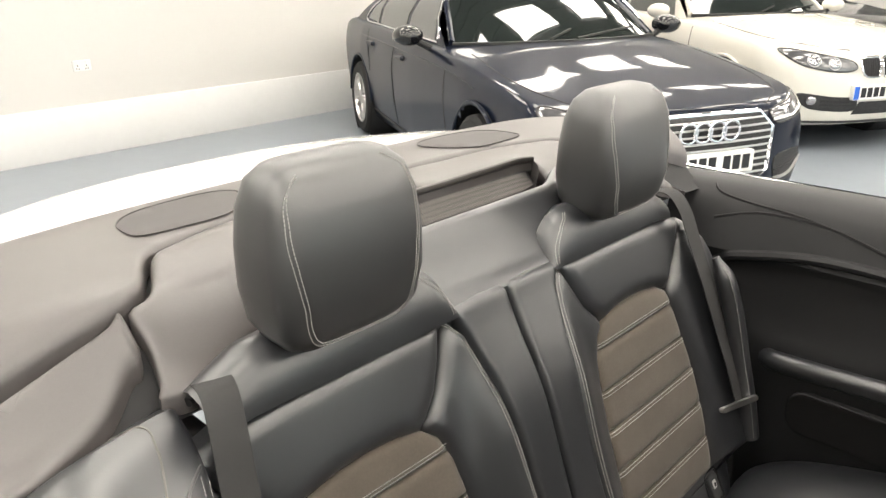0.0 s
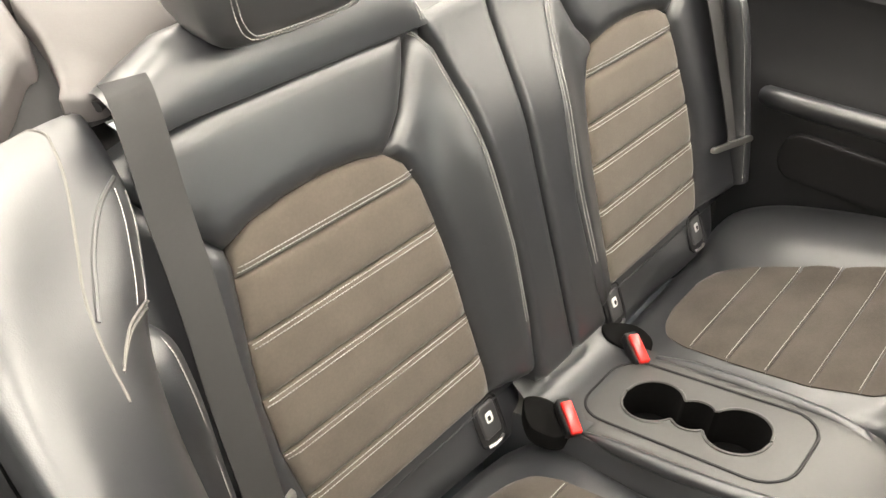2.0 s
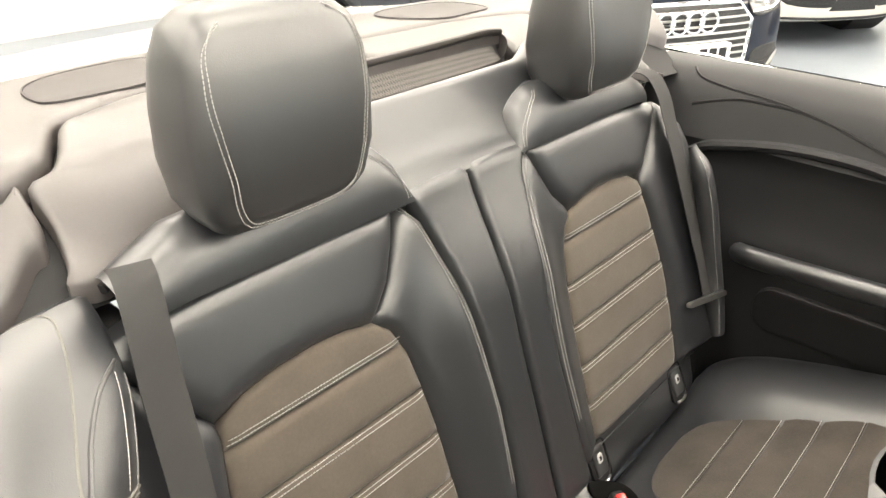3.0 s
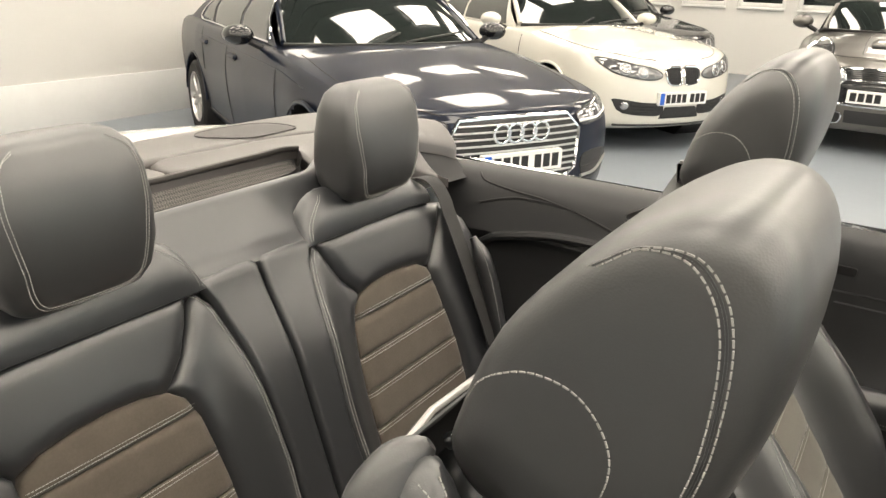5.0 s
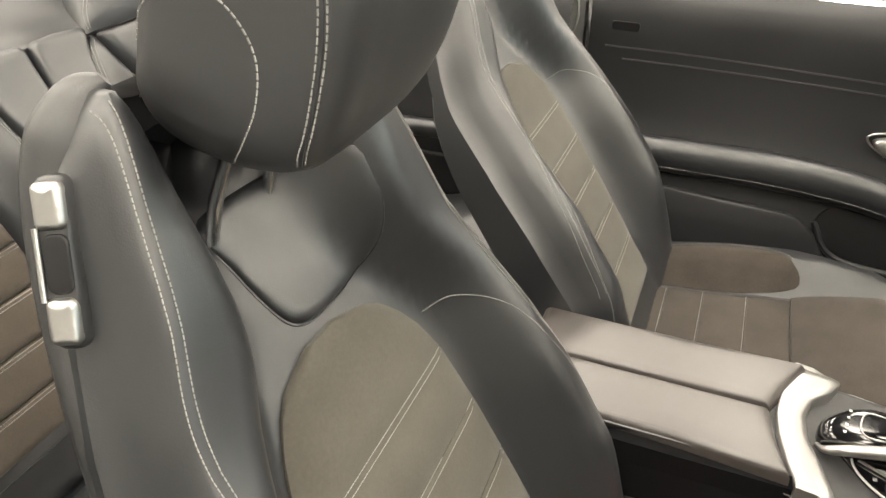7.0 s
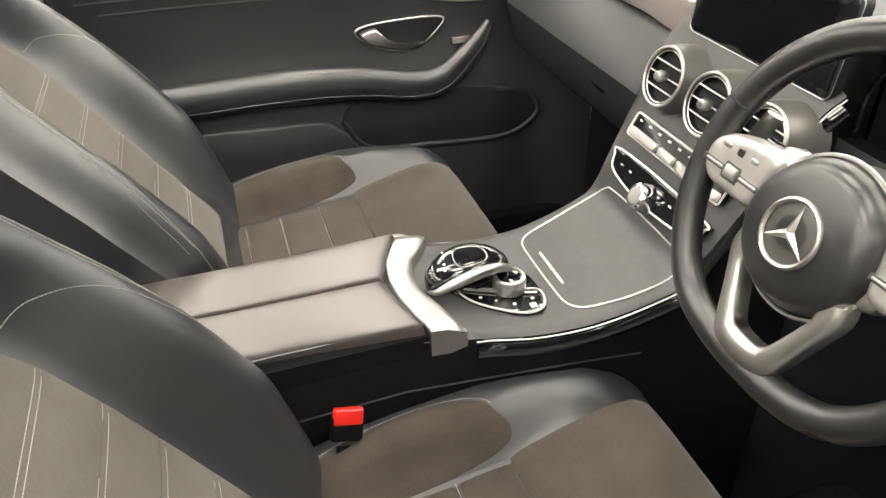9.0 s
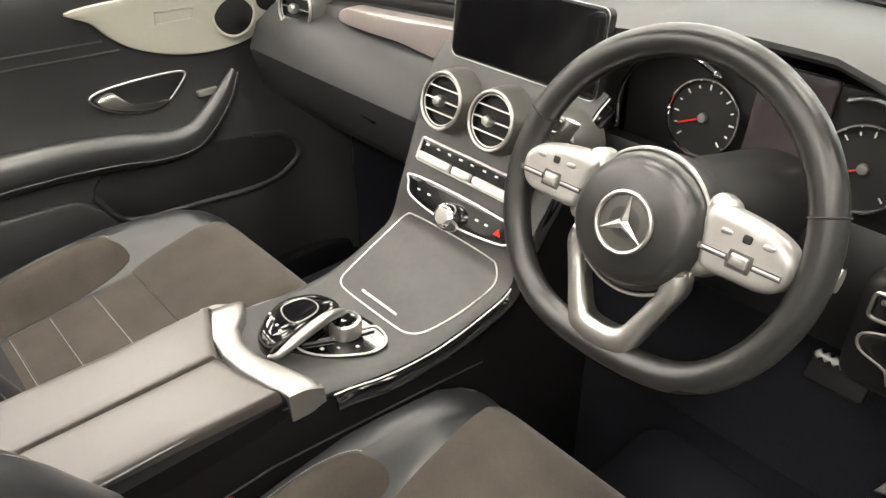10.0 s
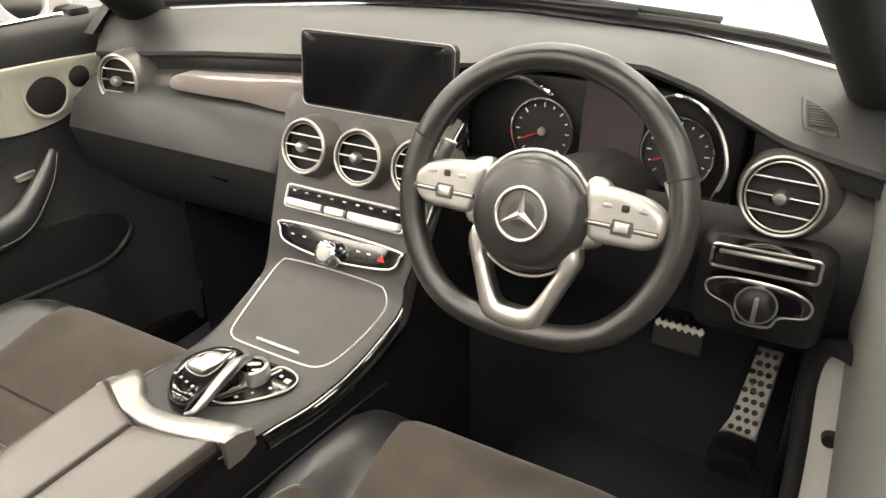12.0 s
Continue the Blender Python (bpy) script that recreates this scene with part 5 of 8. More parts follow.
tray_h = [(0.0, -0.054), (0.062, -0.053), (0.082, -0.049), (0.095, -0.038), (0.103, -0.018), (0.113, 0.03), (0.118, 0.075), (0.116, 0.094), (0.105, 0.105), (0.085, 0.108), (0.0, 0.109)]
tray_o = tray_h + [(-x, y) for x, y in tray_h[1:-1][::-1]]
to = spline(tray_o, 6, True)
part("tray_frame", tube(on_console([(p.x, p.y) for p in to], 0.0010), 0.0014, 6, True), BRIGHT, con, "thin chrome frame of the tray lid")
part("tray_bar", tube(on_console([(x, -0.036) for x in np.linspace(-0.043, 0.04, 8)], 0.002), 0.0022, 6), BRIGHT, con)
# touch controller
ctl = thing("touch_controller", "glossy black touch controller with satin dial on the console", "controller")


def lay_console(name, outline, h, mat, edge, lift, label="", curve=0):
    g = quilt(outline, h, edge, None, None, 0.006, 0.008, curve)
    out = []
    for x, y, z in g[0]:
        q = on_console([(x, y)], z + lift)
        out.append(q[0] if q else Vector((x, y, 0.64)))
    return part(name, (out, g[1]), mat, ctl, label)


base_o = [(-0.050, -0.205), (-0.060, -0.160), (-0.045, -0.110), (-0.005, -0.078), (0.043, -0.072), (0.080, -0.082), (0.086, -0.116), (0.064, -0.160), (0.040, -0.187), (0.0, -0.212)]
lay_console("base", base_o, 0.002, GLOSS, 0.002, 0.0015, "", 4)
key_o = [(0.014, -0.188), (0.022, -0.150), (0.032, -0.100), (0.043, -0.075), (0.078, -0.083), (0.086, -0.112), (0.064, -0.160), (0.040, -0.186)]
part("key_frame", tube(on_console([(p.x, p.y) for p in spline(key_o, 5, True)], 0.0045), 0.0016, 6, True), BRIGHT, ctl, "thin bright key frame")
part("key_divider", tube(on_console([(0.020 + 0.028 * t, -0.184 + 0.102 * t) for t in np.linspace(0, 1, 10)], 0.006), 0.0020, 6), SATIN, ctl)
palm = [(-0.022, -0.226), (-0.046, -0.196), (-0.054, -0.160), (-0.036, -0.124), (-0.006, -0.109), (0.012, -0.112), (0.020, -0.130), (0.022, -0.185), (0.018, -0.226), (0.0, -0.234)]
pm = frame3((0, -0.165, 0.660), (1, 0, 0), (0, 0.995, 0.05), (0.05, -0.05, 0.995))
pl = [(p.x, p.y + 0.165) for p in spline(palm, 5, True)]
part("palm_rest", quilt(pl, 0.014, 0.016, pm, lambda x, y: -0.10 * (x + 0.02) ** 2 - 0.6 * (y) ** 2, 0.026, 0.008), GLOSS, ctl, "glossy black palm rest")
touch = [(p.x, p.y) for p in spline([(-0.034, -0.012), (-0.028, 0.020), (-0.004, 0.026), (0.010, 0.014), (0.010, -0.016), (-0.010, -0.022)], 5, True)]
part("touch_frame", tube([pm @ Vector((x, y, 0.0142 - 0.10 * (x + 0.02) ** 2 - 0.6 * y * y)) for x, y in touch], 0.0010, 6, True), SATIN, ctl, "thin satin line round the touch pad")
for k in range(4):
    part("palm_mark", rbox(0.004, 0.0035, 0.0006, 0, 1, pm @ Matrix.Translation((-0.034 + 0.014 * k, -0.032 - 0.003 * k, 0.0137))), PRINT, ctl)
bar = spline([(0.020, 0.052, -0.002), (0.024, 0.030, 0.008), (0.029, 0.0, 0.010), (0.033, -0.035, 0.006), (0.030, -0.060, -0.004), (0.018, -0.068, -0.010)], 6)
part("palm_edge", tube([pm @ p for p in bar], [0.004 + 0.0065 * math.sin(math.pi * min(1.0, 0.12 + i / (len(bar) - 1) * 0.95)) for i in range(len(bar))], 12, False, 0.8), SATIN, ctl, "satin side bar")
dm2 = Matrix.Translation((0.026, -0.116, 0.630))
part("dial", lathe([(0.017, 0.0215), (0.0185, 0.0232), (0.0225, 0.0222), (0.0242, 0.018), (0.0245, 0.006), (0.0235, 0.0)], 44, dm2), SATIN, ctl, "knurled satin dial")
part("dial_cap", lathe([(0.0, 0.0200), (0.012, 0.0198), (0.0175, 0.0210)], 32, dm2), GLOSS, ctl, "black dial centre")
for x, y, w in ((0.056, -0.092, 0.005), (0.071, -0.097, 0.010), (0.062, -0.122, 0.005), (0.040, -0.165, 0.005), (0.050, -0.145, 0.004)):
    q = on_console([(x, y)], 0.0040)[0]
    part("key_mark", rbox(w, w * 0.9, 0.0006, 0, 1, Matrix.Translation(q)), PRINT, ctl)

# stack: buttons, climate strip, knob
SM = axes((0, 0.117, 0.712), (1, 0, 0), (0, 0.475, 0.88))
stack = thing("control_panel", "silver-edged button rows and glossy climate strip on the centre stack", "control panel")


def on_stack(name, outline, h, mat, lift=0.006, edge=0.003, parent=None, label="", bulge=0.0):
    return part(name, pillow(outline, h, edge, bulge, 0.01, SM @ Matrix.Translation((0, 0, lift))), mat, parent or stack, label)


def at_stack(pts, lift):
    return [SM @ Vector((x, y, lift)) for x, y in pts]


row = rrect(0.236, 0.037, 0.005, 4, 0.003, 0.079)
on_stack("button_panel", row, 0.003, GLOSS, 0.006)
part("button_frame", tube(at_stack(row, 0.0095), 0.0018, 6, True), BRIGHT, stack)
for x0, x1 in ((-0.111, -0.035), (-0.031, 0.011), (0.015, 0.117)):
    on_stack("button", rrect(x1 - x0, 0.013, 0.003, 3, (x0 + x1) / 2, 0.069), 0.006, SATIN, 0.009, 0.004, label="silver button")
for k in range(9):
    x = -0.10 + 0.026 * k
    on_stack("button_mark", rrect(0.007, 0.0028, 0.0008, 2, x, 0.0885), 0.0006, PRINT, 0.0091, 0.0005)
strip = [(-0.112, 0.034), (0.0, 0.038), (0.12, 0.033), (0.126, 0.024), (0.112, 0.002), (0.03, -0.008), (-0.03, -0.008), (-0.098, 0.002), (-0.114, 0.022)]
st2 = [(p.x, p.y) for p in spline(strip, 4, True)]
on_stack("climate_strip", st2, 0.004, GLOSS, 0.005)
part("climate_frame", tube(at_stack(st2, 0.0085), 0.0018, 6, True), BRIGHT, stack)
on_stack("hazard_mark", [(0.088, 0.010), (0.102, 0.010), (0.095, 0.021)], 0.0008, RED, 0.0092, 0.0005)
for x in (-0.085, -0.06, 0.05, 0.07):
    on_stack("climate_mark", rrect(0.007, 0.0028, 0.001, 2, x, 0.017), 0.0006, PRINT, 0.0092, 0.0005)
kb = part("knob", lathe([(0.0, 0.026), (0.015, 0.0255), (0.0195, 0.022), (0.022, 0.012), (0.0225, 0.0)], 40, SM @ Matrix.Translation((0, 0.002, 0.006))), CHROME, stack, "round chrome volume knob")
part("knob_face", lathe([(0.0, 0.0272), (0.013, 0.0262)], 30, SM @ Matrix.Translation((0, 0.002, 0.006))), SILVER_PAINT, kb)


def round_vent(centre, R, face, name="air_vent"):
    """A turbine-like outlet: barrel, bright ring, slats and a centre knob; face is the way it looks."""
    n = Vector(face).normalized()
    u = Vector((1, 0, 0)) - n * n.x
    u.normalize()
    v = n.cross(u).normalized()
    if v.z < 0:
        v = -v
    m = frame3(centre, u, v, n)
    t = thing(name, "round air vent with a satin ring, thin slats and centre knob", "air vent", group="dashboard air vents")
    part("barrel", lathe([(R * 1.36, -0.06), (R * 1.30, -0.032), (R * 1.20, -0.012), (R * 1.10, 0.0)], 44, m), VENT_SHELL, t, "satin grey vent collar")
    part("ring", torus(R * 1.05, R * 0.062, 56, 10, m, 1.0), SATIN, t, "satin metal ring")
    part("inner_ring", torus(R * 0.93, R * 0.030, 52, 8, m @ Matrix.Translation((0, 0, -0.002))), SATIN, t)
    part("throat", lathe([(R * 0.97, 0.0), (R * 0.92, -0.013), (0.0, -0.016)], 40, m), RUBBER, t)
    for k in (-0.46, 0.0, 0.46):
        w = math.sqrt(max(0.0, 0.9 - k * k)) * R
        part("slat", xf(rbox(2 * w, 0.0026, 0.009, 0.001, 1, Matrix.Translation((0, k * R, -0.007))), m), PLASTIC, t)
        part("slat_edge", xf(tube([(-w, k * R, -0.0025), (w, k * R, -0.0025)], 0.0013, 6), m), SATIN, t)
    part("vent_knob", lathe([(0.0, 0.014), (R * 0.15, 0.0125), (R * 0.22, 0.006), (R * 0.20, -0.002), (R * 0.12, -0.008)], 24, m), SATIN, t, "satin centre knob")
    return t


PLASTIC_SATIN = material("satin_black_plastic", (0.07, 0.068, 0.064), 0.38, noise_scale=200, noise_amount=0.05)
VENT_SHELL = material("satin_grey_collar", (0.17, 0.165, 0.155), 0.36, metal=0.5, noise_scale=200, noise_amount=0.05)
for x in (-0.084, 0.025, 0.134):
    round_vent((x, 0.166, 0.869), 0.041, (0, -0.93, 0.30))
round_vent((-0.647, 0.256, 0.888), 0.049, (0.12, -0.97, 0.16))
round_vent((0.632, 0.252, 0.893), 0.049, (-0.10, -0.97, 0.16))

# ---------------------------------------------------------------- steering wheel
wheel = thing("steering_wheel", "black leather flat-bottomed steering wheel with silver spokes", "steering wheel")
WM = axes((0.388, 0.030, 0.921), (1, 0, 0), (0, 0.35, 0.937))
rimp = []
for k in range(72):
    a = 2 * math.pi * k / 72
    x, y = 0.170 * math.cos(a), 0.170 * math.sin(a)
    y = y if y > -0.11 else -0.11 + 0.055 * math.tanh((y + 0.11) / 0.055)
    rimp.append(WM @ Vector((x, y, 0)))
part("rim", tube(rimp, 0.0165, 14, True), WHEEL_LEATHER, wheel, "black leather rim")
for a in (20, 160):
    q = WM @ Vector((0.170 * math.cos(radians(a)), 0.170 * math.sin(radians(a)), 0))
    d = Vector((-math.sin(radians(a)), math.cos(radians(a)), 0))
    part("rim_seam", torus(0.0168, 0.0012, 24, 5, WM @ frame3((0.170 * math.cos(radians(a)), 0.170 * math.sin(radians(a)), 0), (math.cos(radians(a)), math.sin(radians(a)), 0), (0, 0, 1), d)), RUBBER, wheel)
hubm = WM @ Matrix.Translation((-0.003, -0.011, 0.0))
part("hub", pillow([(0.074 * math.cos(radians(a)), 0.072 * math.sin(radians(a)) * (1.0 if math.sin(radians(a)) > 0 else 0.98)) for a in range(0, 360, 8)], 0.030, 0.020, 0.006, 0.04, hubm), WHEEL_LEATHER, wheel, "round padded hub")
part("hub_ring", torus(0.0745, 0.0022, 60, 6, hubm @ Matrix.Translation((0, 0, 0.004))), SATIN, wheel)
em = part("emblem_ring", torus(0.0305, 0.0026, 48, 8, hubm @ Matrix.Translation((0, 0, 0.0365))), SATIN, wheel, "satin chrome ring emblem")
part("emblem_back", lathe([(0, 0.0358), (0.030, 0.0350), (0.034, 0.033)], 40, hubm), PLASTIC_SATIN, em)
for k in range(3):
    a = radians(90 + 120 * k)
    tip = Vector((0.029 * math.cos(a), 0.029 * math.sin(a), 0))
    l = Vector((0.0055 * math.cos(a + radians(60)), 0.0055 * math.sin(a + radians(60)), 0))
    r = Vector((0.0055 * math.cos(a - radians(60)), 0.0055 * math.sin(a - radians(60)), 0))
    g = ([tuple(tip), tuple(l), (0, 0, 0.004), tuple(r)], [(0, 1, 2), (0, 2, 3), (0, 3, 1)])
    part("emblem_ray", xf(g, hubm @ Matrix.Translation((0, 0, 0.0368))), SATIN, em, angle=10)


def wheel_part(name, outline, h, mat, z=0.0, edge=0.006, label="", bulge=0.0, smooth=True, parent=None):
    o = [(p.x, p.y) for p in spline(outline, 4, True)] if smooth else outline
    return part(name, quilt(o, h, edge, WM @ Matrix.Translation((-0.003, -0.011, z)), None, 0.012, 0.008), mat, parent or wheel, label)


for s in (1, -1):
    sp = [(0.066, 0.046), (0.11, 0.046), (0.142, 0.038), (0.158, 0.022), (0.156, 0.0), (0.140, -0.014), (0.11, -0.016), (0.076, -0.014), (0.068, 0.012)]
    spk = wheel_part("spoke", [(x * s, y) for x, y in sp], 0.014, SILVER_PAINT, 0.002, 0.008, "silver spoke with control buttons", 0.003)
    wheel_part("spoke_neck", [(x * s, y) for x, y in ((0.06, 0.05), (0.085, 0.05), (0.09, 0.02), (0.085, -0.022), (0.06, -0.02))], 0.012, SATIN, -0.004, 0.008)
    wheel_part("key_joint", [(0.112 * s + x, 0.006 + y) for x, y in ((-0.045, -0.0032), (-0.0125, -0.0032), (-0.0115, -0.009), (0.0115, -0.009), (0.0125, -0.0032), (0.040, -0.0032), (0.040, 0.0032), (0.0125, 0.0032), (0.0115, 0.009), (-0.0115, 0.009), (-0.0125, 0.0032), (-0.045, 0.0032))], 0.0006, PLASTIC_SATIN, 0.0158, 0.0005, smooth=False, parent=spk)
    wheel_part("thumb_key", rrect(0.018, 0.013, 0.002, 3, 0.112 * s, 0.006), 0.003, SATIN, 0.0162, 0.002, smooth=False, parent=spk)
    for dx in (-0.026, 0.026):
        wheel_part("key_bar", rrect(0.026, 0.0034, 0.0012, 2, 0.112 * s + dx, 0.006), 0.002, STEEL, 0.0162, 0.001, smooth=False, parent=spk)
    for dx in (-0.024, 0.0, 0.024):
        wheel_part("small_key", rrect(0.009 if dx == 0 else 0.011, 0.008 if dx == 0 else 0.005, 0.002, 2, 0.112 * s + dx * 0.85, 0.028), 0.0015, PLASTIC if dx == 0 else STEEL, 0.0158, 0.001, smooth=False, parent=spk)
    pad = spline([(0.165 * s, 0.055, -0.03), (0.178 * s, 0.03, -0.034), (0.18 * s, 0.0, -0.034)], 5)
    part("shift_paddle", tube([WM @ Vector((p.x * 0.86, p.y, p.z)) for p in pad], 0.010, 8, False, 0.35), SATIN, wheel, "silver shift paddle")
# lower spoke, an open V in satin metal
half_a = [(0.068, -0.034, 0), (0.072, -0.056, 0), (0.064, -0.078, 0), (0.053, -0.105, 0), (0.043, -0.130, 0), (0.032, -0.147, 0), (0.0, -0.154, 0)]
half_b = [(0.040, -0.046, 0), (0.046, -0.066, 0), (0.040, -0.082, 0), (0.031, -0.102, 0), (0.023, -0.117, 0), (0.014, -0.123, 0), (0.0, -0.124, 0)]
va, vb = ([(-x, y, z) for x, y, z in h[:-1]] + h[::-1] for h in (half_a, half_b))
part("lower_spoke", xf(patch(va, vb, 0.009, 0.010, n=44, rows=8, back=0.014, ends=0.004), WM @ Matrix.Translation((-0.003, 0.0, 0.008))), SATIN, wheel, "satin metal lower spoke")
part("column_shroud", loft([[(0.385 + r * 1.1 * math.cos(radians(a)), y, zc + r * math.sin(radians(a))) for a in range(0, 360, 20)] for y, r, zc in ((0.055, 0.055, 0.90), (0.10, 0.06, 0.885), (0.20, 0.065, 0.86), (0.34, 0.07, 0.82))]), PLASTIC, wheel)
part("left_stalk", tube([(0.34, 0.085, 0.905), (0.27, 0.10, 0.908), (0.225, 0.105, 0.905)], [0.009, 0.010, 0.012], 10), PLASTIC, wheel)
part("left_stalk_end", tube([(0.232, 0.104, 0.905), (0.20, 0.108, 0.904)], 0.0135, 12), GLOSS, wheel)
part("right_stalk", tube([(0.43, 0.085, 0.895), (0.50, 0.095, 0.892), (0.545, 0.10, 0.890)], [0.008, 0.009, 0.011], 10), PLASTIC, wheel)
part("right_stalk_end", tube([(0.54, 0.10, 0.890), (0.558, 0.101, 0.890)], 0.0125, 12), SATIN, wheel)

# ---------------------------------------------------------------- dashboard
dash = thing("dashboard", "black soft-skinned dashboard with pale top and silver trim", "dashboard")
LIP = curve1([-0.76, -0.62, -0.44, -0.18, 0.05, 0.15, 0.22, 0.31, 0.43, 0.50, 0.56, 0.62, 0.70, 0.76], [0.928, 0.942, 0.960, 0.978, 0.990, 1.0, 1.018, 1.030, 1.030, 1.012, 0.985, 0.963, 0.951, 0.945])
LIPY = curve1([-0.76, -0.6, -0.3, 0.0, 0.2, 0.4, 0.55, 0.65, 0.76], [0.30, 0.30, 0.31, 0.32, 0.30, 0.295, 0.285, 0.262, 0.24])
GLASSY = curve1([-0.78, -0.68, -0.55, -0.34, 0.04, 0.39, 0.55, 0.68, 0.78], [0.30, 0.40, 0.50, 0.62, 0.685, 0.62, 0.55, 0.46, 0.34])
P, Q = [], []
for x in np.linspace(-0.76, 0.76, 61):
    l, y0, y1 = LIP(x), LIPY(x), GLASSY(x) + 0.03
    row = []
    for t in np.linspace(0, 1, 12):
        z = l + (1.0 - l) * smooth01(t) + 0.012 * math.sin(math.pi * t)
        row.append((x, y0 + (y1 - y0) * t, z))
    lead = [(x, y0 + 0.012, l - 0.016), (x, y0 - 0.001, l - 0.007)]
    P.append(lead + row)
    hole = 0.0
    lowy = 0.245 if x < -0.14 else 0.26
    k = smooth01((-0.12 - x) / 0.05)
    Q.append([(x, y0 + 0.012, l - 0.015), (x, y0 + 0.020, l - 0.04), (x, 0.300, 0.90), (x, 0.290, 0.882), (x, lowy + 0.01 + 0.010 * k, 0.862 + 0.010 * k), (x, lowy - 0.022 * k, 0.835 + 0.010 * k), (x, lowy + 0.005 - 0.053 * k, 0.78 + 0.012 * k), (x, lowy + 0.04 - 0.065 * k, 0.70), (x, lowy + 0.14 - 0.06 * k, 0.60), (x, lowy + 0.28, 0.52)])
part("top_skin", grid(P), DASH_SKIN, dash, "pale grey soft dashboard top")
part("face", grid([r for r in Q if r[0][0] < 0.125]), DASH_SKIN, dash)
part("face_outer", grid([r for r in Q if r[0][0] > 0.565]), DASH_SKIN, dash)
part("face_lower", grid([r[4:] for r in Q if 0.09 < r[0][0] < 0.60]), DASH_SKIN, dash)
part("hood_inner", grid([[(r[0][0], r[0][1] + 0.0, r[0][2]), (r[0][0], 0.345, r[0][2] - 0.012)] for r in Q if 0.11 < r[0][0] < 0.58]), PLASTIC, dash)
part("binnacle_floor", grid([[(r[0][0], 0.268, 0.850), (r[0][0], 0.345, 0.835)] for r in Q if 0.11 < r[0][0] < 0.58]), PLASTIC, dash)
for xx in (0.122, 0.568):
    part("binnacle_cheek", grid([[(xx, 0.27, z), (xx, 0.31, z), (xx, 0.35, z)] for z in np.linspace(0.83, 0.965, 6)]), PLASTIC, dash)
tr = [(-0.51, 0.888), (-0.49, 0.914), (-0.40, 0.922), (-0.15, 0.941), (-0.13, 0.93), (-0.14, 0.884), (-0.20, 0.878), (-0.33, 0.884), (-0.44, 0.884)]
part("trim_strip", pillow([(p.x, p.y) for p in spline(tr, 4, True)], 0.008, 0.004, 0.002, 0.03, frame3((0, 0.280, 0), (1, 0, 0), (0, 0, 1), (0, -1, 0))), PINK_TRIM, dash, "brushed pinkish silver trim")
part("stack_joint", tube(spline([(-0.168, 0.262, 0.888), (-0.172, 0.236, 0.862), (-0.176, 0.205, 0.82), (-0.176, 0.192, 0.78), (-0.172, 0.195, 0.72)], 6), 0.0022, 6), RUBBER, dash)
gh = [(-0.446, 0.745), (-0.425, 0.754), (-0.335, 0.742), (-0.332, 0.724), (-0.36, 0.726), (-0.432, 0.736)]
part("glovebox_handle", pillow([(p.x, p.y - 0.738) for p in spline(gh, 4, True)], 0.006, 0.004, 0, 0.02, frame3((0.012, 0.213, 0.757), (1, 0, 0), (0, -0.08, 0.99), (0, -0.99, -0.08))), GLOSS, dash, "black glovebox handle")
# instruments
cl = thing("instrument_cluster", "instrument cluster with two round gauges and an unlit display", "gauges")
part("back_plate", box(0.13, 0.56, 0.345, 0.36, 0.80, 0.985, 0.01), PLASTIC, cl)
for x, R in ((0.266, 0.052), (0.478, 0.052)):
    gm = axes((x, 0.335, 0.899), (1, 0, 0), (0, 0.15, 0.99))
    ga = part("gauge", lathe([(0.0, 0.0), (R * 0.96, 0.001), (R, 0.006), (R * 1.03, 0.008)], 44, gm), PLASTIC, cl, "black gauge with pale numerals as ticks")
    part("gauge_ring", torus(R, 0.0022, 52, 6, gm @ Matrix.Translation((0, 0, 0.007))), CHROME, ga)
    for k in range(13):
        a = radians(225 - 22.5 * k)
        part("tick", rbox(0.007 if k % 2 == 0 else 0.004, 0.0018, 0.0008, 0, 1, gm @ pose(R * 0.80 * math.cos(a), R * 0.80 * math.sin(a), 0.0025, 0, 0, math.degrees(a))), PRINT, ga)
    a = radians(205)
    part("needle", rbox(R * 0.72, 0.0024, 0.0015, 0.0005, 1, gm @ pose(R * 0.36 * math.cos(a), R * 0.36 * math.sin(a), 0.005, 0, 0, math.degrees(a))), RED, ga, "red needle")
    part("needle_cap", lathe([(0, 0.009), (0.006, 0.008), (0.007, 0.003)], 20, gm), SATIN, ga)
part("centre_display", pillow(rrect(0.095, 0.125, 0.006, 3), 0.004, 0.003, 0, 0.006, axes((0.378, 0.334, 0.928), (1, 0, 0), (0, 0.15, 0.99))), DISPLAY, cl, "dark unlit display")
for pts in ([(0.150, 0.30, 0.86), (0.141, 0.31, 0.905), (0.158, 0.32, 0.951), (0.205, 0.325, 0.980), (0.245, 0.325, 0.979), (0.285, 0.325, 0.962)], [(0.440, 0.325, 0.975), (0.470, 0.325, 0.985), (0.505, 0.325, 0.975), (0.537, 0.32, 0.94), (0.552, 0.31, 0.892), (0.540, 0.30, 0.85)]):
    part("brow_trim", tube(spline(pts, 8), [0.001] + [0.0045] * (len(pts) * 8 - 9) + [0.001], 8), CHROME, cl)
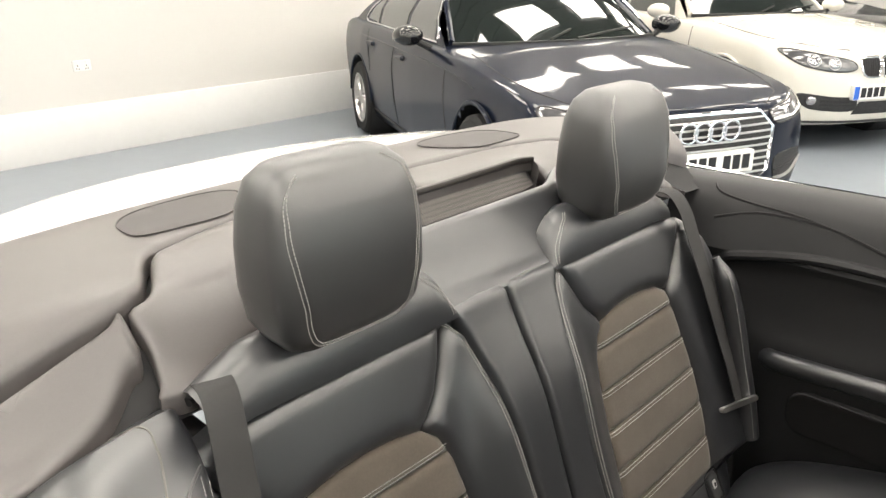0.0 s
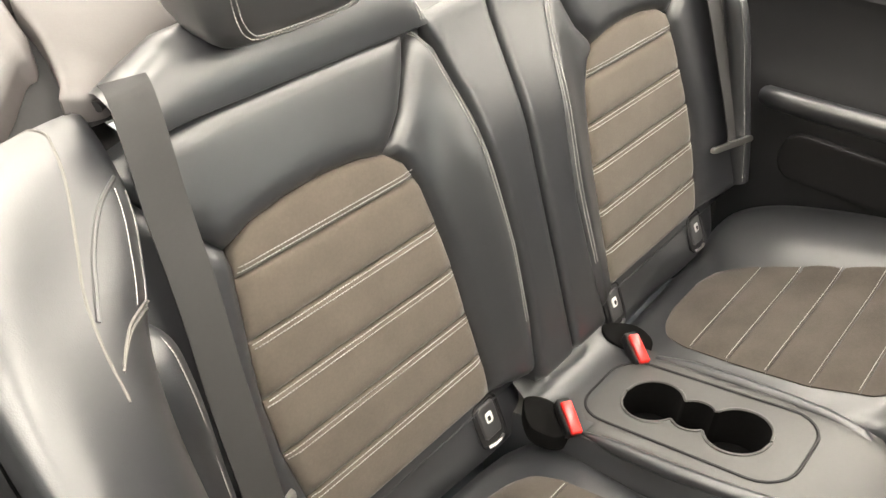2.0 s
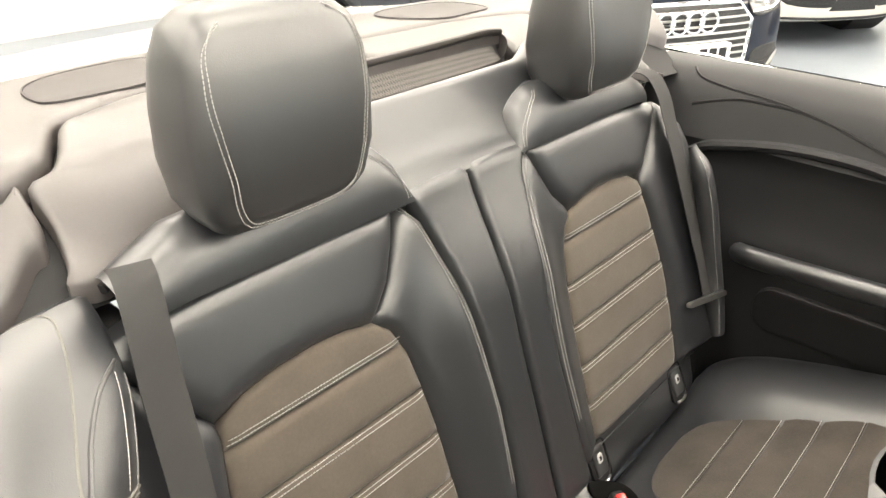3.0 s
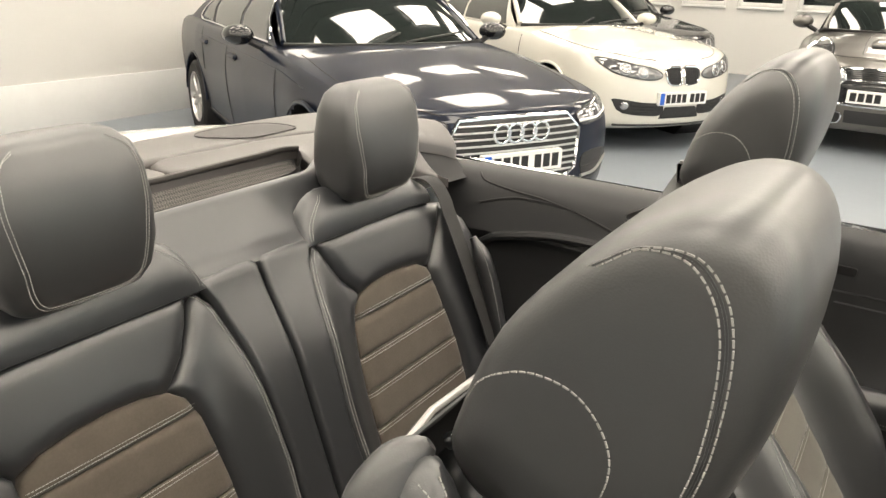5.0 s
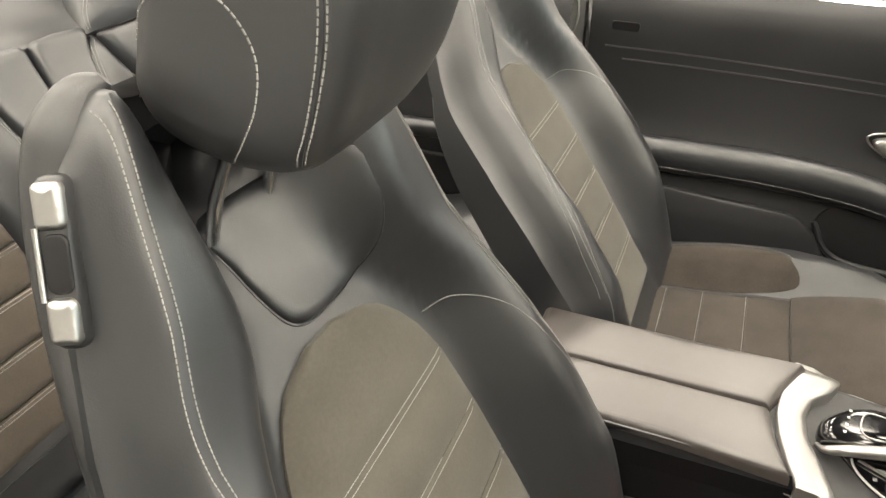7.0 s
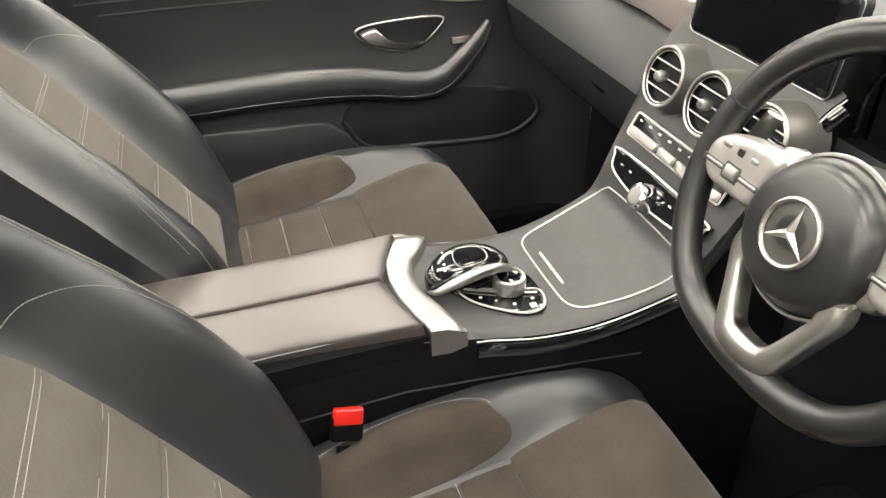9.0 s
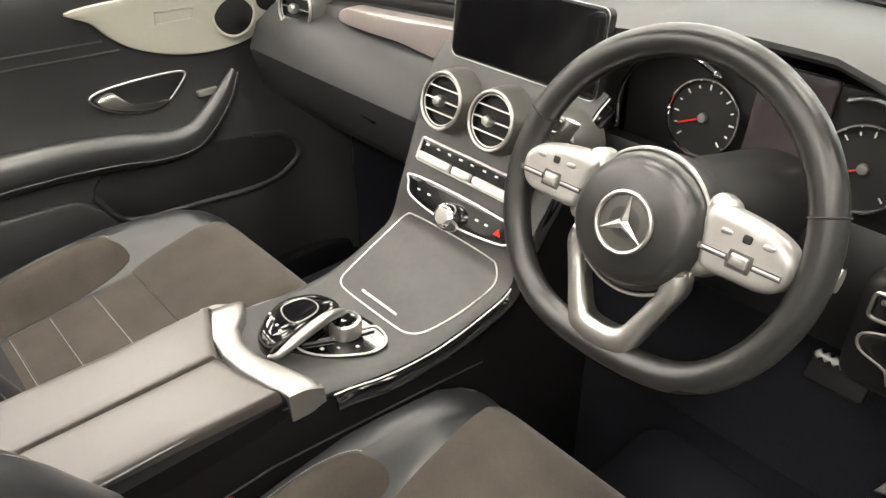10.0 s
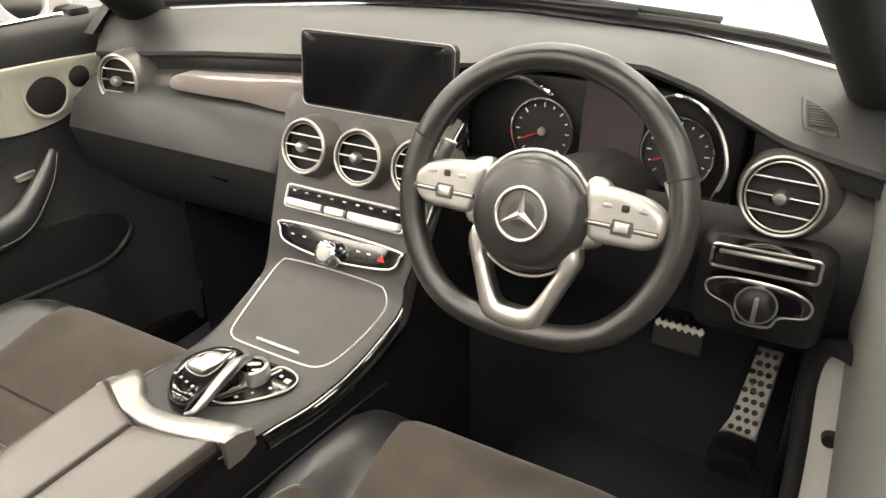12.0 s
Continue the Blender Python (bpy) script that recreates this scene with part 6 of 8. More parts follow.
# screen
scr = thing("display_screen", "freestanding black display screen, switched off", "screen")
sm = axes((0.013, 0.243, 0.978), (1, 0, 0), (0, 0.12, 0.993))
part("screen_case", pillow(rrect(0.292, 0.124, 0.012, 5), 0.004, 0.004, 0, 0.012, sm), PLASTIC, scr)
part("screen_glass", pillow(rrect(0.285, 0.117, 0.009, 5), 0.0045, 0.002, 0, 0.003, sm @ Matrix.Translation((0, 0, 0.001))), SCREEN, scr, "unlit black glass")
part("screen_edge", tube([sm @ Vector((x, y, 0.003)) for x, y in rrect(0.292, 0.124, 0.012, 6)], 0.0008, 5, True), STEEL, scr)
part("screen_foot", box(-0.05, 0.07, 0.255, 0.30, 0.90, 0.96, 0.01), PLASTIC, scr)
# slot and light switch beside the wheel
ls = thing("light_switch", "rotary light switch below a silver-edged slot", "switch panel")
lm = axes((0.633, 0.190, 0.772), (1, 0.05, 0), (0, 0.12, 0.99))
part("slot", pillow(rrect(0.128, 0.030, 0.006, 4), 0.008, 0.005, 0, 0.03, lm @ Matrix.Translation((0.0, 0.055, 0))), GLOSS, ls)
part("slot_trim", tube([lm @ Vector((x, y + 0.055, 0.008)) for x, y in rrect(0.128, 0.030, 0.006, 4)], 0.0022, 6, True), SATIN, ls)
part("slot_bar", rbox(0.112, 0.006, 0.004, 0.002, 2, lm @ Matrix.Translation((0, 0.062, 0.010))), SATIN, ls)
lo = [(-0.062, 0.018), (-0.03, 0.027), (0.03, 0.025), (0.062, 0.012), (0.060, -0.008), (0.03, -0.015), (0.018, -0.032), (-0.018, -0.032), (-0.03, -0.013), (-0.060, 0.0)]
lo = [(p.x, p.y) for p in spline(lo, 4, True)]
part("switch_plate", pillow(lo, 0.006, 0.004, 0, 0.03, lm), GLOSS, ls)
part("switch_trim", tube([lm @ Vector((x, y, 0.005)) for x, y in lo], 0.0017, 6, True), SATIN, ls)
part("rotary_knob", lathe([(0.0, 0.020), (0.015, 0.019), (0.021, 0.014), (0.024, 0.006)], 36, lm @ Matrix.Translation((0, -0.004, 0))), PLASTIC, ls, "black rotary knob")
part("knob_grip", rbox(0.006, 0.034, 0.010, 0.002, 2, lm @ Matrix.Translation((0, -0.004, 0.022))), SATIN, ls)
part("knob_ring", torus(0.025, 0.0016, 40, 6, lm @ Matrix.Translation((0, -0.004, 0.006))), SATIN, ls)
part("panel_back", box(0.545, 0.715, 0.216, 0.30, 0.69, 0.838, 0.024, 4), PLASTIC, ls)
# side demister
dm = thing("side_demister", "slotted side window vent in the dashboard top", "air vent")
top_tree = tree_of(grid(P))


def on_top(g, lift=0.001):
    out = []
    for x, y, z in g[0]:
        hit, _, _, _ = top_tree.ray_cast(Vector((x, y, 2)), Vector((0, 0, -1)), 3)
        out.append((x, y, (hit.z if hit else 0.98) + z + lift))
    return out, g[1]


slot = [(0.622, 0.378), (0.640, 0.367), (0.658, 0.349), (0.674, 0.318), (0.679, 0.300), (0.658, 0.300), (0.637, 0.304), (0.629, 0.335)]
part("demister_frame", on_top(quilt(slot, 0.0025, 0.003, None, None, 0.006, 0.010)), DASH_SKIN, dm)
part("demister_recess", on_top(quilt([(0.651 + (x - 0.651) * 0.80, 0.327 + (y - 0.327) * 0.82) for x, y in slot], 0.0008, 0.001, None, None, 0.004, 0.008), 0.0030), RUBBER, dm)
for k in range(8):
    y = 0.312 + 0.006 * k
    a, b = float(np.interp(y, [0.307, 0.374], [0.642, 0.630])), float(np.interp(y, [0.306, 0.346, 0.372], [0.670, 0.652, 0.632]))
    part("slat", on_top(rbox(b - a, 0.0022, 0.0016, 0, 1, Matrix.Translation(((a + b) / 2, y, 0.0))), 0.0042), DASH_SKIN, dm)

# ---------------------------------------------------------------- pedals
ped = thing("accelerator_pedal", "perforated steel accelerator pedal with rubber studs", "pedal")
pmx = frame3((0.635, 0.617, 0.321), (1, -0.04, 0), (0.10, 0.62, 0.78), (0.0, -0.78, 0.62))
part("pedal_plate", pillow([(-0.038, -0.100), (-0.020, -0.094), (0.034, -0.096), (0.024, 0.0925), (-0.024, 0.0925), (-0.027, -0.06)], 0.006, 0.004, 0, 0.01, pmx), SHADED_PEDAL_STEEL, ped, "brushed steel pedal plate")
for i in range(9):
    for j in range(3):
        part("stud", lathe([(0.0, 0.0085), (0.0052, 0.008), (0.006, 0.0055)], 12, pmx @ Matrix.Translation((-0.016 + 0.016 * j + (0.004 if i % 2 else -0.004), -0.080 + 0.0198 * i, 0))), RUBBER, ped)
part("pedal_foot", box(0.580, 0.665, 0.515, 0.565, 0.17, 0.232, 0.012), PLASTIC, ped)
brk = thing("brake_pedal", "steel brake pedal with rubber studs", "pedal")
bmx = frame3((0.488, 0.505, 0.475), (1, 0, 0), (0, 0.5, 0.86), (0, -0.86, 0.5))
part("pedal_pad", quilt(rrect(0.098, 0.055, 0.008), 0.006, 0.004, bmx, None, 0.012, 0.012), PLASTIC, brk, "black rubber pedal pad")
part("pedal_plate", quilt([(-0.046 + 0.092 * t, 0.0255 - 0.003 * math.cos(t * 44)) for t in np.linspace(0, 1, 41)] + [(0.046 - 0.092 * t, 0.013 + 0.003 * math.cos(t * 44)) for t in np.linspace(0, 1, 41)], 0.003, 0.002, bmx @ Matrix.Translation((0, 0, 0.006)), None, 0.002, 0.01), BRIGHT, brk, "scalloped bright steel strip")
part("pedal_arm", tube([(0.488, 0.53, 0.47), (0.488, 0.62, 0.52), (0.488, 0.66, 0.62)], 0.012, 8), PLASTIC, brk)


# ---------------------------------------------------------------- floor pan, side trims, doors, windscreen of the white car
part("floor_pan", join(box(-0.86, 0.86, -1.35, 0.9, 0.13, 0.165, 0.01), box(-0.76, 0.76, 0.86, 0.90, 0.17, 0.88, 0.0), box(-0.74, 0.74, -1.56, -1.50, 0.17, 0.85, 0.0)), CARPET, body, "black carpeted floor pan")
part("bulkhead_carpet", grid([[(x, 0.55, 0.17), (x, 0.70, 0.28), (x, 0.80, 0.45), (x, 0.82, 0.60)] for x in np.linspace(-0.74, 0.74, 8)]), CARPET, body)
matc = thing("floor_mat", "black ribbed carpet mat in the driver's footwell", "floor mat")
part("mat", pillow(rrect(0.42, 0.55, 0.05), 0.012, 0.01, 0, 0.005, Matrix.Translation((0.42, 0.20, 0.178))), CARPET, matc)
for k in range(14):
    part("rib", box(0.28, 0.60, -0.02 + 0.02 * k, -0.012 + 0.02 * k, 0.190, 0.1925, 0.001, 1), RUBBER, matc)
# sills and outer skin
for s in (1, -1):
    S = Matrix.Identity(4) if s > 0 else MIRROR
    part("sill_trim", xf(box(0.735, 0.80, -0.74, 0.60, 0.14, 0.235, 0.015), S), SHADED_SIDE_BLACK, body)
    part("sill", xf(box(0.80, 0.89, -1.3, 0.6, 0.16, 0.36, 0.03), S), WHITE_PAINT, body)
    part("rear_wing", xf(grid([[(0.80, y, 0.985 - 0.02 * smooth01((-1.5 - y) / 0.8)), (0.845, y, 0.975 - 0.03 * smooth01((-1.5 - y) / 0.8)), (0.885, y, 0.93 - 0.03 * smooth01((-1.5 - y) / 0.8)), (0.90, y, 0.75), (0.90, y, 0.30)] for y in np.linspace(-2.25, -0.76, 14)]), S), WHITE_PAINT, body)
    part("belt_strip", xf(tube([(0.842, y, 0.994) for y in np.linspace(-1.62, -0.76, 10)], 0.006, 8), S), CHROME, body, "bright belt-line strip")
# bonnet and front wings, beyond the windscreen
P = []
for x in np.linspace(-0.84, 0.84, 25):
    a = abs(x) / 0.84
    y0 = GLASSY(max(-0.78, min(0.78, x))) + 0.10
    P.append([(x, y0 + (1.75 - 0.35 * a * a - y0) * t, 0.995 - 0.10 * t ** 1.8 - 0.05 * a ** 3) for t in np.linspace(0, 1, 9)] + [(x, 1.80 - 0.35 * a * a, 0.75), (x, 1.80 - 0.35 * a * a, 0.25)])
part("bonnet", grid(P), WHITE_PAINT, body)
for s in (1, -1):
    S = Matrix.Identity(4) if s > 0 else MIRROR
    part("front_wing", xf(grid([[(0.84, y, 0.945 - 0.09 * max(0, y - 0.5)), (0.89, y, 0.88 - 0.09 * max(0, y - 0.5)), (0.90, y, 0.6), (0.90, y, 0.25)] for y in np.linspace(0.36, 1.55, 8)]), S), WHITE_PAINT, body)
cowl = thing("wiper_cowl", "black plastic wiper cowl below the windscreen", "cowl")
part("cowl_panel", grid([[(x, GLASSY(x) + 0.035, 1.004), (x, GLASSY(x) + 0.06, 1.012), (x, GLASSY(x) + 0.11, 1.0)] for x in np.linspace(-0.74, 0.74, 31)]), PLASTIC, cowl)
part("cowl_seal", tube([(x, GLASSY(x) + 0.055, 1.014) for x in np.linspace(-0.74, 0.74, 40)], 0.010, 8), RUBBER, cowl)
wip = thing("wiper", "black windscreen wiper resting on the cowl", "wiper")
part("wiper_arm", tube([(0.45, GLASSY(0.45) + 0.08, 1.025), (0.1, GLASSY(0.1) + 0.06, 1.035), (-0.25, GLASSY(-0.25) + 0.05, 1.035)], 0.008, 8, False, 0.6), PLASTIC, wip)
part("wiper_blade", tube([(0.3, GLASSY(0.3) + 0.045, 1.028), (-0.1, GLASSY(-0.1) + 0.04, 1.032), (-0.4, GLASSY(-0.4) + 0.04, 1.028)], 0.006, 6), RUBBER, wip)
# windscreen
ws = thing("windscreen", "clear curved windscreen in a black frame", "windscreen")
rows = []
for t in np.linspace(0, 1, 10):
    row = []
    for s in np.linspace(-1, 1, 25):
        x = s * (0.72 - 0.12 * t)
        y = GLASSY(max(-0.7, min(0.7, s * 0.70))) + 0.05 - 0.60 * t + 0.06 * t * s * s
        z = 1.01 + 0.36 * t - 0.05 * t * t
        row.append((x, y, z))
    rows.append(row)
gl = part("glass_pane", grid(rows), GLASS, ws, "clear glass")
gl.visible_shadow = False
for s in (1, -1):
    S = Matrix.Identity(4) if s > 0 else MIRROR
    pil = spline([(0.742, 0.47, 0.93), (0.722, 0.42, 0.99), (0.682, 0.29, 1.10), (0.645, 0.10, 1.22), (0.605, -0.06, 1.315)], 6)
    part("pillar", xf(tube(pil, 0.042, 14, False, 1.2), S), PLASTIC, ws, "black windscreen pillar trim")
    part("sail_panel", xf(loft([[(0.755, 0.30, 0.965), (0.755, 0.47, 0.955), (0.735, 0.40, 1.06), (0.742, 0.33, 1.0)], [(0.785, 0.30, 0.965), (0.785, 0.47, 0.955), (0.765, 0.40, 1.06), (0.772, 0.33, 1.0)]]), S), PLASTIC, ws)
part("header", tube([(x, -0.075 - 0.02 * abs(x) + 0.03, 1.335) for x in np.linspace(-0.63, 0.63, 12)], 0.03, 10, False, 1.2, ), PLASTIC, ws)
# passenger mirror
mir = thing("door_mirror", "black and white door mirror outside the passenger window", "mirror")
part("mirror_shell", xf(lathe([(0.0, -0.06), (0.06, -0.05), (0.085, 0.0), (0.08, 0.03), (0.0, 0.032)], 28), pose(-0.98, 0.33, 1.03, 90, 0, 0) @ Matrix.Diagonal((1.25, 0.8, 1, 1))), WHITE_PAINT, mir)
part("mirror_glass", xf(disc(0.07, 0.0, 28), pose(-0.98, 0.295, 1.03, 90, 0, 0) @ Matrix.Diagonal((1.2, 0.75, 1, 1))), CHROME, mir)
part("mirror_foot", box(-0.92, -0.83, 0.31, 0.36, 0.98, 1.01, 0.008), PLASTIC, mir)


# ---------------------------------------------------------------- doors
def door_inner(S, at_x):
    """A door's inner trim: plan x by height, moulded over the length."""
    P = []
    for y in np.linspace(-0.745, 0.42, 36):
        row = []
        for z in (1.0, 0.992, 0.97, 0.93, 0.88, 0.80, 0.74, 0.70, 0.66, 0.60, 0.52, 0.44, 0.36, 0.26, 0.19):
            x = float(np.interp(z, [0.19, 0.36, 0.52, 0.64, 0.70, 0.80, 0.93, 0.975, 0.992, 1.0], [0.775, 0.76, 0.775, 0.80, 0.82, 0.825, 0.81, 0.815, 0.828, 0.845]))
            x -= 0.05 * smooth01((y - 0.26) / 0.2) * smooth01((0.9 - z) / 0.3)
            row.append((x + at_x, y, z))
        P.append(row)
    return xf(grid(P), S)


def passenger_door():
    d = thing("passenger_door", "black leather-trimmed passenger door with pale speaker panel, closed", "car door")
    skin_g = door_inner(MIRROR, 0.0)
    part("inner_trim", skin_g, DASH_SKIN, d)
    sk = tree_of(skin_g)
    way = (-1, 0, 0)

    def lay(name, outline, h, mat, edge=0.006, bulge=0.0, label="", lift=0.0, parent=None, sm=True):
        o = [(p.x, p.y) for p in spline(outline, 4, True)] if sm else outline
        g = xf(pillow(o, h, edge, bulge, 0.004), frame3((0.0, 0, 0), (0, 1, 0), (0, 0, 1), (1, 0, 0)))
        return part(name, drape(g, sk, way, (-lift, 0, 0)), mat, parent or d, label)

    def on(pts, lift=0.002):
        return drop_on(sk, [(0.0, y, z) for y, z in pts], way, lift, 0.1)

    part("outer_skin", grid([[(-0.845, y, 1.0), (-0.885, y, 0.93), (-0.905, y, 0.7), (-0.90, y, 0.3)] for y in np.linspace(-0.745, 0.42, 12)]), WHITE_PAINT, d)
    part("belt_strip", tube([(-0.844, y, 0.998) for y in np.linspace(-0.745, 0.30, 10)], 0.006, 8), CHROME, d, "bright belt-line strip")
    part("shut_edge", grid([[(-0.81, -0.745, z), (-0.85, -0.747, z), (-0.90, -0.747, z)] for z in np.linspace(0.3, 0.99, 10)]), WHITE_PAINT, d)
    part("edge_trim", rbox(0.012, 0.016, 0.17, 0.004, 2, pose(-0.812, -0.742, 0.91, 0, 3, 0)), CHROME, d, "bright upright at the door's rear edge")
    part("lock_pin", tube([(-0.828, -0.70, 0.99), (-0.828, -0.70, 1.012)], 0.005, 8), PLASTIC, d)
    lay("lock_plate", rrect(0.06, 0.02, 0.006, 3, -0.66, 0.915), 0.003, PLASTIC, 0.002, sm=False)
    # crease and armrest
    for line in ([(-0.70, 0.868), (-0.5, 0.868), (-0.3, 0.862), (-0.09, 0.855)], [(-0.66, 0.842), (-0.5, 0.842), (-0.3, 0.838), (-0.06, 0.83)]):
        part("crease", tube(on([(p.x, p.y) for p in spline(line, 8)], 0.0), 0.002, 6), LEATHER, d)
    arm = [(-0.74, 0.652, 0.024), (-0.5, 0.655, 0.027), (-0.3, 0.655, 0.028), (-0.15, 0.642, 0.027), (-0.05, 0.622, 0.025), (0.03, 0.622, 0.023), (0.09, 0.655, 0.02), (0.14, 0.70, 0.016), (0.17, 0.74, 0.008)]
    pts = spline([(-0.775 - 0.02 * max(0, (y - 0.05) / 0.12), y, z) for y, z, r in arm], 6)
    rr = [float(np.interp(i, [6 * k for k in range(len(arm))], [a[2] for a in arm])) for i in range(len(pts))]
    part("armrest", tube(pts, rr, 14, False, 1.5, up=(0, 0, 1)), LEATHER, d, "padded black leather armrest")
    part("armrest_stitching", stitch([(p.x + r * 1.2, p.y, p.z - r * 0.6) for p, r in zip(pts, rr)]), THREAD, d)
    # pocket
    po = [(-0.20, 0.555), (-0.145, 0.485), (0.0, 0.468), (0.19, 0.458), (0.27, 0.487), (0.29, 0.525), (0.26, 0.562), (0.18, 0.58), (0.0, 0.60), (-0.14, 0.605)]
    lay("pocket", po, 0.002, PLASTIC, 0.002, 0, "dark map pocket", 0.003)
    part("pocket_rim", tube(on([(p.x, p.y) for p in spline(po[:8], 6)], 0.003), 0.007, 8), LEATHER, d)
    lay("lower_panel", [(-0.74, 0.57), (-0.3, 0.565), (-0.215, 0.545), (-0.17, 0.49), (-0.20, 0.45), (-0.74, 0.45)], 0.008, DASH_SKIN, 0.01, 0.002)
    # handle
    ho = [(-0.145, 0.745), (-0.11, 0.758), (0.0, 0.762), (0.062, 0.755), (0.045, 0.728), (0.01, 0.70), (-0.03, 0.692), (-0.08, 0.70), (-0.125, 0.722)]
    lay("handle_bowl", ho, 0.003, PLASTIC, 0.003, 0, "dark recess", 0.002)
    part("handle_frame", tube(on([(p.x, p.y) for p in spline(ho, 6, True)], 0.004), 0.0026, 6, True), SATIN, d)
    lay("handle", [(-0.135, 0.742), (-0.10, 0.750), (-0.085, 0.728), (-0.04, 0.708), (0.012, 0.706), (-0.02, 0.697), (-0.07, 0.702), (-0.12, 0.722)], 0.014, SATIN, 0.006, 0.003, "satin chrome pull handle", 0.004)
    lay("window_switch", rrect(0.05, 0.014, 0.004, 3, 0.105, 0.70), 0.005, SATIN, 0.003, 0, "chrome window switch", 0.006, sm=False)
    # pale speaker panel
    sp = [(-0.150, 0.922), (-0.109, 0.896), (-0.075, 0.858), (-0.035, 0.828), (0.02, 0.804), (0.079, 0.789), (0.15, 0.783), (0.219, 0.79), (0.265, 0.808), (0.303, 0.838), (0.345, 0.905), (0.30, 0.915), (0.20, 0.922), (0.10, 0.926), (-0.05, 0.930)]
    lay("speaker_panel", sp, 0.006, PALE_TRIM, 0.005, 0, "pale grey-green speaker panel", 0.002)
    for y, z, R in ((0.197, 0.858, 0.047), (0.280, 0.876, 0.026)):
        c = on([(y, z)], 0.007)[0]
        cm = frame3(c, (0, 1, 0), (0, 0, 1), (1, 0, 0))
        part("speaker_ring", torus(R * 1.08, R * 0.09, 40, 8, cm), PALE_TRIM, d)
        part("speaker_grille", lathe([(0.0, 0.006), (R * 0.7, 0.005), (R, 0.001)], 36, cm), GRILLE, d, "black round speaker grille")
    c = [(0.02, 0.868), (0.10, 0.866), (0.105, 0.888), (0.02, 0.892)]
    part("seat_switch", tube(on(c + c[:1], 0.008), 0.0016, 6), SATIN, d)
    return d


passenger_door()
dd = thing("driver_door", "driver's door, its trim coloured pale grey for a reflection, slightly open beside the seat", "car door")
P = []
for t in np.linspace(0, 1, 16):
    row = []
    for z in np.linspace(0.985, 0.24, 14):
        k = (0.97 - z) / 0.47
        y = (0.40 - 0.20 * k) * (1 - t) - 0.72 * t
        x = 0.716 + 0.055 * k * (1 - 0.4 * t) + 0.16 * t
        row.append((x, y, z))
    P.append(row)
part("inner_trim", grid(P), LIT_DOOR_GREY, dd, "door trim with a pale reflection put into its grey")
part("outer_skin", grid([[(r[0][0] + 0.03, r[0][1], 0.985), (r[0][0] + 0.085, r[0][1], 0.90), (r[0][0] + 0.10, r[0][1], 0.6), (r[0][0] + 0.10, r[0][1], 0.3)] for r in P]), WHITE_PAINT, dd)
part("top_rail", tube([(r[0][0] + 0.015, r[0][1], 0.985) for r in P], 0.014, 8), LIT_DOOR_GREY, dd)
# right-hand aperture: post with seal and latch hardware
ap = thing("door_post", "white painted door post with black rubber seal and hinge bolts", "door post")
seal = spline([(0.735, 0.10, 0.20), (0.732, 0.22, 0.34), (0.725, 0.285, 0.48), (0.715, 0.30, 0.60), (0.722, 0.285, 0.665), (0.745, 0.25, 0.695), (0.785, 0.21, 0.70), (0.83, 0.18, 0.69)], 8)
part("seal", tube(seal, 0.014, 10), RUBBER, ap, "black rubber door seal")
part("post_skin", grid([[(p.x + 0.012, p.y, p.z), (p.x + 0.05, p.y + 0.01, p.z), (p.x + 0.09, p.y + 0.01, p.z)] for p in seal]), WHITE_PAINT, ap)
for z, y in ((0.40, 0.255), (0.52, 0.292)):
    part("hinge_bolt", lathe([(0, 0.012), (0.011, 0.012), (0.013, 0.0)], 16, pose(0.762, y - 0.004, z, 90)), PLASTIC, ap)
part("kick_panel", grid([[(0.70, y, z) for z in np.linspace(0.17, 0.95, 8)] for y in np.linspace(0.30, 0.88, 6)]), PLASTIC, ap)
part("kick_panel", grid([[(-0.70, y, z) for z in np.linspace(0.16, 0.90, 8)] for y in np.linspace(0.405, 0.88, 8)]), CARPET, body)

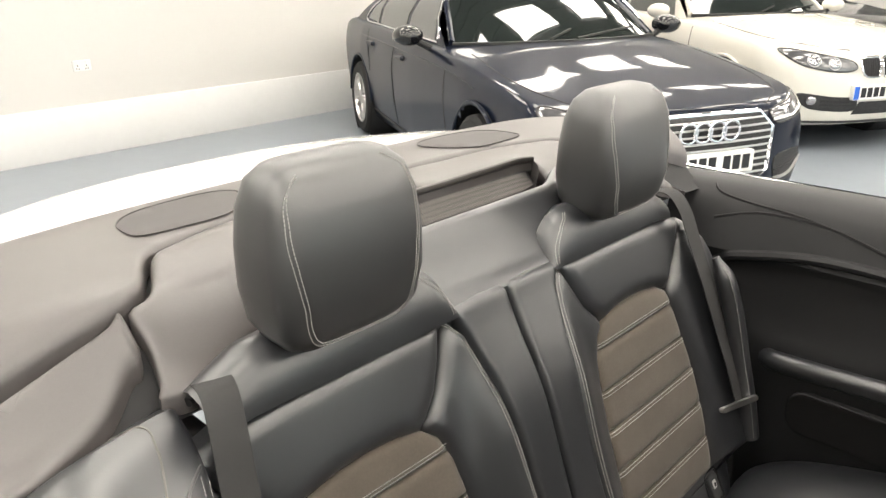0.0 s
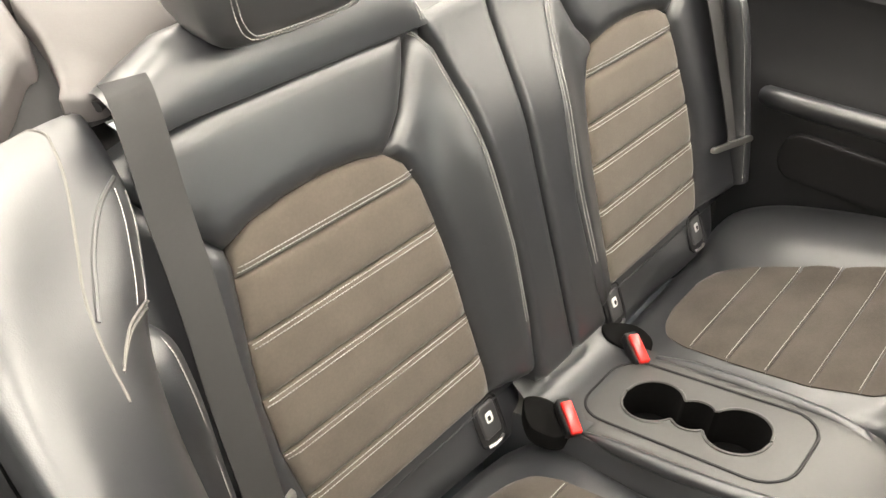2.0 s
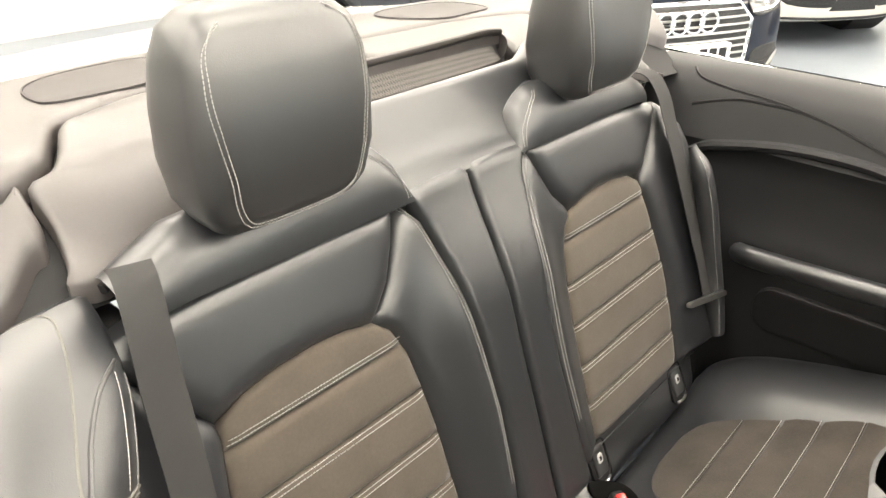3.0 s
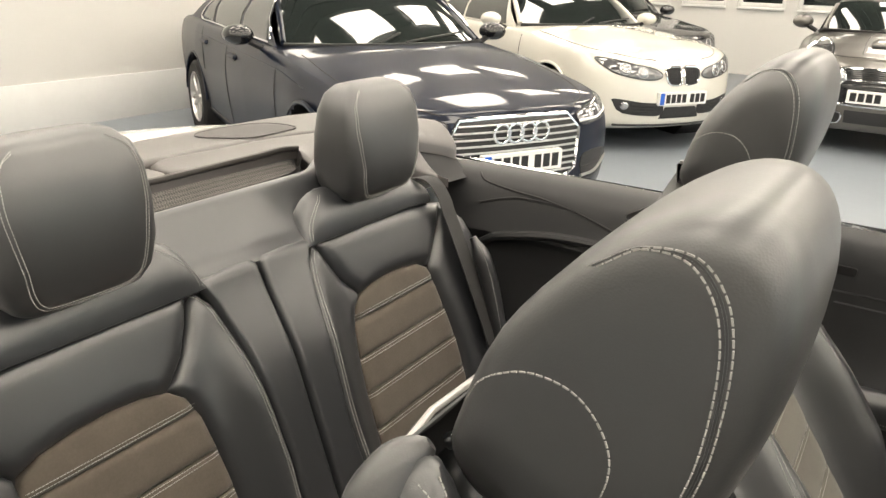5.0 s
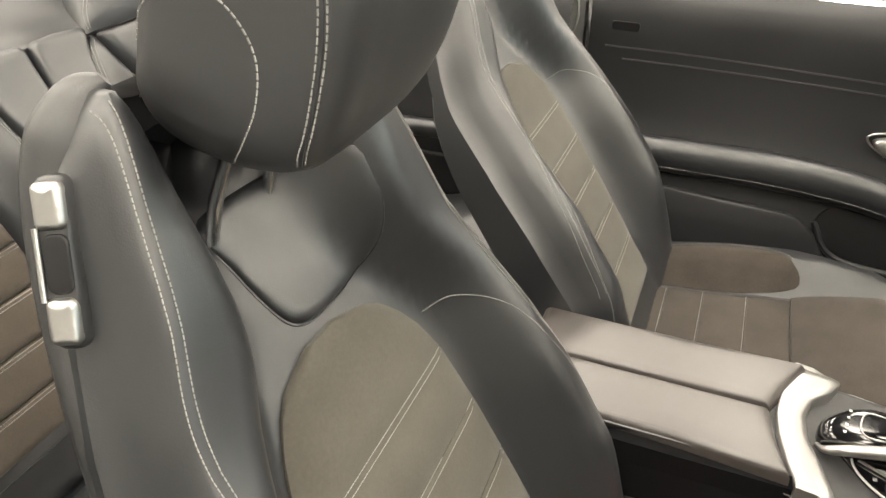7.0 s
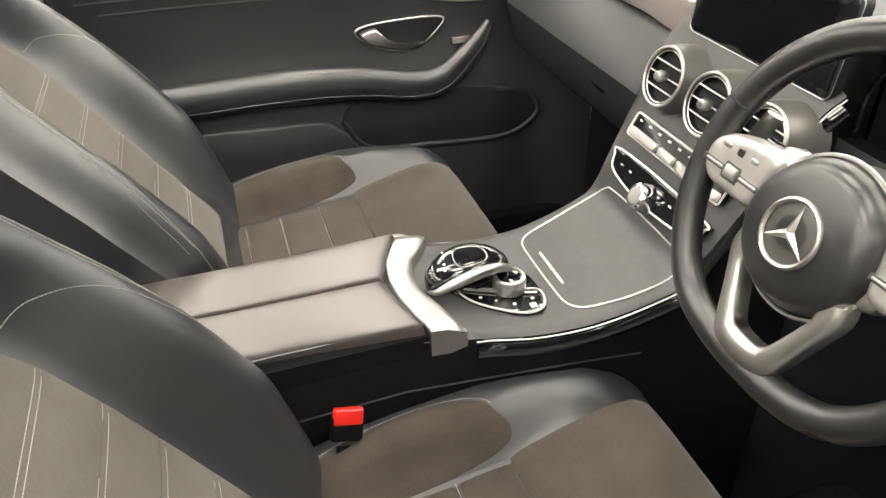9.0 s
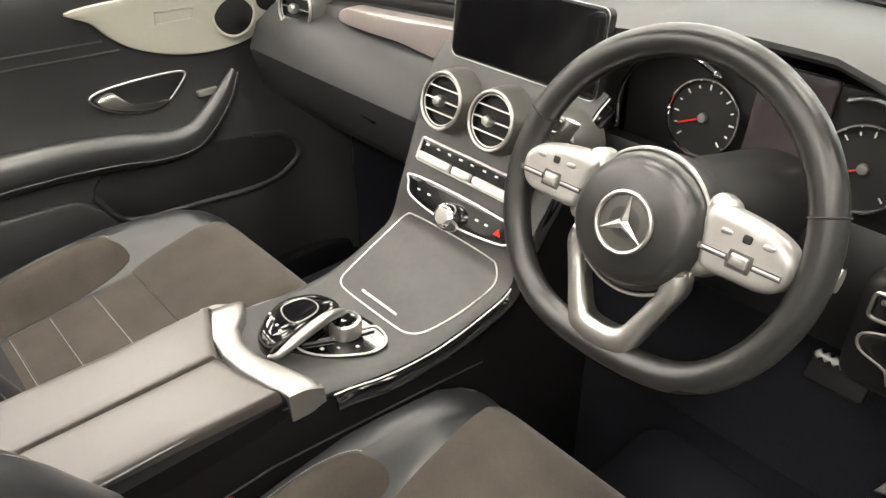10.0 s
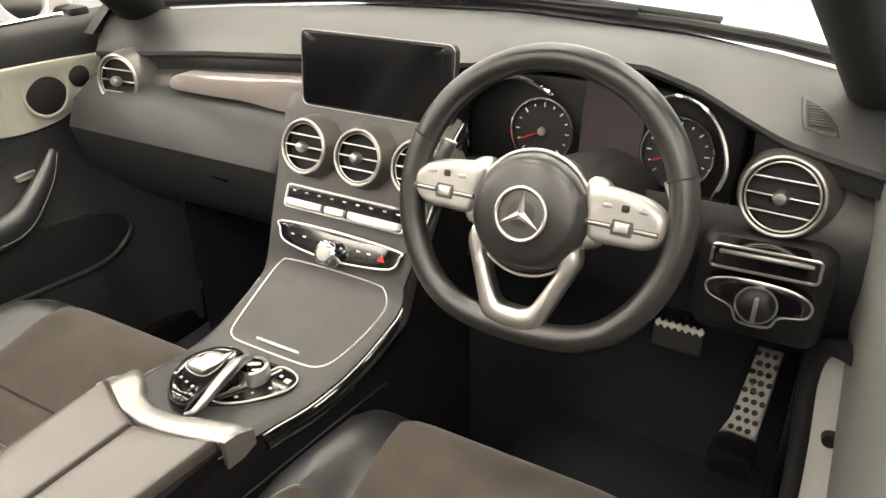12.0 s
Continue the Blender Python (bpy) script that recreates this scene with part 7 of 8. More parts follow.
# ---------------------------------------------------------------- rear side trims
for s in (1, -1):
    S = Matrix.Identity(4) if s > 0 else MIRROR
    q = thing("rear_side_trim", "black leather rear side trim with armrest and curved seams", "side trim", group="rear side trims")
    P = []
    for y in np.linspace(-1.56, -0.765, 30):
        b = smooth01((y + 1.56) / 0.25)
        row = []
        for z, x in ((0.999, 0.835), (0.998, 0.79), (0.985, 0.762), (0.96, 0.748), (0.935, 0.739), (0.915, 0.733), (0.895, 0.727), (0.875, 0.720), (0.862, 0.716), (0.852, 0.720), (0.842, 0.726), (0.80, 0.724), (0.74, 0.722), (0.70, 0.71), (0.66, 0.70), (0.60, 0.70), (0.45, 0.69), (0.30, 0.69)):
            row.append((x - 0.02 * (1 - b), y, z))
        P.append(row)
    g = xf(grid(P), S)
    part("trim_skin", g, SHADED_TRIM_LEATHER, q)
    sk = tree_of(g)
    way = (s, 0, 0)
    for line in ([(-1.451, 0.925), (-1.39, 0.943), (-1.332, 0.950), (-1.221, 0.945), (-1.097, 0.912), (-0.95, 0.86), (-0.80, 0.81)], [(-1.47, 0.99), (-1.442, 0.974), (-1.372, 0.963), (-1.29, 0.956), (-1.20, 0.941), (-1.107, 0.917)]):
        part("seam", tube(drop_on(sk, [(0.4 * s, p.x, p.y) for p in spline(line, 8)], way, 0.0, 0.1), 0.003, 6), PLASTIC, q)
    ridge = [(-1.47, 0.80), (-1.42, 0.839), (-1.378, 0.858), (-1.264, 0.879), (-1.158, 0.885), (-1.06, 0.878), (-0.95, 0.85), (-0.80, 0.80)]
    part("ridge", tube(drop_on(sk, [(0.4 * s, p.x, p.y) for p in spline(ridge, 8)], way, 0.006, 0.1), 0.011, 8), SHADED_TRIM_LEATHER, q)
    am = spline([(0.665 * s, -1.275, 0.665), (0.64 * s, -1.24, 0.677), (0.63 * s, -1.15, 0.685), (0.635 * s, -1.0, 0.69), (0.66 * s, -0.85, 0.69)], 8)
    part("armrest", tube(am, [0.006] + [0.026] * (len(am) - 2) + [0.02], 12, False, 0.8), LEATHER, q, "padded armrest")
    part("well", xf(pillow(rrect(0.30, 0.10, 0.04, 5), 0.004, 0.004, 0, 0.01, frame3((0.688, -1.08, 0.55), (0, 1, 0), (0, 0, 1), (-1, 0, 0))), S), PLASTIC, q, "dark side pocket")
    if s > 0:
        # padded leather shelf and bolsters beside the backrest
        inner = [(0.500, -1.525, 0.998), (0.508, -1.46, 0.975), (0.520, -1.41, 0.945), (0.548, -1.355, 0.915), (0.576, -1.312, 0.885), (0.594, -1.262, 0.845), (0.604, -1.215, 0.79), (0.614, -1.15, 0.65), (0.616, -1.11, 0.47)]
        outer = [(0.67, -1.478, 0.998), (0.685, -1.38, 0.985), (0.695, -1.27, 0.96), (0.700, -1.17, 0.915), (0.702, -1.07, 0.84), (0.702, -0.98, 0.72)]
        shelf = xf(patch(inner, outer, 0.030, 0.05, up=(-0.25, 0.45, 0.85), n=38, rows=16, back=0.03, ends=0.03), S)
        part("side_shelf", shelf, LEATHER, q, "padded leather shelf beside the rear seat")
        # Added filler sheet; its black stands in for the shaded slot.
        part("gap_filler", grid([[(x, y, 0.965 - 0.20 * smooth01((y + 1.50) / 0.16)) for y in np.linspace(-1.60, -1.415, 12)] for x in np.linspace(0.47, 0.70, 8)]), RUBBER, q, "added black sheet filling the shaded gap under the padded shelf")
        sk2 = tree_of(shelf)
        d = Vector((0.25, -0.45, -0.85)).normalized()
        for name, line, r in (("shelf_seam", [(0.60, -1.500, 1.02), (0.553, -1.475, 1.016), (0.551, -1.441, 1.014), (0.566, -1.397, 0.997), (0.588, -1.354, 0.976), (0.606, -1.318, 0.959), (0.616, -1.284, 0.938), (0.622, -1.250, 0.911)], 0.0013),
                              ("crescent_fold", [(0.522, -1.419, 0.981), (0.550, -1.388, 0.982), (0.578, -1.353, 0.969), (0.598, -1.319, 0.955), (0.608, -1.300, 0.948)], 0.0022),
                              ("lower_piping", [(0.551, -1.338, 0.916), (0.570, -1.321, 0.922), (0.590, -1.300, 0.927), (0.610, -1.272, 0.924)], 0.0016),
                              ("lower_piping", [(0.555, -1.331, 0.916), (0.573, -1.314, 0.922), (0.592, -1.294, 0.927), (0.612, -1.268, 0.924)], 0.0013)):
            part(name, tube(drop_on(sk2, [p - d * 0.15 for p in spline(line, 8)], d, 0.0003, 0.05), r, 6), LEATHER_SOFT if name == "crescent_fold" else PIPING, q, "pale piping seam" if name != "crescent_fold" else "")
        A, B = resample(spline(inner, 6), 40), resample(spline(outer, 6), 40)
        for k in (0.035, 0.11):
            part("edge_stitching", stitch(drop_on(sk2, [A[i].lerp(B[i], k) - d * 0.15 for i in range(6, 13)], d, 0.0005, 0.05)), THREAD, q)
    if s > 0:
        wg = spline([(0.575, -1.352, 0.888), (0.578, -1.335, 0.872), (0.579, -1.318, 0.84), (0.579, -1.310, 0.796), (0.580, -1.302, 0.712), (0.588, -1.26, 0.57), (0.595, -1.20, 0.44)], 6)
        wr = [0.010 + 0.020 * math.sqrt(smooth01(i / 9)) for i in range(len(wg))]
    else:
        wg = spline([(0.556, -1.368, 0.900), (0.560, -1.345, 0.86), (0.566, -1.322, 0.79), (0.570, -1.300, 0.70), (0.575, -1.275, 0.60), (0.580, -1.26, 0.52)], 6)
        wr = [0.008 + 0.012 * smooth01(i / 7) for i in range(len(wg))]
    part("side_bolster", xf(tube(wg, wr, 16, False, 1.0), S), LEATHER, q)
    part("bolster_stitching", join(*[stitch([S @ Vector((p.x - r * 0.64 + e, p.y + r * 0.70, p.z + r * 0.36)) for p, r in list(zip(wg, wr))[3:]]) for e in (0, 0.007)]), THREAD, q)
    if s < 0:
        loop = spline([(-0.795, -0.875, 0.985), (-0.793, -0.831, 0.992), (-0.790, -0.785, 0.989), (-0.788, -0.766, 0.972), (-0.786, -0.760, 0.94), (-0.784, -0.764, 0.905), (-0.78, -0.79, 0.885)], 6)
        part("belt_loop", tube(loop, 0.0035, 8), SATIN, q, "satin metal loop for the belt")
        part("belt_slot", xf(pillow(rrect(0.06, 0.022, 0.008), 0.002, 0.002, 0, 0.004), frame3((-0.785, -0.81, 0.968), (0, 1, 0), (0, 0, 1), (1, 0, 0))), RUBBER, q)


# ---------------------------------------------------------------- cars in the showroom
def car_shell(c):
    """The painted lower body: a stack of plan outlines from sill to shoulder, closed by bonnet and boot; wheel arches are cut out."""
    F, R, W = c["front"], c["rear"], c["width"]
    zs = curve1(c["shoulder"][0], c["shoulder"][1])
    zb = curve1([R, R + 0.4, -2.0, 0.0, F - 0.3, F], [0.34, 0.22, 0.2, 0.2, 0.2, 0.22])
    crown = curve1([R, R + 0.3, -0.7, 0.0, F - 0.35, F - 0.08, F], [0.01, 0.04, 0.075, 0.055, 0.040, 0.018, 0.0])
    plan = curve1([R, R + 0.35, R + 1.1, -1.2, -0.2, F - c["corner"]], [0.86, 0.93, 0.985, 1.0, 0.985, 0.93])
    levels = [(0.0, 0.90, -0.06), (0.03, 0.945, -0.03), (0.10, 0.965, -0.01), (0.18, 0.975, 0.0), (0.26, 0.982, 0.004), (0.34, 0.988, 0.005), (0.42, 0.993, 0.005), (0.50, 0.997, 0.003), (0.58, 1.0, 0.0), (0.66, 1.0, -0.004), (0.72, 0.998, -0.008),
              (0.78, 0.994, -0.014), (0.84, 0.987, -0.022), (0.89, 0.978, -0.032), (0.94, 0.966, -0.046), (0.975, 0.952, -0.064), (1.0, 0.934, -0.085)]

    def outline(wf, df):
        w0 = W * 0.93 * wf
        f = F + df
        pts = []
        for k in range(26):
            u = math.sin(math.pi / 2 * k / 25)
            x = w0 * u
            pts.append((x, f - c["corner"] * (1 - math.sqrt(max(0.0, 1 - u ** c["power"]))) - 0.03 * u * u))
        y1 = pts[-1][1]
        ys = np.linspace(y1, R + 0.30, 86)[1:]
        for y in ys:
            pts.append((W * plan(y) * wf, float(y)))
        w1 = pts[-1][0]
        for k in range(1, 15):
            a = math.pi / 2 * k / 14
            pts.append((w1 * math.cos(a) ** 0.55 if k < 14 else 0.0, R + 0.30 - 0.30 * math.sin(a) ** 0.7))
        return pts
    rings = []
    for t, wf, df in levels:
        o = outline(wf, df)
        rings.append([(x, y, zb(y) + t * (zs(y) - zb(y))) for x, y in o])
    last = outline(levels[-1][1], levels[-1][2])
    for s in (0.985, 0.96, 0.92, 0.86, 0.78, 0.68, 0.56, 0.43, 0.28, 0.14, 0.0):
        rings.append([(x * s, y - (0.10 * (1 - s) if y < R + 0.2 else 0.0), zs(y) + crown(y) * (0.30 * math.sqrt(1 - s * s) + 0.70 * (1 - s * s)) - c.get("crease", 0.008) * math.exp(-((s - 0.62) / 0.05) ** 2) * smooth01((F - 0.1 - y) / 0.4)) for x, y in last])
    P = []
    for r in rings:
        P.append(r + [(-x, y, z) for x, y, z in r[-2:0:-1]])
    V, Fc = grid(P, False, True)
    V = [list(v) for v in V]
    axles = (0.0, c["rear_axle"])
    Ra = c["wheel_r"] + 0.055
    away = []
    for v in V:
        ds = min(math.hypot(v[1] - a, v[2] - c["wheel_r"] - 0.01) for a in axles)
        a = min(axles, key=lambda q: abs(v[1] - q))
        if abs(v[0]) > 0.5 * W and abs(ds - Ra) < 0.028 and v[2] > 0.19:
            k = Ra / ds
            v[1], v[2] = a + (v[1] - a) * k, c["wheel_r"] + 0.01 + (v[2] - c["wheel_r"] - 0.01) * k
            ds = Ra
        away.append(abs(v[0]) > 0.5 * W and ds < Ra + 1e-4)
    Fc = [f for f in Fc if not all(away[i] for i in f)]
    return [tuple(v) for v in V], Fc


def wheel_geo(R, w):
    tyre = lathe([(R * 0.66, -w / 2), (R * 0.9, -w / 2 - 0.004), (R * 0.985, -w / 2 + 0.02), (R, -w / 4), (R, w / 4), (R * 0.985, w / 2 - 0.02), (R * 0.9, w / 2 + 0.004), (R * 0.66, w / 2)], 40)
    rim = lathe([(R * 0.66, -w / 2), (R * 0.68, w / 2 + 0.002), (R * 0.65, w / 2 + 0.003), (R * 0.62, w / 2 - 0.03), (R * 0.60, -w / 4)], 40)
    spokes = []
    for k in range(5):
        for d in (-9, 9):
            q = Matrix.Rotation(radians(72 * k + d), 4, "Z")
            spokes.append(xf(rbox(R * 0.52, R * 0.085, 0.03, 0.008, 2, Matrix.Translation((R * 0.38, 0, w / 2 - 0.025))), q))
    hub = lathe([(0.0, w / 2 - 0.008), (0.05, w / 2 - 0.012), (0.06, w / 2 - 0.03), (0.06, w / 2 - 0.06)], 24)
    back = lathe([(0.0, 0.0), (R * 0.6, 0.0)], 24)
    return tyre, rim, spokes, hub, back


class Layer:
    """Lays flat shapes on a car's skin, seen from the front, the side or above."""

    def __init__(self, skin, m):
        self.tree, self.m = tree_of(skin), m

    def put(self, p, view, h):
        a, b = p
        o, w = {"front": (Vector((a, 3, b)), Vector((0, -1, 0))), "right": (Vector((3, a, b)), Vector((-1, 0, 0))), "left": (Vector((-3, a, b)), Vector((1, 0, 0))), "top": (Vector((a, b, 4)), Vector((0, 0, -1)))}[view]
        hit, _, _, _ = self.tree.ray_cast(o, w, 9)
        return None if hit is None else hit - w * h

    def lay(self, name, outline, view, mat, parent, h=0.006, edge=0.006, lift=0.0, label="", curve=0, back=0.012, res=0.03):
        V, F = quilt(outline, h, edge, None, None, back, res, curve)
        out, last = [], None
        for a, b, z in V:
            p = self.put((a, b), view, z + lift)
            last = p if p is not None else last
            out.append(self.m @ (last if last is not None else Vector((a, 0, b))))
        return part(name, (out, F), mat, parent, label)

    def line(self, name, pts, view, r, mat, parent, lift=0.0, closed=False, curve=6, label="", flat=1.0):
        P = spline([(a, b, 0) for a, b in pts], curve, closed) if curve else [Vector((a, b, 0)) for a, b in pts]
        q = [self.put((p.x, p.y), view, lift) for p in P]
        q = [self.m @ p for p in q if p is not None]
        return part(name, tube(q, r, 6, closed, flat), mat, parent, label)


def both(pts):
    return [pts, [(-a, b) for a, b in pts]]


def make_car(m, c, label, paint, seams=True):
    car = thing("parked_car", label, "car", group="parked cars")
    skin = car_shell(c)
    part("body", xf(skin, m), paint, car, angle=45)
    W, R = c["width"], c["wheel_r"]
    for y in (0.0, c["rear_axle"]):
        for s in (1, -1):
            q = m @ Matrix.Translation((s * (W - 0.115), y, R)) @ Matrix.Rotation(radians(90 * s), 4, "Y")
            part("arch_liner", xf(lathe([(0.0, -0.24), (R + 0.06, -0.24), (R + 0.062, 0.095)], 40), q), RUBBER, car)
            part("arch_lip", tube([m @ Vector((s * (W * 0.985 - 0.006), y + (R + 0.057) * math.cos(a), R + 0.01 + (R + 0.057) * math.sin(a))) for a in np.linspace(0.05, math.pi - 0.05, 36)], 0.014, 8), paint, car)
            tyre, rim, sp, hub, bk = wheel_geo(R, 0.215)
            w = part("wheel", xf(rim, q), SATIN, car, "silver alloy wheel")
            part("tyre", xf(tyre, q), TYRE, w)
            for g in sp:
                part("spoke", xf(g, q), SATIN, w)
            part("hub", xf(hub, q), SATIN, w)
            part("brake_disc", xf(bk, q), RUBBER, w)
    part("underbody", xf(box(-W * 0.86, W * 0.86, c["rear"] + 0.5, c["front"] - 0.45, 0.15, 0.24, 0.02), m), RUBBER, car)
    # cabin
    yc, zc, yh, zh, yr, ybk, wb, wt = c["cabin"]
    belt = c["belt"]
    rail = curve1([ybk, ybk + 0.18, yr, (yr + yh) / 2, yh - 0.10, yc - 0.28], [belt + 0.03, belt + 0.10, zh - 0.06, zh - 0.01, zh - 0.035, zc - 0.03])
    half_at = curve1([belt - 0.05, belt, belt + 0.15, zh - 0.05], [wb, wb, wb - 0.045, wt])

    def side_x(z):
        return half_at(z)
    ys = np.linspace(ybk, yc - 0.28, 44)
    sides = []
    for s in (1, -1):
        sides.append(grid([[(s * side_x(belt - 0.04 + (rail(y) - belt + 0.04) * t), y, belt - 0.04 + (rail(y) - belt + 0.04) * t) for t in np.linspace(0, 1, 9)] for y in ys]))

    def top_row(y):
        w, z = side_x(rail(y)), rail(y)
        cr = 0.055 * smooth01((y - ybk) / 0.5)
        return [(w * math.sin(a), y, z + cr * (math.cos(a) ** 0.8)) for a in np.linspace(-math.pi / 2, math.pi / 2, 17)]
    roof = grid([top_row(y) for y in np.linspace(ybk, yh - 0.02, 34)])
    ob = part("roof", xf(join(*sides, roof), m), paint, car, angle=50)
    # windscreen between the cowl and the roof
    top = top_row(yh - 0.02)
    rows = []
    for t in np.linspace(0, 1, 12):
        row = []
        for k in range(17):
            x, y, z = top[k]
            u = k / 8 - 1
            bx, by, bz = u * (wb - 0.05), yc - 0.28 * abs(u) ** 2.2, zc - 0.012 * u * u
            row.append((bx + (x - bx) * t, by + (y - by) * t, bz + (z - bz) * t + 0.035 * math.sin(math.pi * t) * (1 - 0.5 * u * u)))
        rows.append(row)
    ws = part("windscreen", xf(grid(rows), m), CAR_GLASS, car, "reflecting windscreen glass")
    for e in (0, 16):
        part("pillar", tube([m @ Vector(r[e]) for r in rows], 0.028, 8, False, 0.7), paint, car)
    part("cowl", tube([m @ (Vector(p) + Vector((0, 0.02, -0.015))) for p in rows[0]], 0.028, 8, False, 0.6), PLASTIC, car)
    for sx, ang in ((-0.05, 4), (0.32, 4)):
        a, b = rows[0][8 + int(sx * 8)], rows[1][3 if sx < 0.1 else 9]
        part("wiper", tube([m @ (Vector(a) + Vector((0, 0.03, 0.012))), m @ (Vector(rows[1][2 if sx < 0.1 else 8]) + Vector((0, 0.012, 0.016)))], 0.008, 6), PLASTIC, car)
    # side windows
    for s in (1, -1):
        frame_pts = []
        for o in c["windows"]:
            V, F = quilt(o, 0.004, 0.006, None, None, 0.01, 0.05)
            out = [m @ Vector((s * (side_x(z) + h + 0.001), y, z)) for y, z, h in V]
            part("side_window", (out, F), CAR_GLASS, car)
        if c["chrome"]:
            P = spline([(a, b, 0) for a, b in c["chrome"]], 6)
            part("window_trim", tube([m @ Vector((s * (side_x(p.y) + 0.004), p.x, p.y)) for p in P], 0.009, 6), CHROME, car, "bright window surround")
        mx, my, mz = c["mirror"]
        glass = loft([[(s * (mx + 0.10 * math.cos(a) * k), my + d, mz + 0.068 * math.sin(a) * k) for a in np.linspace(0, 2 * math.pi, 20, endpoint=False)] for d, k in ((-0.07, 0.86), (-0.06, 0.97), (-0.02, 1.0), (0.03, 0.92), (0.065, 0.70), (0.085, 0.3))])
        mir = part("door_mirror", xf(glass, m), c["mirror_paint"], car)
        part("stalk", tube([m @ Vector((s * (mx - 0.06), my, mz - 0.04)), m @ Vector((s * (mx - 0.15), my + 0.02, mz - 0.085))], 0.022, 8), PLASTIC, mir)
    on = Layer(skin, m)
    if seams:
        for side in ("right", "left"):
            for ln in c["seams"]:
                on.line("door_seam", ln, side, 0.0045, RUBBER, car, 0.0, False, 4)
            for y, z in c["handles"]:
                hs = on.lay("door_handle", rrect(0.20, 0.034, 0.015, 4, y, z), side, paint, car, 0.022, 0.01, 0.004, res=0.03)
                on.lay("handle_recess", rrect(0.11, 0.055, 0.025, 4, y + 0.02, z), side, RUBBER, hs, 0.002, 0.002, 0.0015)
            on.line("sill_line", [(-0.40, 0.27), (-1.3, 0.27), (c["rear_axle"] + 0.42, 0.29)], side, 0.012, RUBBER, car, 0.0)
    for a in both(c["bonnet"]):
        on.line("bonnet_seam", a, "top", 0.0045, RUBBER, car, -0.001, False, 5)
    return car, on


def plate(car, m, x, z, y, lean=0, width=0.52, band=False, rows=7):
    pm = m @ axes((x, y, z), (-1, 0, 0), (0, -math.sin(radians(lean)), math.cos(radians(lean))))
    p = part("number_plate", xf(pillow(rrect(width, 0.111, 0.006), 0.006, 0.003, 0, 0.04), pm), PLATE_WHITE, car, "white plate with black bars")
    x0 = -width / 2 + (0.06 if band else 0.02)
    step = (width / 2 - 0.02 - x0) / (rows + 0.5)
    for k in range(rows):
        gap = step * 0.5 if k >= 4 else 0.0
        part("bar", xf(box(x0 + step * k + 0.007 + gap, x0 + step * (k + 1) - 0.007 + gap, -0.037, 0.037, 0.0062, 0.0075, 0), pm), PLASTIC, p)
    if band:
        part("blue_band", xf(box(-width / 2 + 0.004, -width / 2 + 0.05, -0.05, 0.05, 0.0062, 0.0072, 0), pm), BLUE, p)
    return p


def lens_lamp(on, car, outline, view="front", inner=((0.0, 0.0, 0.03),), curve=5):
    """A headlight: dark housing, bright rim, round lenses."""
    lamp = on.lay("headlight", outline, view, LAMP_BACK, car, 0.010, 0.010, 0.0, "clear headlight with chrome reflectors", curve)
    on.line("lamp_rim", outline, view, 0.004, PLASTIC, lamp, 0.006, True, curve)
    for x, z, r in inner:
        ring = [(x + r * math.cos(a), z + r * math.sin(a)) for a in np.linspace(0, 2 * math.pi, 16, endpoint=False)]
        on.lay("lens", ring, view, LAMP_GLASS, lamp, 0.010, r * 0.6, 0.006)
        on.line("lens_ring", ring, view, 0.003, STEEL, lamp, 0.010, True, 2)
    return lamp


# dark blue saloon
SALOON = dict(front=0.905, rear=-3.84, width=0.925, corner=0.36, power=3.0, rear_axle=-2.82, wheel_r=0.325, belt=0.965, crease=0.010,
              shoulder=([-3.84, -3.4, -2.6, -1.5, -0.75, -0.3, 0.2, 0.6, 0.8, 0.905], [0.93, 0.99, 0.975, 0.955, 0.935, 0.90, 0.835, 0.775, 0.742, 0.715]),
              cabin=(-0.50, 0.985, -1.38, 1.425, -2.35, -3.30, 0.80, 0.57),
              windows=[[(-0.98, 0.975), (-1.62, 0.985), (-1.62, 1.335), (-1.40, 1.33), (-1.22, 1.27), (-1.05, 1.12)], [(-1.69, 0.985), (-2.42, 0.998), (-2.44, 1.25), (-2.2, 1.31), (-1.69, 1.335)], [(-2.49, 0.999), (-2.86, 1.02), (-2.70, 1.14), (-2.49, 1.235)]],
              chrome=[(-0.92, 0.97), (-1.6, 0.977), (-2.4, 0.99), (-2.9, 1.01), (-2.72, 1.15), (-2.45, 1.27), (-2.1, 1.34), (-1.62, 1.352), (-1.38, 1.345), (-1.2, 1.275), (-0.99, 1.09), (-0.92, 0.99)],
              mirror=(1.0, -0.93, 1.02), mirror_paint=GLOSS,
              seams=[[(-0.52, 0.90), (-0.50, 0.6), (-0.47, 0.30)], [(-1.66, 0.93), (-1.67, 0.6), (-1.63, 0.30)], [(-2.52, 0.95), (-2.42, 0.75), (-2.40, 0.62)]],
              handles=[(-1.46, 0.825), (-2.36, 0.85)],
              bonnet=[(0.74, -0.45), (0.755, 0.0), (0.72, 0.35), (0.62, 0.62), (0.50, 0.73), (0.44, 0.78)])
SALOON_M = pose(-3.165, -3.185, 0, 0, 0, -27)
saloon, sal = make_car(SALOON_M, SALOON, "dark blue metallic four-door saloon parked in the showroom", NAVY_PAINT)
GRI = [(-0.355, 0.722), (0.355, 0.722), (0.425, 0.645), (0.385, 0.43), (0.30, 0.375), (-0.30, 0.375), (-0.385, 0.43), (-0.425, 0.645)]
grille = sal.lay("grille", GRI, "front", GRILLE, saloon, 0.004, 0.004, 0.002, "six-sided grille with bright slats")
sal.line("grille_frame", GRI, "front", 0.013, CHROME, grille, 0.008, True, 0)
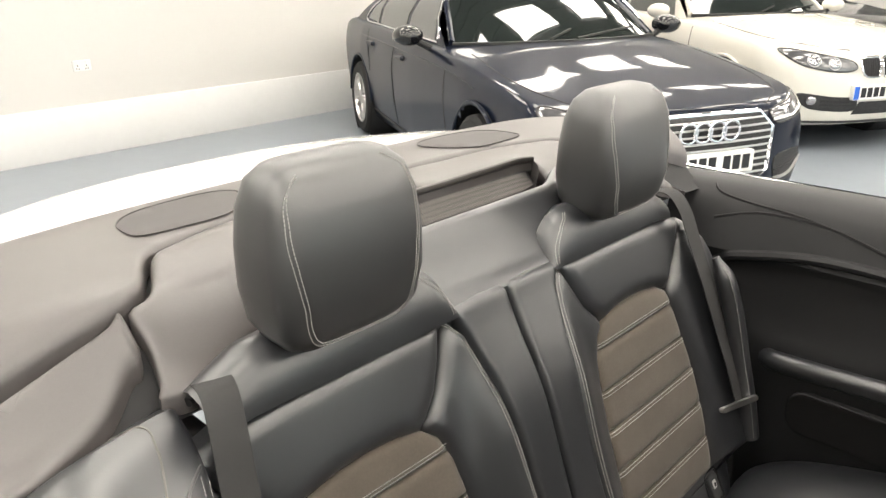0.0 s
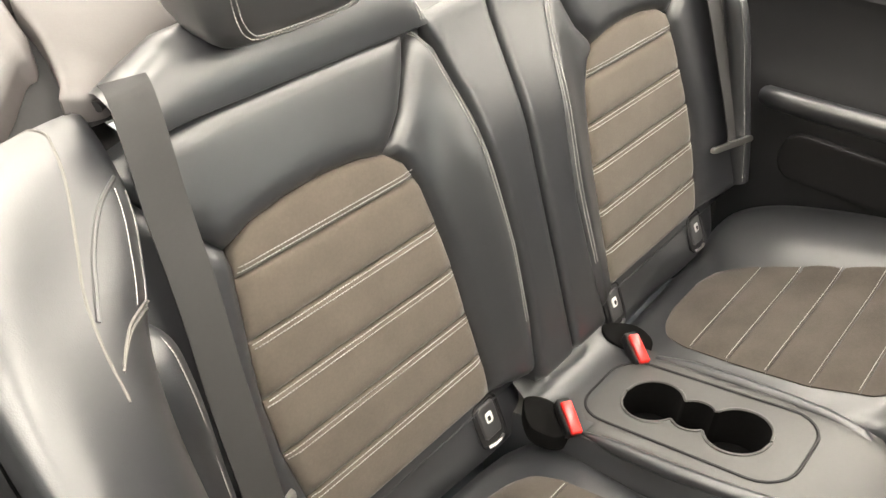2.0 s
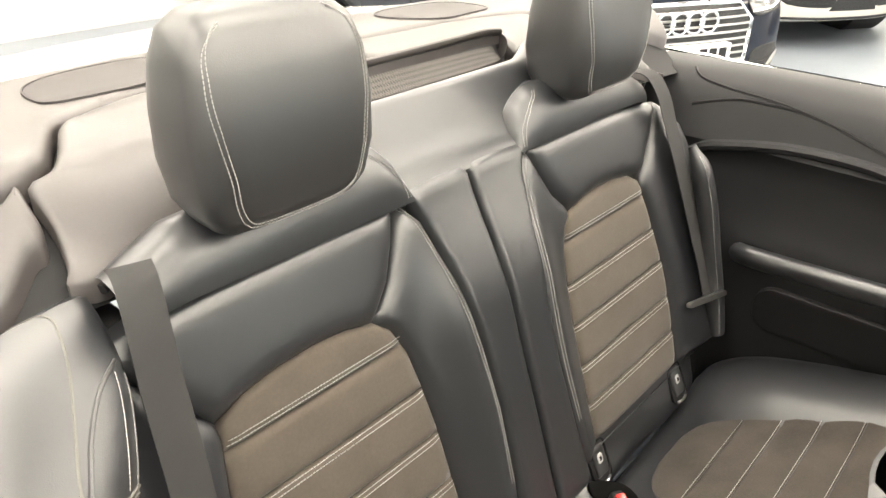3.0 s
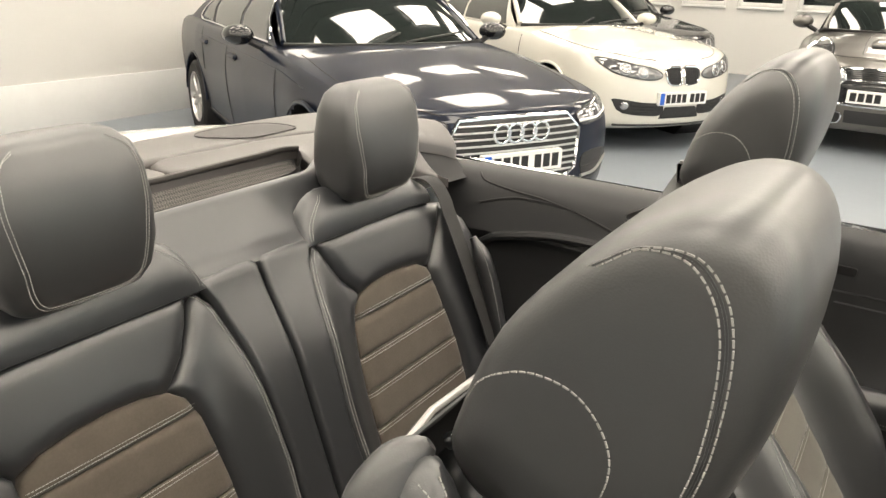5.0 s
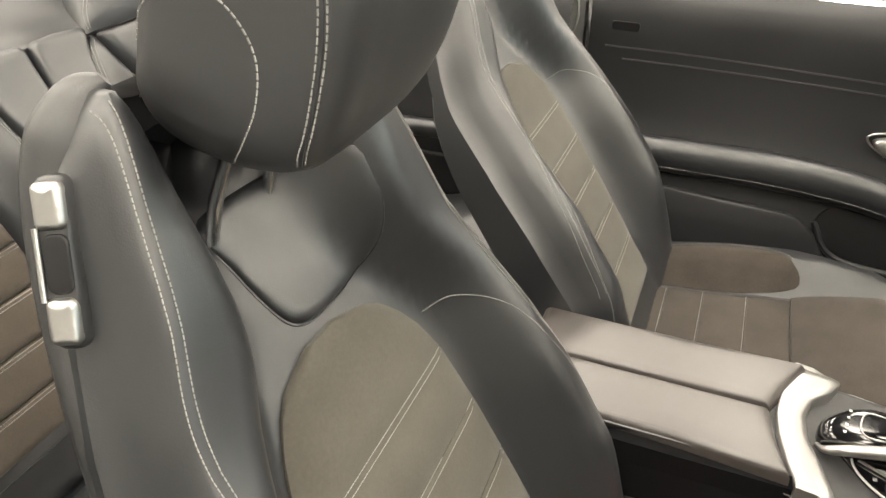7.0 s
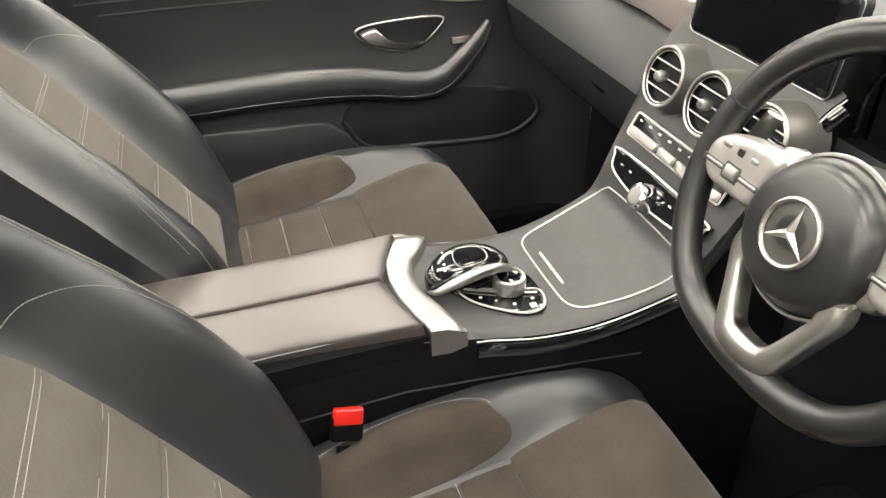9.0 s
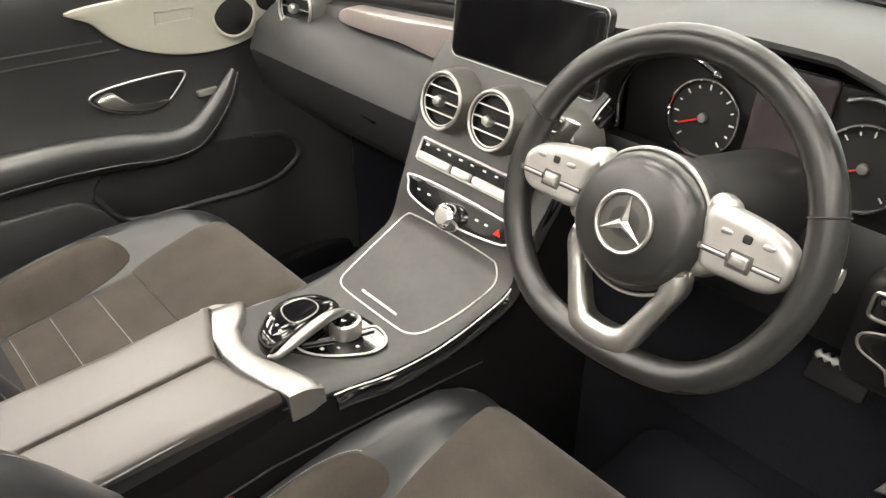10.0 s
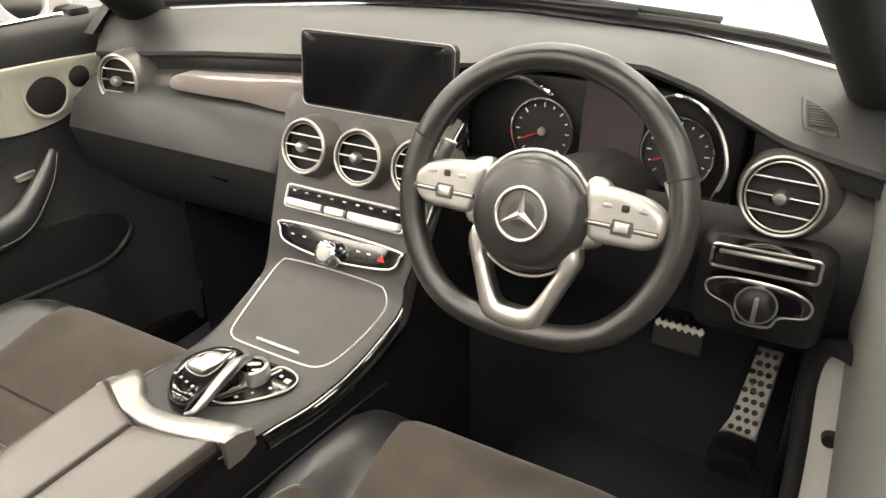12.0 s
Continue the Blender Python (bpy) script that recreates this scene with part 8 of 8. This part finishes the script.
for k in range(9):
    z = 0.695 - 0.034 * k
    w = float(np.interp(z, [0.375, 0.43, 0.645, 0.722], [0.30, 0.385, 0.425, 0.355])) - 0.012
    sal.line("slat", [(-w, z), (0.0, z), (w, z)], "front", 0.006, SATIN, grille, 0.010, False, 5)
for k in range(4):
    x = -0.1275 + 0.085 * k - 0.0
    o = sal.put((x, 0.652), "front", 0.03)
    part("ring", torus(0.050, 0.0075, 36, 8, SALOON_M @ Matrix.Translation(o) @ Matrix.Rotation(radians(90), 4, "X"), 0.8), CHROME, grille, "plain bright ring")
plate(saloon, SALOON_M, -0.0, 0.495, 0.935, 0, 0.52, True)
for s in (1, -1):
    lens_lamp(sal, saloon, [(s * x, z) for x, z in [(0.425, 0.705), (0.47, 0.728), (0.62, 0.752), (0.76, 0.782), (0.80, 0.745), (0.77, 0.69), (0.63, 0.662), (0.47, 0.655)]], inner=((s * 0.56, 0.702, 0.018), (s * 0.66, 0.716, 0.018)))
    lamp_bar = sal.lay("lamp_bar", [(s * x, z) for x, z in [(0.44, 0.668), (0.62, 0.673), (0.755, 0.700), (0.775, 0.728), (0.745, 0.712), (0.62, 0.686), (0.445, 0.682)]], "front", PRINT, saloon, 0.004, 0.004, 0.010, "white daytime running light bar")
    intake = sal.lay("intake", [(s * x, z) for x, z in [(0.45, 0.47), (0.60, 0.50), (0.74, 0.47), (0.72, 0.36), (0.50, 0.33)]], "front", GRILLE, saloon, 0.004, 0.004, 0.001, "dark lower air intake", 3)
    sal.line("intake_blade", [(s * 0.46, 0.36), (s * 0.60, 0.37), (s * 0.73, 0.44)], "front", 0.009, SATIN, intake, 0.008)
    sal.line("intake_slat", [(s * 0.46, 0.41), (s * 0.60, 0.42), (s * 0.73, 0.45)], "front", 0.005, PLASTIC, intake, 0.006)
    sal.line("body_crease", [(-0.05, 0.79), (-0.5, 0.845), (-1.5, 0.875), (-2.8, 0.895)], "right" if s > 0 else "left", 0.004, NAVY_PAINT, saloon, 0.0)
sal.line("front_lip", [(-0.70, 0.265), (-0.4, 0.262), (0.0, 0.26), (0.4, 0.262), (0.70, 0.265)], "front", 0.012, PLASTIC, saloon, 0.0)

# white coupe
COUPE = dict(front=0.82, rear=-3.55, width=0.885, corner=0.40, power=2.6, rear_axle=-2.69, wheel_r=0.32, belt=0.955, crease=0.008,
             shoulder=([-3.55, -3.1, -2.2, -1.2, -0.7, -0.3, 0.2, 0.55, 0.72, 0.82], [0.92, 0.99, 0.965, 0.945, 0.935, 0.91, 0.865, 0.82, 0.785, 0.745]),
             cabin=(-0.52, 0.995, -1.25, 1.385, -2.1, -3.05, 0.77, 0.54),
             windows=[[(-1.0, 0.968), (-1.95, 0.98), (-1.95, 1.325), (-1.45, 1.32), (-1.25, 1.26), (-1.08, 1.12)], [(-2.0, 0.98), (-2.65, 1.0), (-2.4, 1.19), (-2.0, 1.30)]],
             chrome=None, mirror=(0.97, -0.93, 1.02), mirror_paint=CREAM_PAINT,
             seams=[[(-0.55, 0.90), (-0.53, 0.6), (-0.5, 0.30)], [(-1.95, 0.93), (-1.93, 0.6), (-1.88, 0.30)]], handles=[(-1.75, 0.83)],
             bonnet=[(0.70, -0.45), (0.72, 0.0), (0.69, 0.30), (0.58, 0.52), (0.42, 0.66), (0.25, 0.72)])
COUPE_M = pose(-6.25, -3.1, 0, 0, 0, -32)
coupe, cou = make_car(COUPE_M, COUPE, "white two-door coupe parked in the showroom", CREAM_PAINT)
DARK_M = pose(-8.9, -3.9, 0, 0, 0, -40)
dark, drk = make_car(DARK_M, dict(COUPE, mirror_paint=GREY_PAINT), "dark grey coupe parked behind the white one", GREY_PAINT)
for car, on, m in ((coupe, cou, COUPE_M), (dark, drk, DARK_M)):
    for s in (1, -1):
        kid = [(s * x, z) for x, z in [(0.018, 0.725), (0.09, 0.735), (0.165, 0.728), (0.182, 0.69), (0.165, 0.62), (0.12, 0.588), (0.03, 0.588), (0.018, 0.62)]]
        g = on.lay("grille", kid, "front", GRILLE, car, 0.004, 0.004, 0.002, "rounded upright-slatted grille", 4)
        on.line("grille_frame", kid, "front", 0.009, CHROME, g, 0.008, True, 4)
        for k in range(7):
            x = s * (0.035 + 0.021 * k)
            on.line("slat", [(x, 0.60), (x, 0.66), (x, 0.72)], "front", 0.0035, PLASTIC, g, 0.008, False, 3)
        lens_lamp(on, car, [(s * x, z) for x, z in [(0.215, 0.665), (0.27, 0.715), (0.45, 0.755), (0.63, 0.795), (0.735, 0.80), (0.70, 0.74), (0.60, 0.675), (0.40, 0.635), (0.27, 0.635)]], inner=((s * 0.40, 0.693, 0.045), (s * 0.545, 0.72, 0.045)))
        fog = on.lay("fog_intake", [(s * x, z) for x, z in [(0.21, 0.43), (0.40, 0.445), (0.62, 0.475), (0.63, 0.44), (0.55, 0.35), (0.25, 0.325), (0.19, 0.36)]], "front", GRILLE, car, 0.004, 0.004, 0.001, "dark intake with a fog lamp", 3)
        ring = [(s * 0.545 + 0.035 * math.cos(a), 0.415 + 0.035 * math.sin(a)) for a in np.linspace(0, 2 * math.pi, 14, endpoint=False)]
        on.lay("fog_lamp", ring, "front", LAMP_GLASS, fog, 0.012, 0.02, 0.004)
        for k in range(3):
            on.line("slat", [(s * 0.24, 0.36 + 0.026 * k), (s * 0.36, 0.364 + 0.027 * k), (s * 0.48, 0.368 + 0.028 * k)], "front", 0.005, PLASTIC, fog, 0.006, False, 3)
    on.lay("lower_intake", [(-0.17, 0.40), (0.17, 0.40), (0.22, 0.30), (-0.22, 0.30)], "front", GRILLE, car, 0.004, 0.004, 0.001)
    on.line("front_lip", [(-0.6, 0.245), (0.0, 0.24), (0.6, 0.245)], "front", 0.012, PLASTIC, car, 0.0)
    o = on.put((0.0, 0.70), "top", 0.004)
    part("badge", lathe([(0.0, 0.006), (0.034, 0.005), (0.04, 0.0), (0.04, -0.01)], 24, m @ Matrix.Translation(o) @ Matrix.Rotation(radians(-20), 4, "X")), SATIN, car, "plain round badge")
    plate(car, m, 0.0, 0.475, 0.845, 0, 0.52, True)

# small warm grey hatchback
HATCH = dict(front=0.63, rear=-3.2, width=0.865, corner=0.36, power=2.5, rear_axle=-2.495, wheel_r=0.305, belt=0.985, crease=0.0,
             shoulder=([-3.2, -2.9, -2.0, -1.0, -0.5, -0.1, 0.2, 0.42, 0.55, 0.63], [0.90, 0.985, 0.975, 0.965, 0.955, 0.94, 0.905, 0.86, 0.825, 0.78]),
             cabin=(-0.40, 1.025, -0.85, 1.39, -2.55, -3.12, 0.755, 0.60),
             windows=[[(-0.72, 0.995), (-1.75, 1.0), (-1.75, 1.33), (-1.05, 1.325), (-0.92, 1.26)], [(-1.80, 1.0), (-2.65, 1.0), (-2.6, 1.28), (-1.80, 1.33)]],
             chrome=[(-0.65, 0.985), (-1.7, 0.985), (-2.8, 0.985)], mirror=(0.93, -0.72, 1.07), mirror_paint=TAUPE_PAINT,
             seams=[[(-0.5, 0.92), (-0.48, 0.6), (-0.45, 0.30)], [(-1.78, 0.94), (-1.75, 0.6), (-1.7, 0.30)]], handles=[(-1.6, 0.86)],
             bonnet=[(0.70, -0.3), (0.72, 0.0), (0.68, 0.25), (0.55, 0.42), (0.35, 0.50), (0.1, 0.53)])
HATCH_M = pose(-7.33, -0.95, 0, 0, 0, -90)
hatchback, hat = make_car(HATCH_M, HATCH, "warm grey metallic small hatchback facing the other cars", TAUPE_PAINT)
UP = [(-0.315, 0.755), (0.315, 0.755), (0.40, 0.70), (0.475, 0.615), (0.47, 0.50), (0.40, 0.45), (-0.40, 0.45), (-0.47, 0.50), (-0.475, 0.615), (-0.40, 0.70)]
g = hat.lay("grille", UP, "front", GRILLE, hatchback, 0.004, 0.004, 0.002, "wide six-sided mesh grille", 3)
hat.line("grille_frame", UP, "front", 0.012, CHROME, g, 0.008, True, 3)
hat.line("chrome_bar", [(-0.42, 0.655), (0.0, 0.66), (0.42, 0.655)], "front", 0.014, CHROME, g, 0.010)
for k in range(4):
    hat.line("slat", [(-0.3, 0.685 + 0.017 * k), (0.0, 0.686 + 0.017 * k), (0.3, 0.685 + 0.017 * k)], "front", 0.004, GREY_PAINT, g, 0.008, False, 4)
hat.lay("bumper_bar", [(-0.42, 0.63), (0.42, 0.63), (0.44, 0.46), (-0.44, 0.46)], "front", GREY_PAINT, g, 0.01, 0.01, 0.006)
for s in (1, -1):
    ring = [(s * 0.575 + 0.115 * math.cos(a) * (1 + 0.06 * math.cos(2 * a)), 0.838 + 0.120 * math.sin(a)) for a in np.linspace(0, 2 * math.pi, 24, endpoint=False)]
    lens_lamp(hat, hatchback, ring, inner=((s * 0.575, 0.835, 0.055),), curve=2)
    hat.line("lamp_surround", ring, "front", 0.014, CHROME, hatchback, 0.006, True, 2)
    spot = [(s * 0.362 + 0.062 * math.cos(a), 0.678 + 0.060 * math.sin(a)) for a in np.linspace(0, 2 * math.pi, 20, endpoint=False)]
    sp = hat.lay("driving_lamp", spot, "front", LAMP_GLASS, g, 0.03, 0.03, 0.02, "round chrome driving lamp")
    hat.line("lamp_ring", spot, "front", 0.008, CHROME, sp, 0.03, True, 2)
    fog = [(s * 0.58 + 0.045 * math.cos(a), 0.49 + 0.045 * math.sin(a)) for a in np.linspace(0, 2 * math.pi, 18, endpoint=False)]
    fl = hat.lay("fog_lamp", fog, "front", LAMP_GLASS, hatchback, 0.014, 0.02, 0.0, "round fog lamp")
    hat.line("lamp_ring", fog, "front", 0.006, SATIN, fl, 0.006, True, 2)
    duct = hat.lay("brake_duct", [(s * x, z) for x, z in [(0.29, 0.37), (0.45, 0.375), (0.44, 0.285), (0.30, 0.28)]], "front", GRILLE, hatchback, 0.004, 0.004, 0.002, "dark duct in the bumper", 3)
    hat.line("duct_frame", [(s * x, z) for x, z in [(0.29, 0.37), (0.45, 0.375), (0.44, 0.285), (0.30, 0.28)]], "front", 0.008, CHROME, duct, 0.006, True, 3)
    hat.line("bonnet_stripe", [(s * 0.22, -0.30), (s * 0.23, 0.1), (s * 0.22, 0.46)], "top", 0.003, GREY_PAINT, hatchback, 0.0)
hat.lay("lower_intake", [(-0.26, 0.40), (0.26, 0.40), (0.25, 0.285), (-0.25, 0.285)], "front", GRILLE, hatchback, 0.004, 0.004, 0.001, "dark honeycomb lower intake")
scoop = hat.lay("bonnet_scoop", [(-0.20, 0.28), (0.20, 0.28), (0.16, 0.10), (-0.16, 0.10)], "top", TAUPE_PAINT, hatchback, 0.035, 0.05, 0.0, "raised bonnet scoop")
hat.lay("scoop_mouth", [(-0.17, 0.315), (0.17, 0.315), (0.18, 0.272), (-0.18, 0.272)], "top", GRILLE, scoop, 0.012, 0.006, 0.004)
o = hat.put((0.0, 0.50), "top", 0.004)
part("badge", lathe([(0.0, 0.006), (0.034, 0.005), (0.04, 0.0), (0.04, -0.01)], 24, HATCH_M @ Matrix.Translation(o) @ Matrix.Rotation(radians(-20), 4, "X")), SATIN, hatchback, "plain round badge")
plate(hatchback, HATCH_M, 0.0, 0.523, 0.665, 0, 0.52, False)

# wheels of the white convertible
for y in (1.22, -1.62):
    for sx in (1, -1):
        q = Matrix.Translation((sx * 0.80, y, 0.325)) @ Matrix.Rotation(radians(90 * sx), 4, "Y")
        tyre, rim, sp, hub, bk = wheel_geo(0.325, 0.225)
        w = part("wheel", xf(rim, q), SATIN, body, "silver alloy wheel")
        part("tyre", xf(tyre, q), TYRE, w)
        for g in sp:
            part("spoke", xf(g, q), SATIN, w)
        part("hub", xf(hub, q), SATIN, w)
        part("brake_disc", xf(bk, q), RUBBER, w)
        part("arch_liner", xf(lathe([(0.0, 0.09), (0.385, 0.09), (0.39, 0.104), (0.37, 0.106), (0.37, 0.09)], 40), q), RUBBER, body)
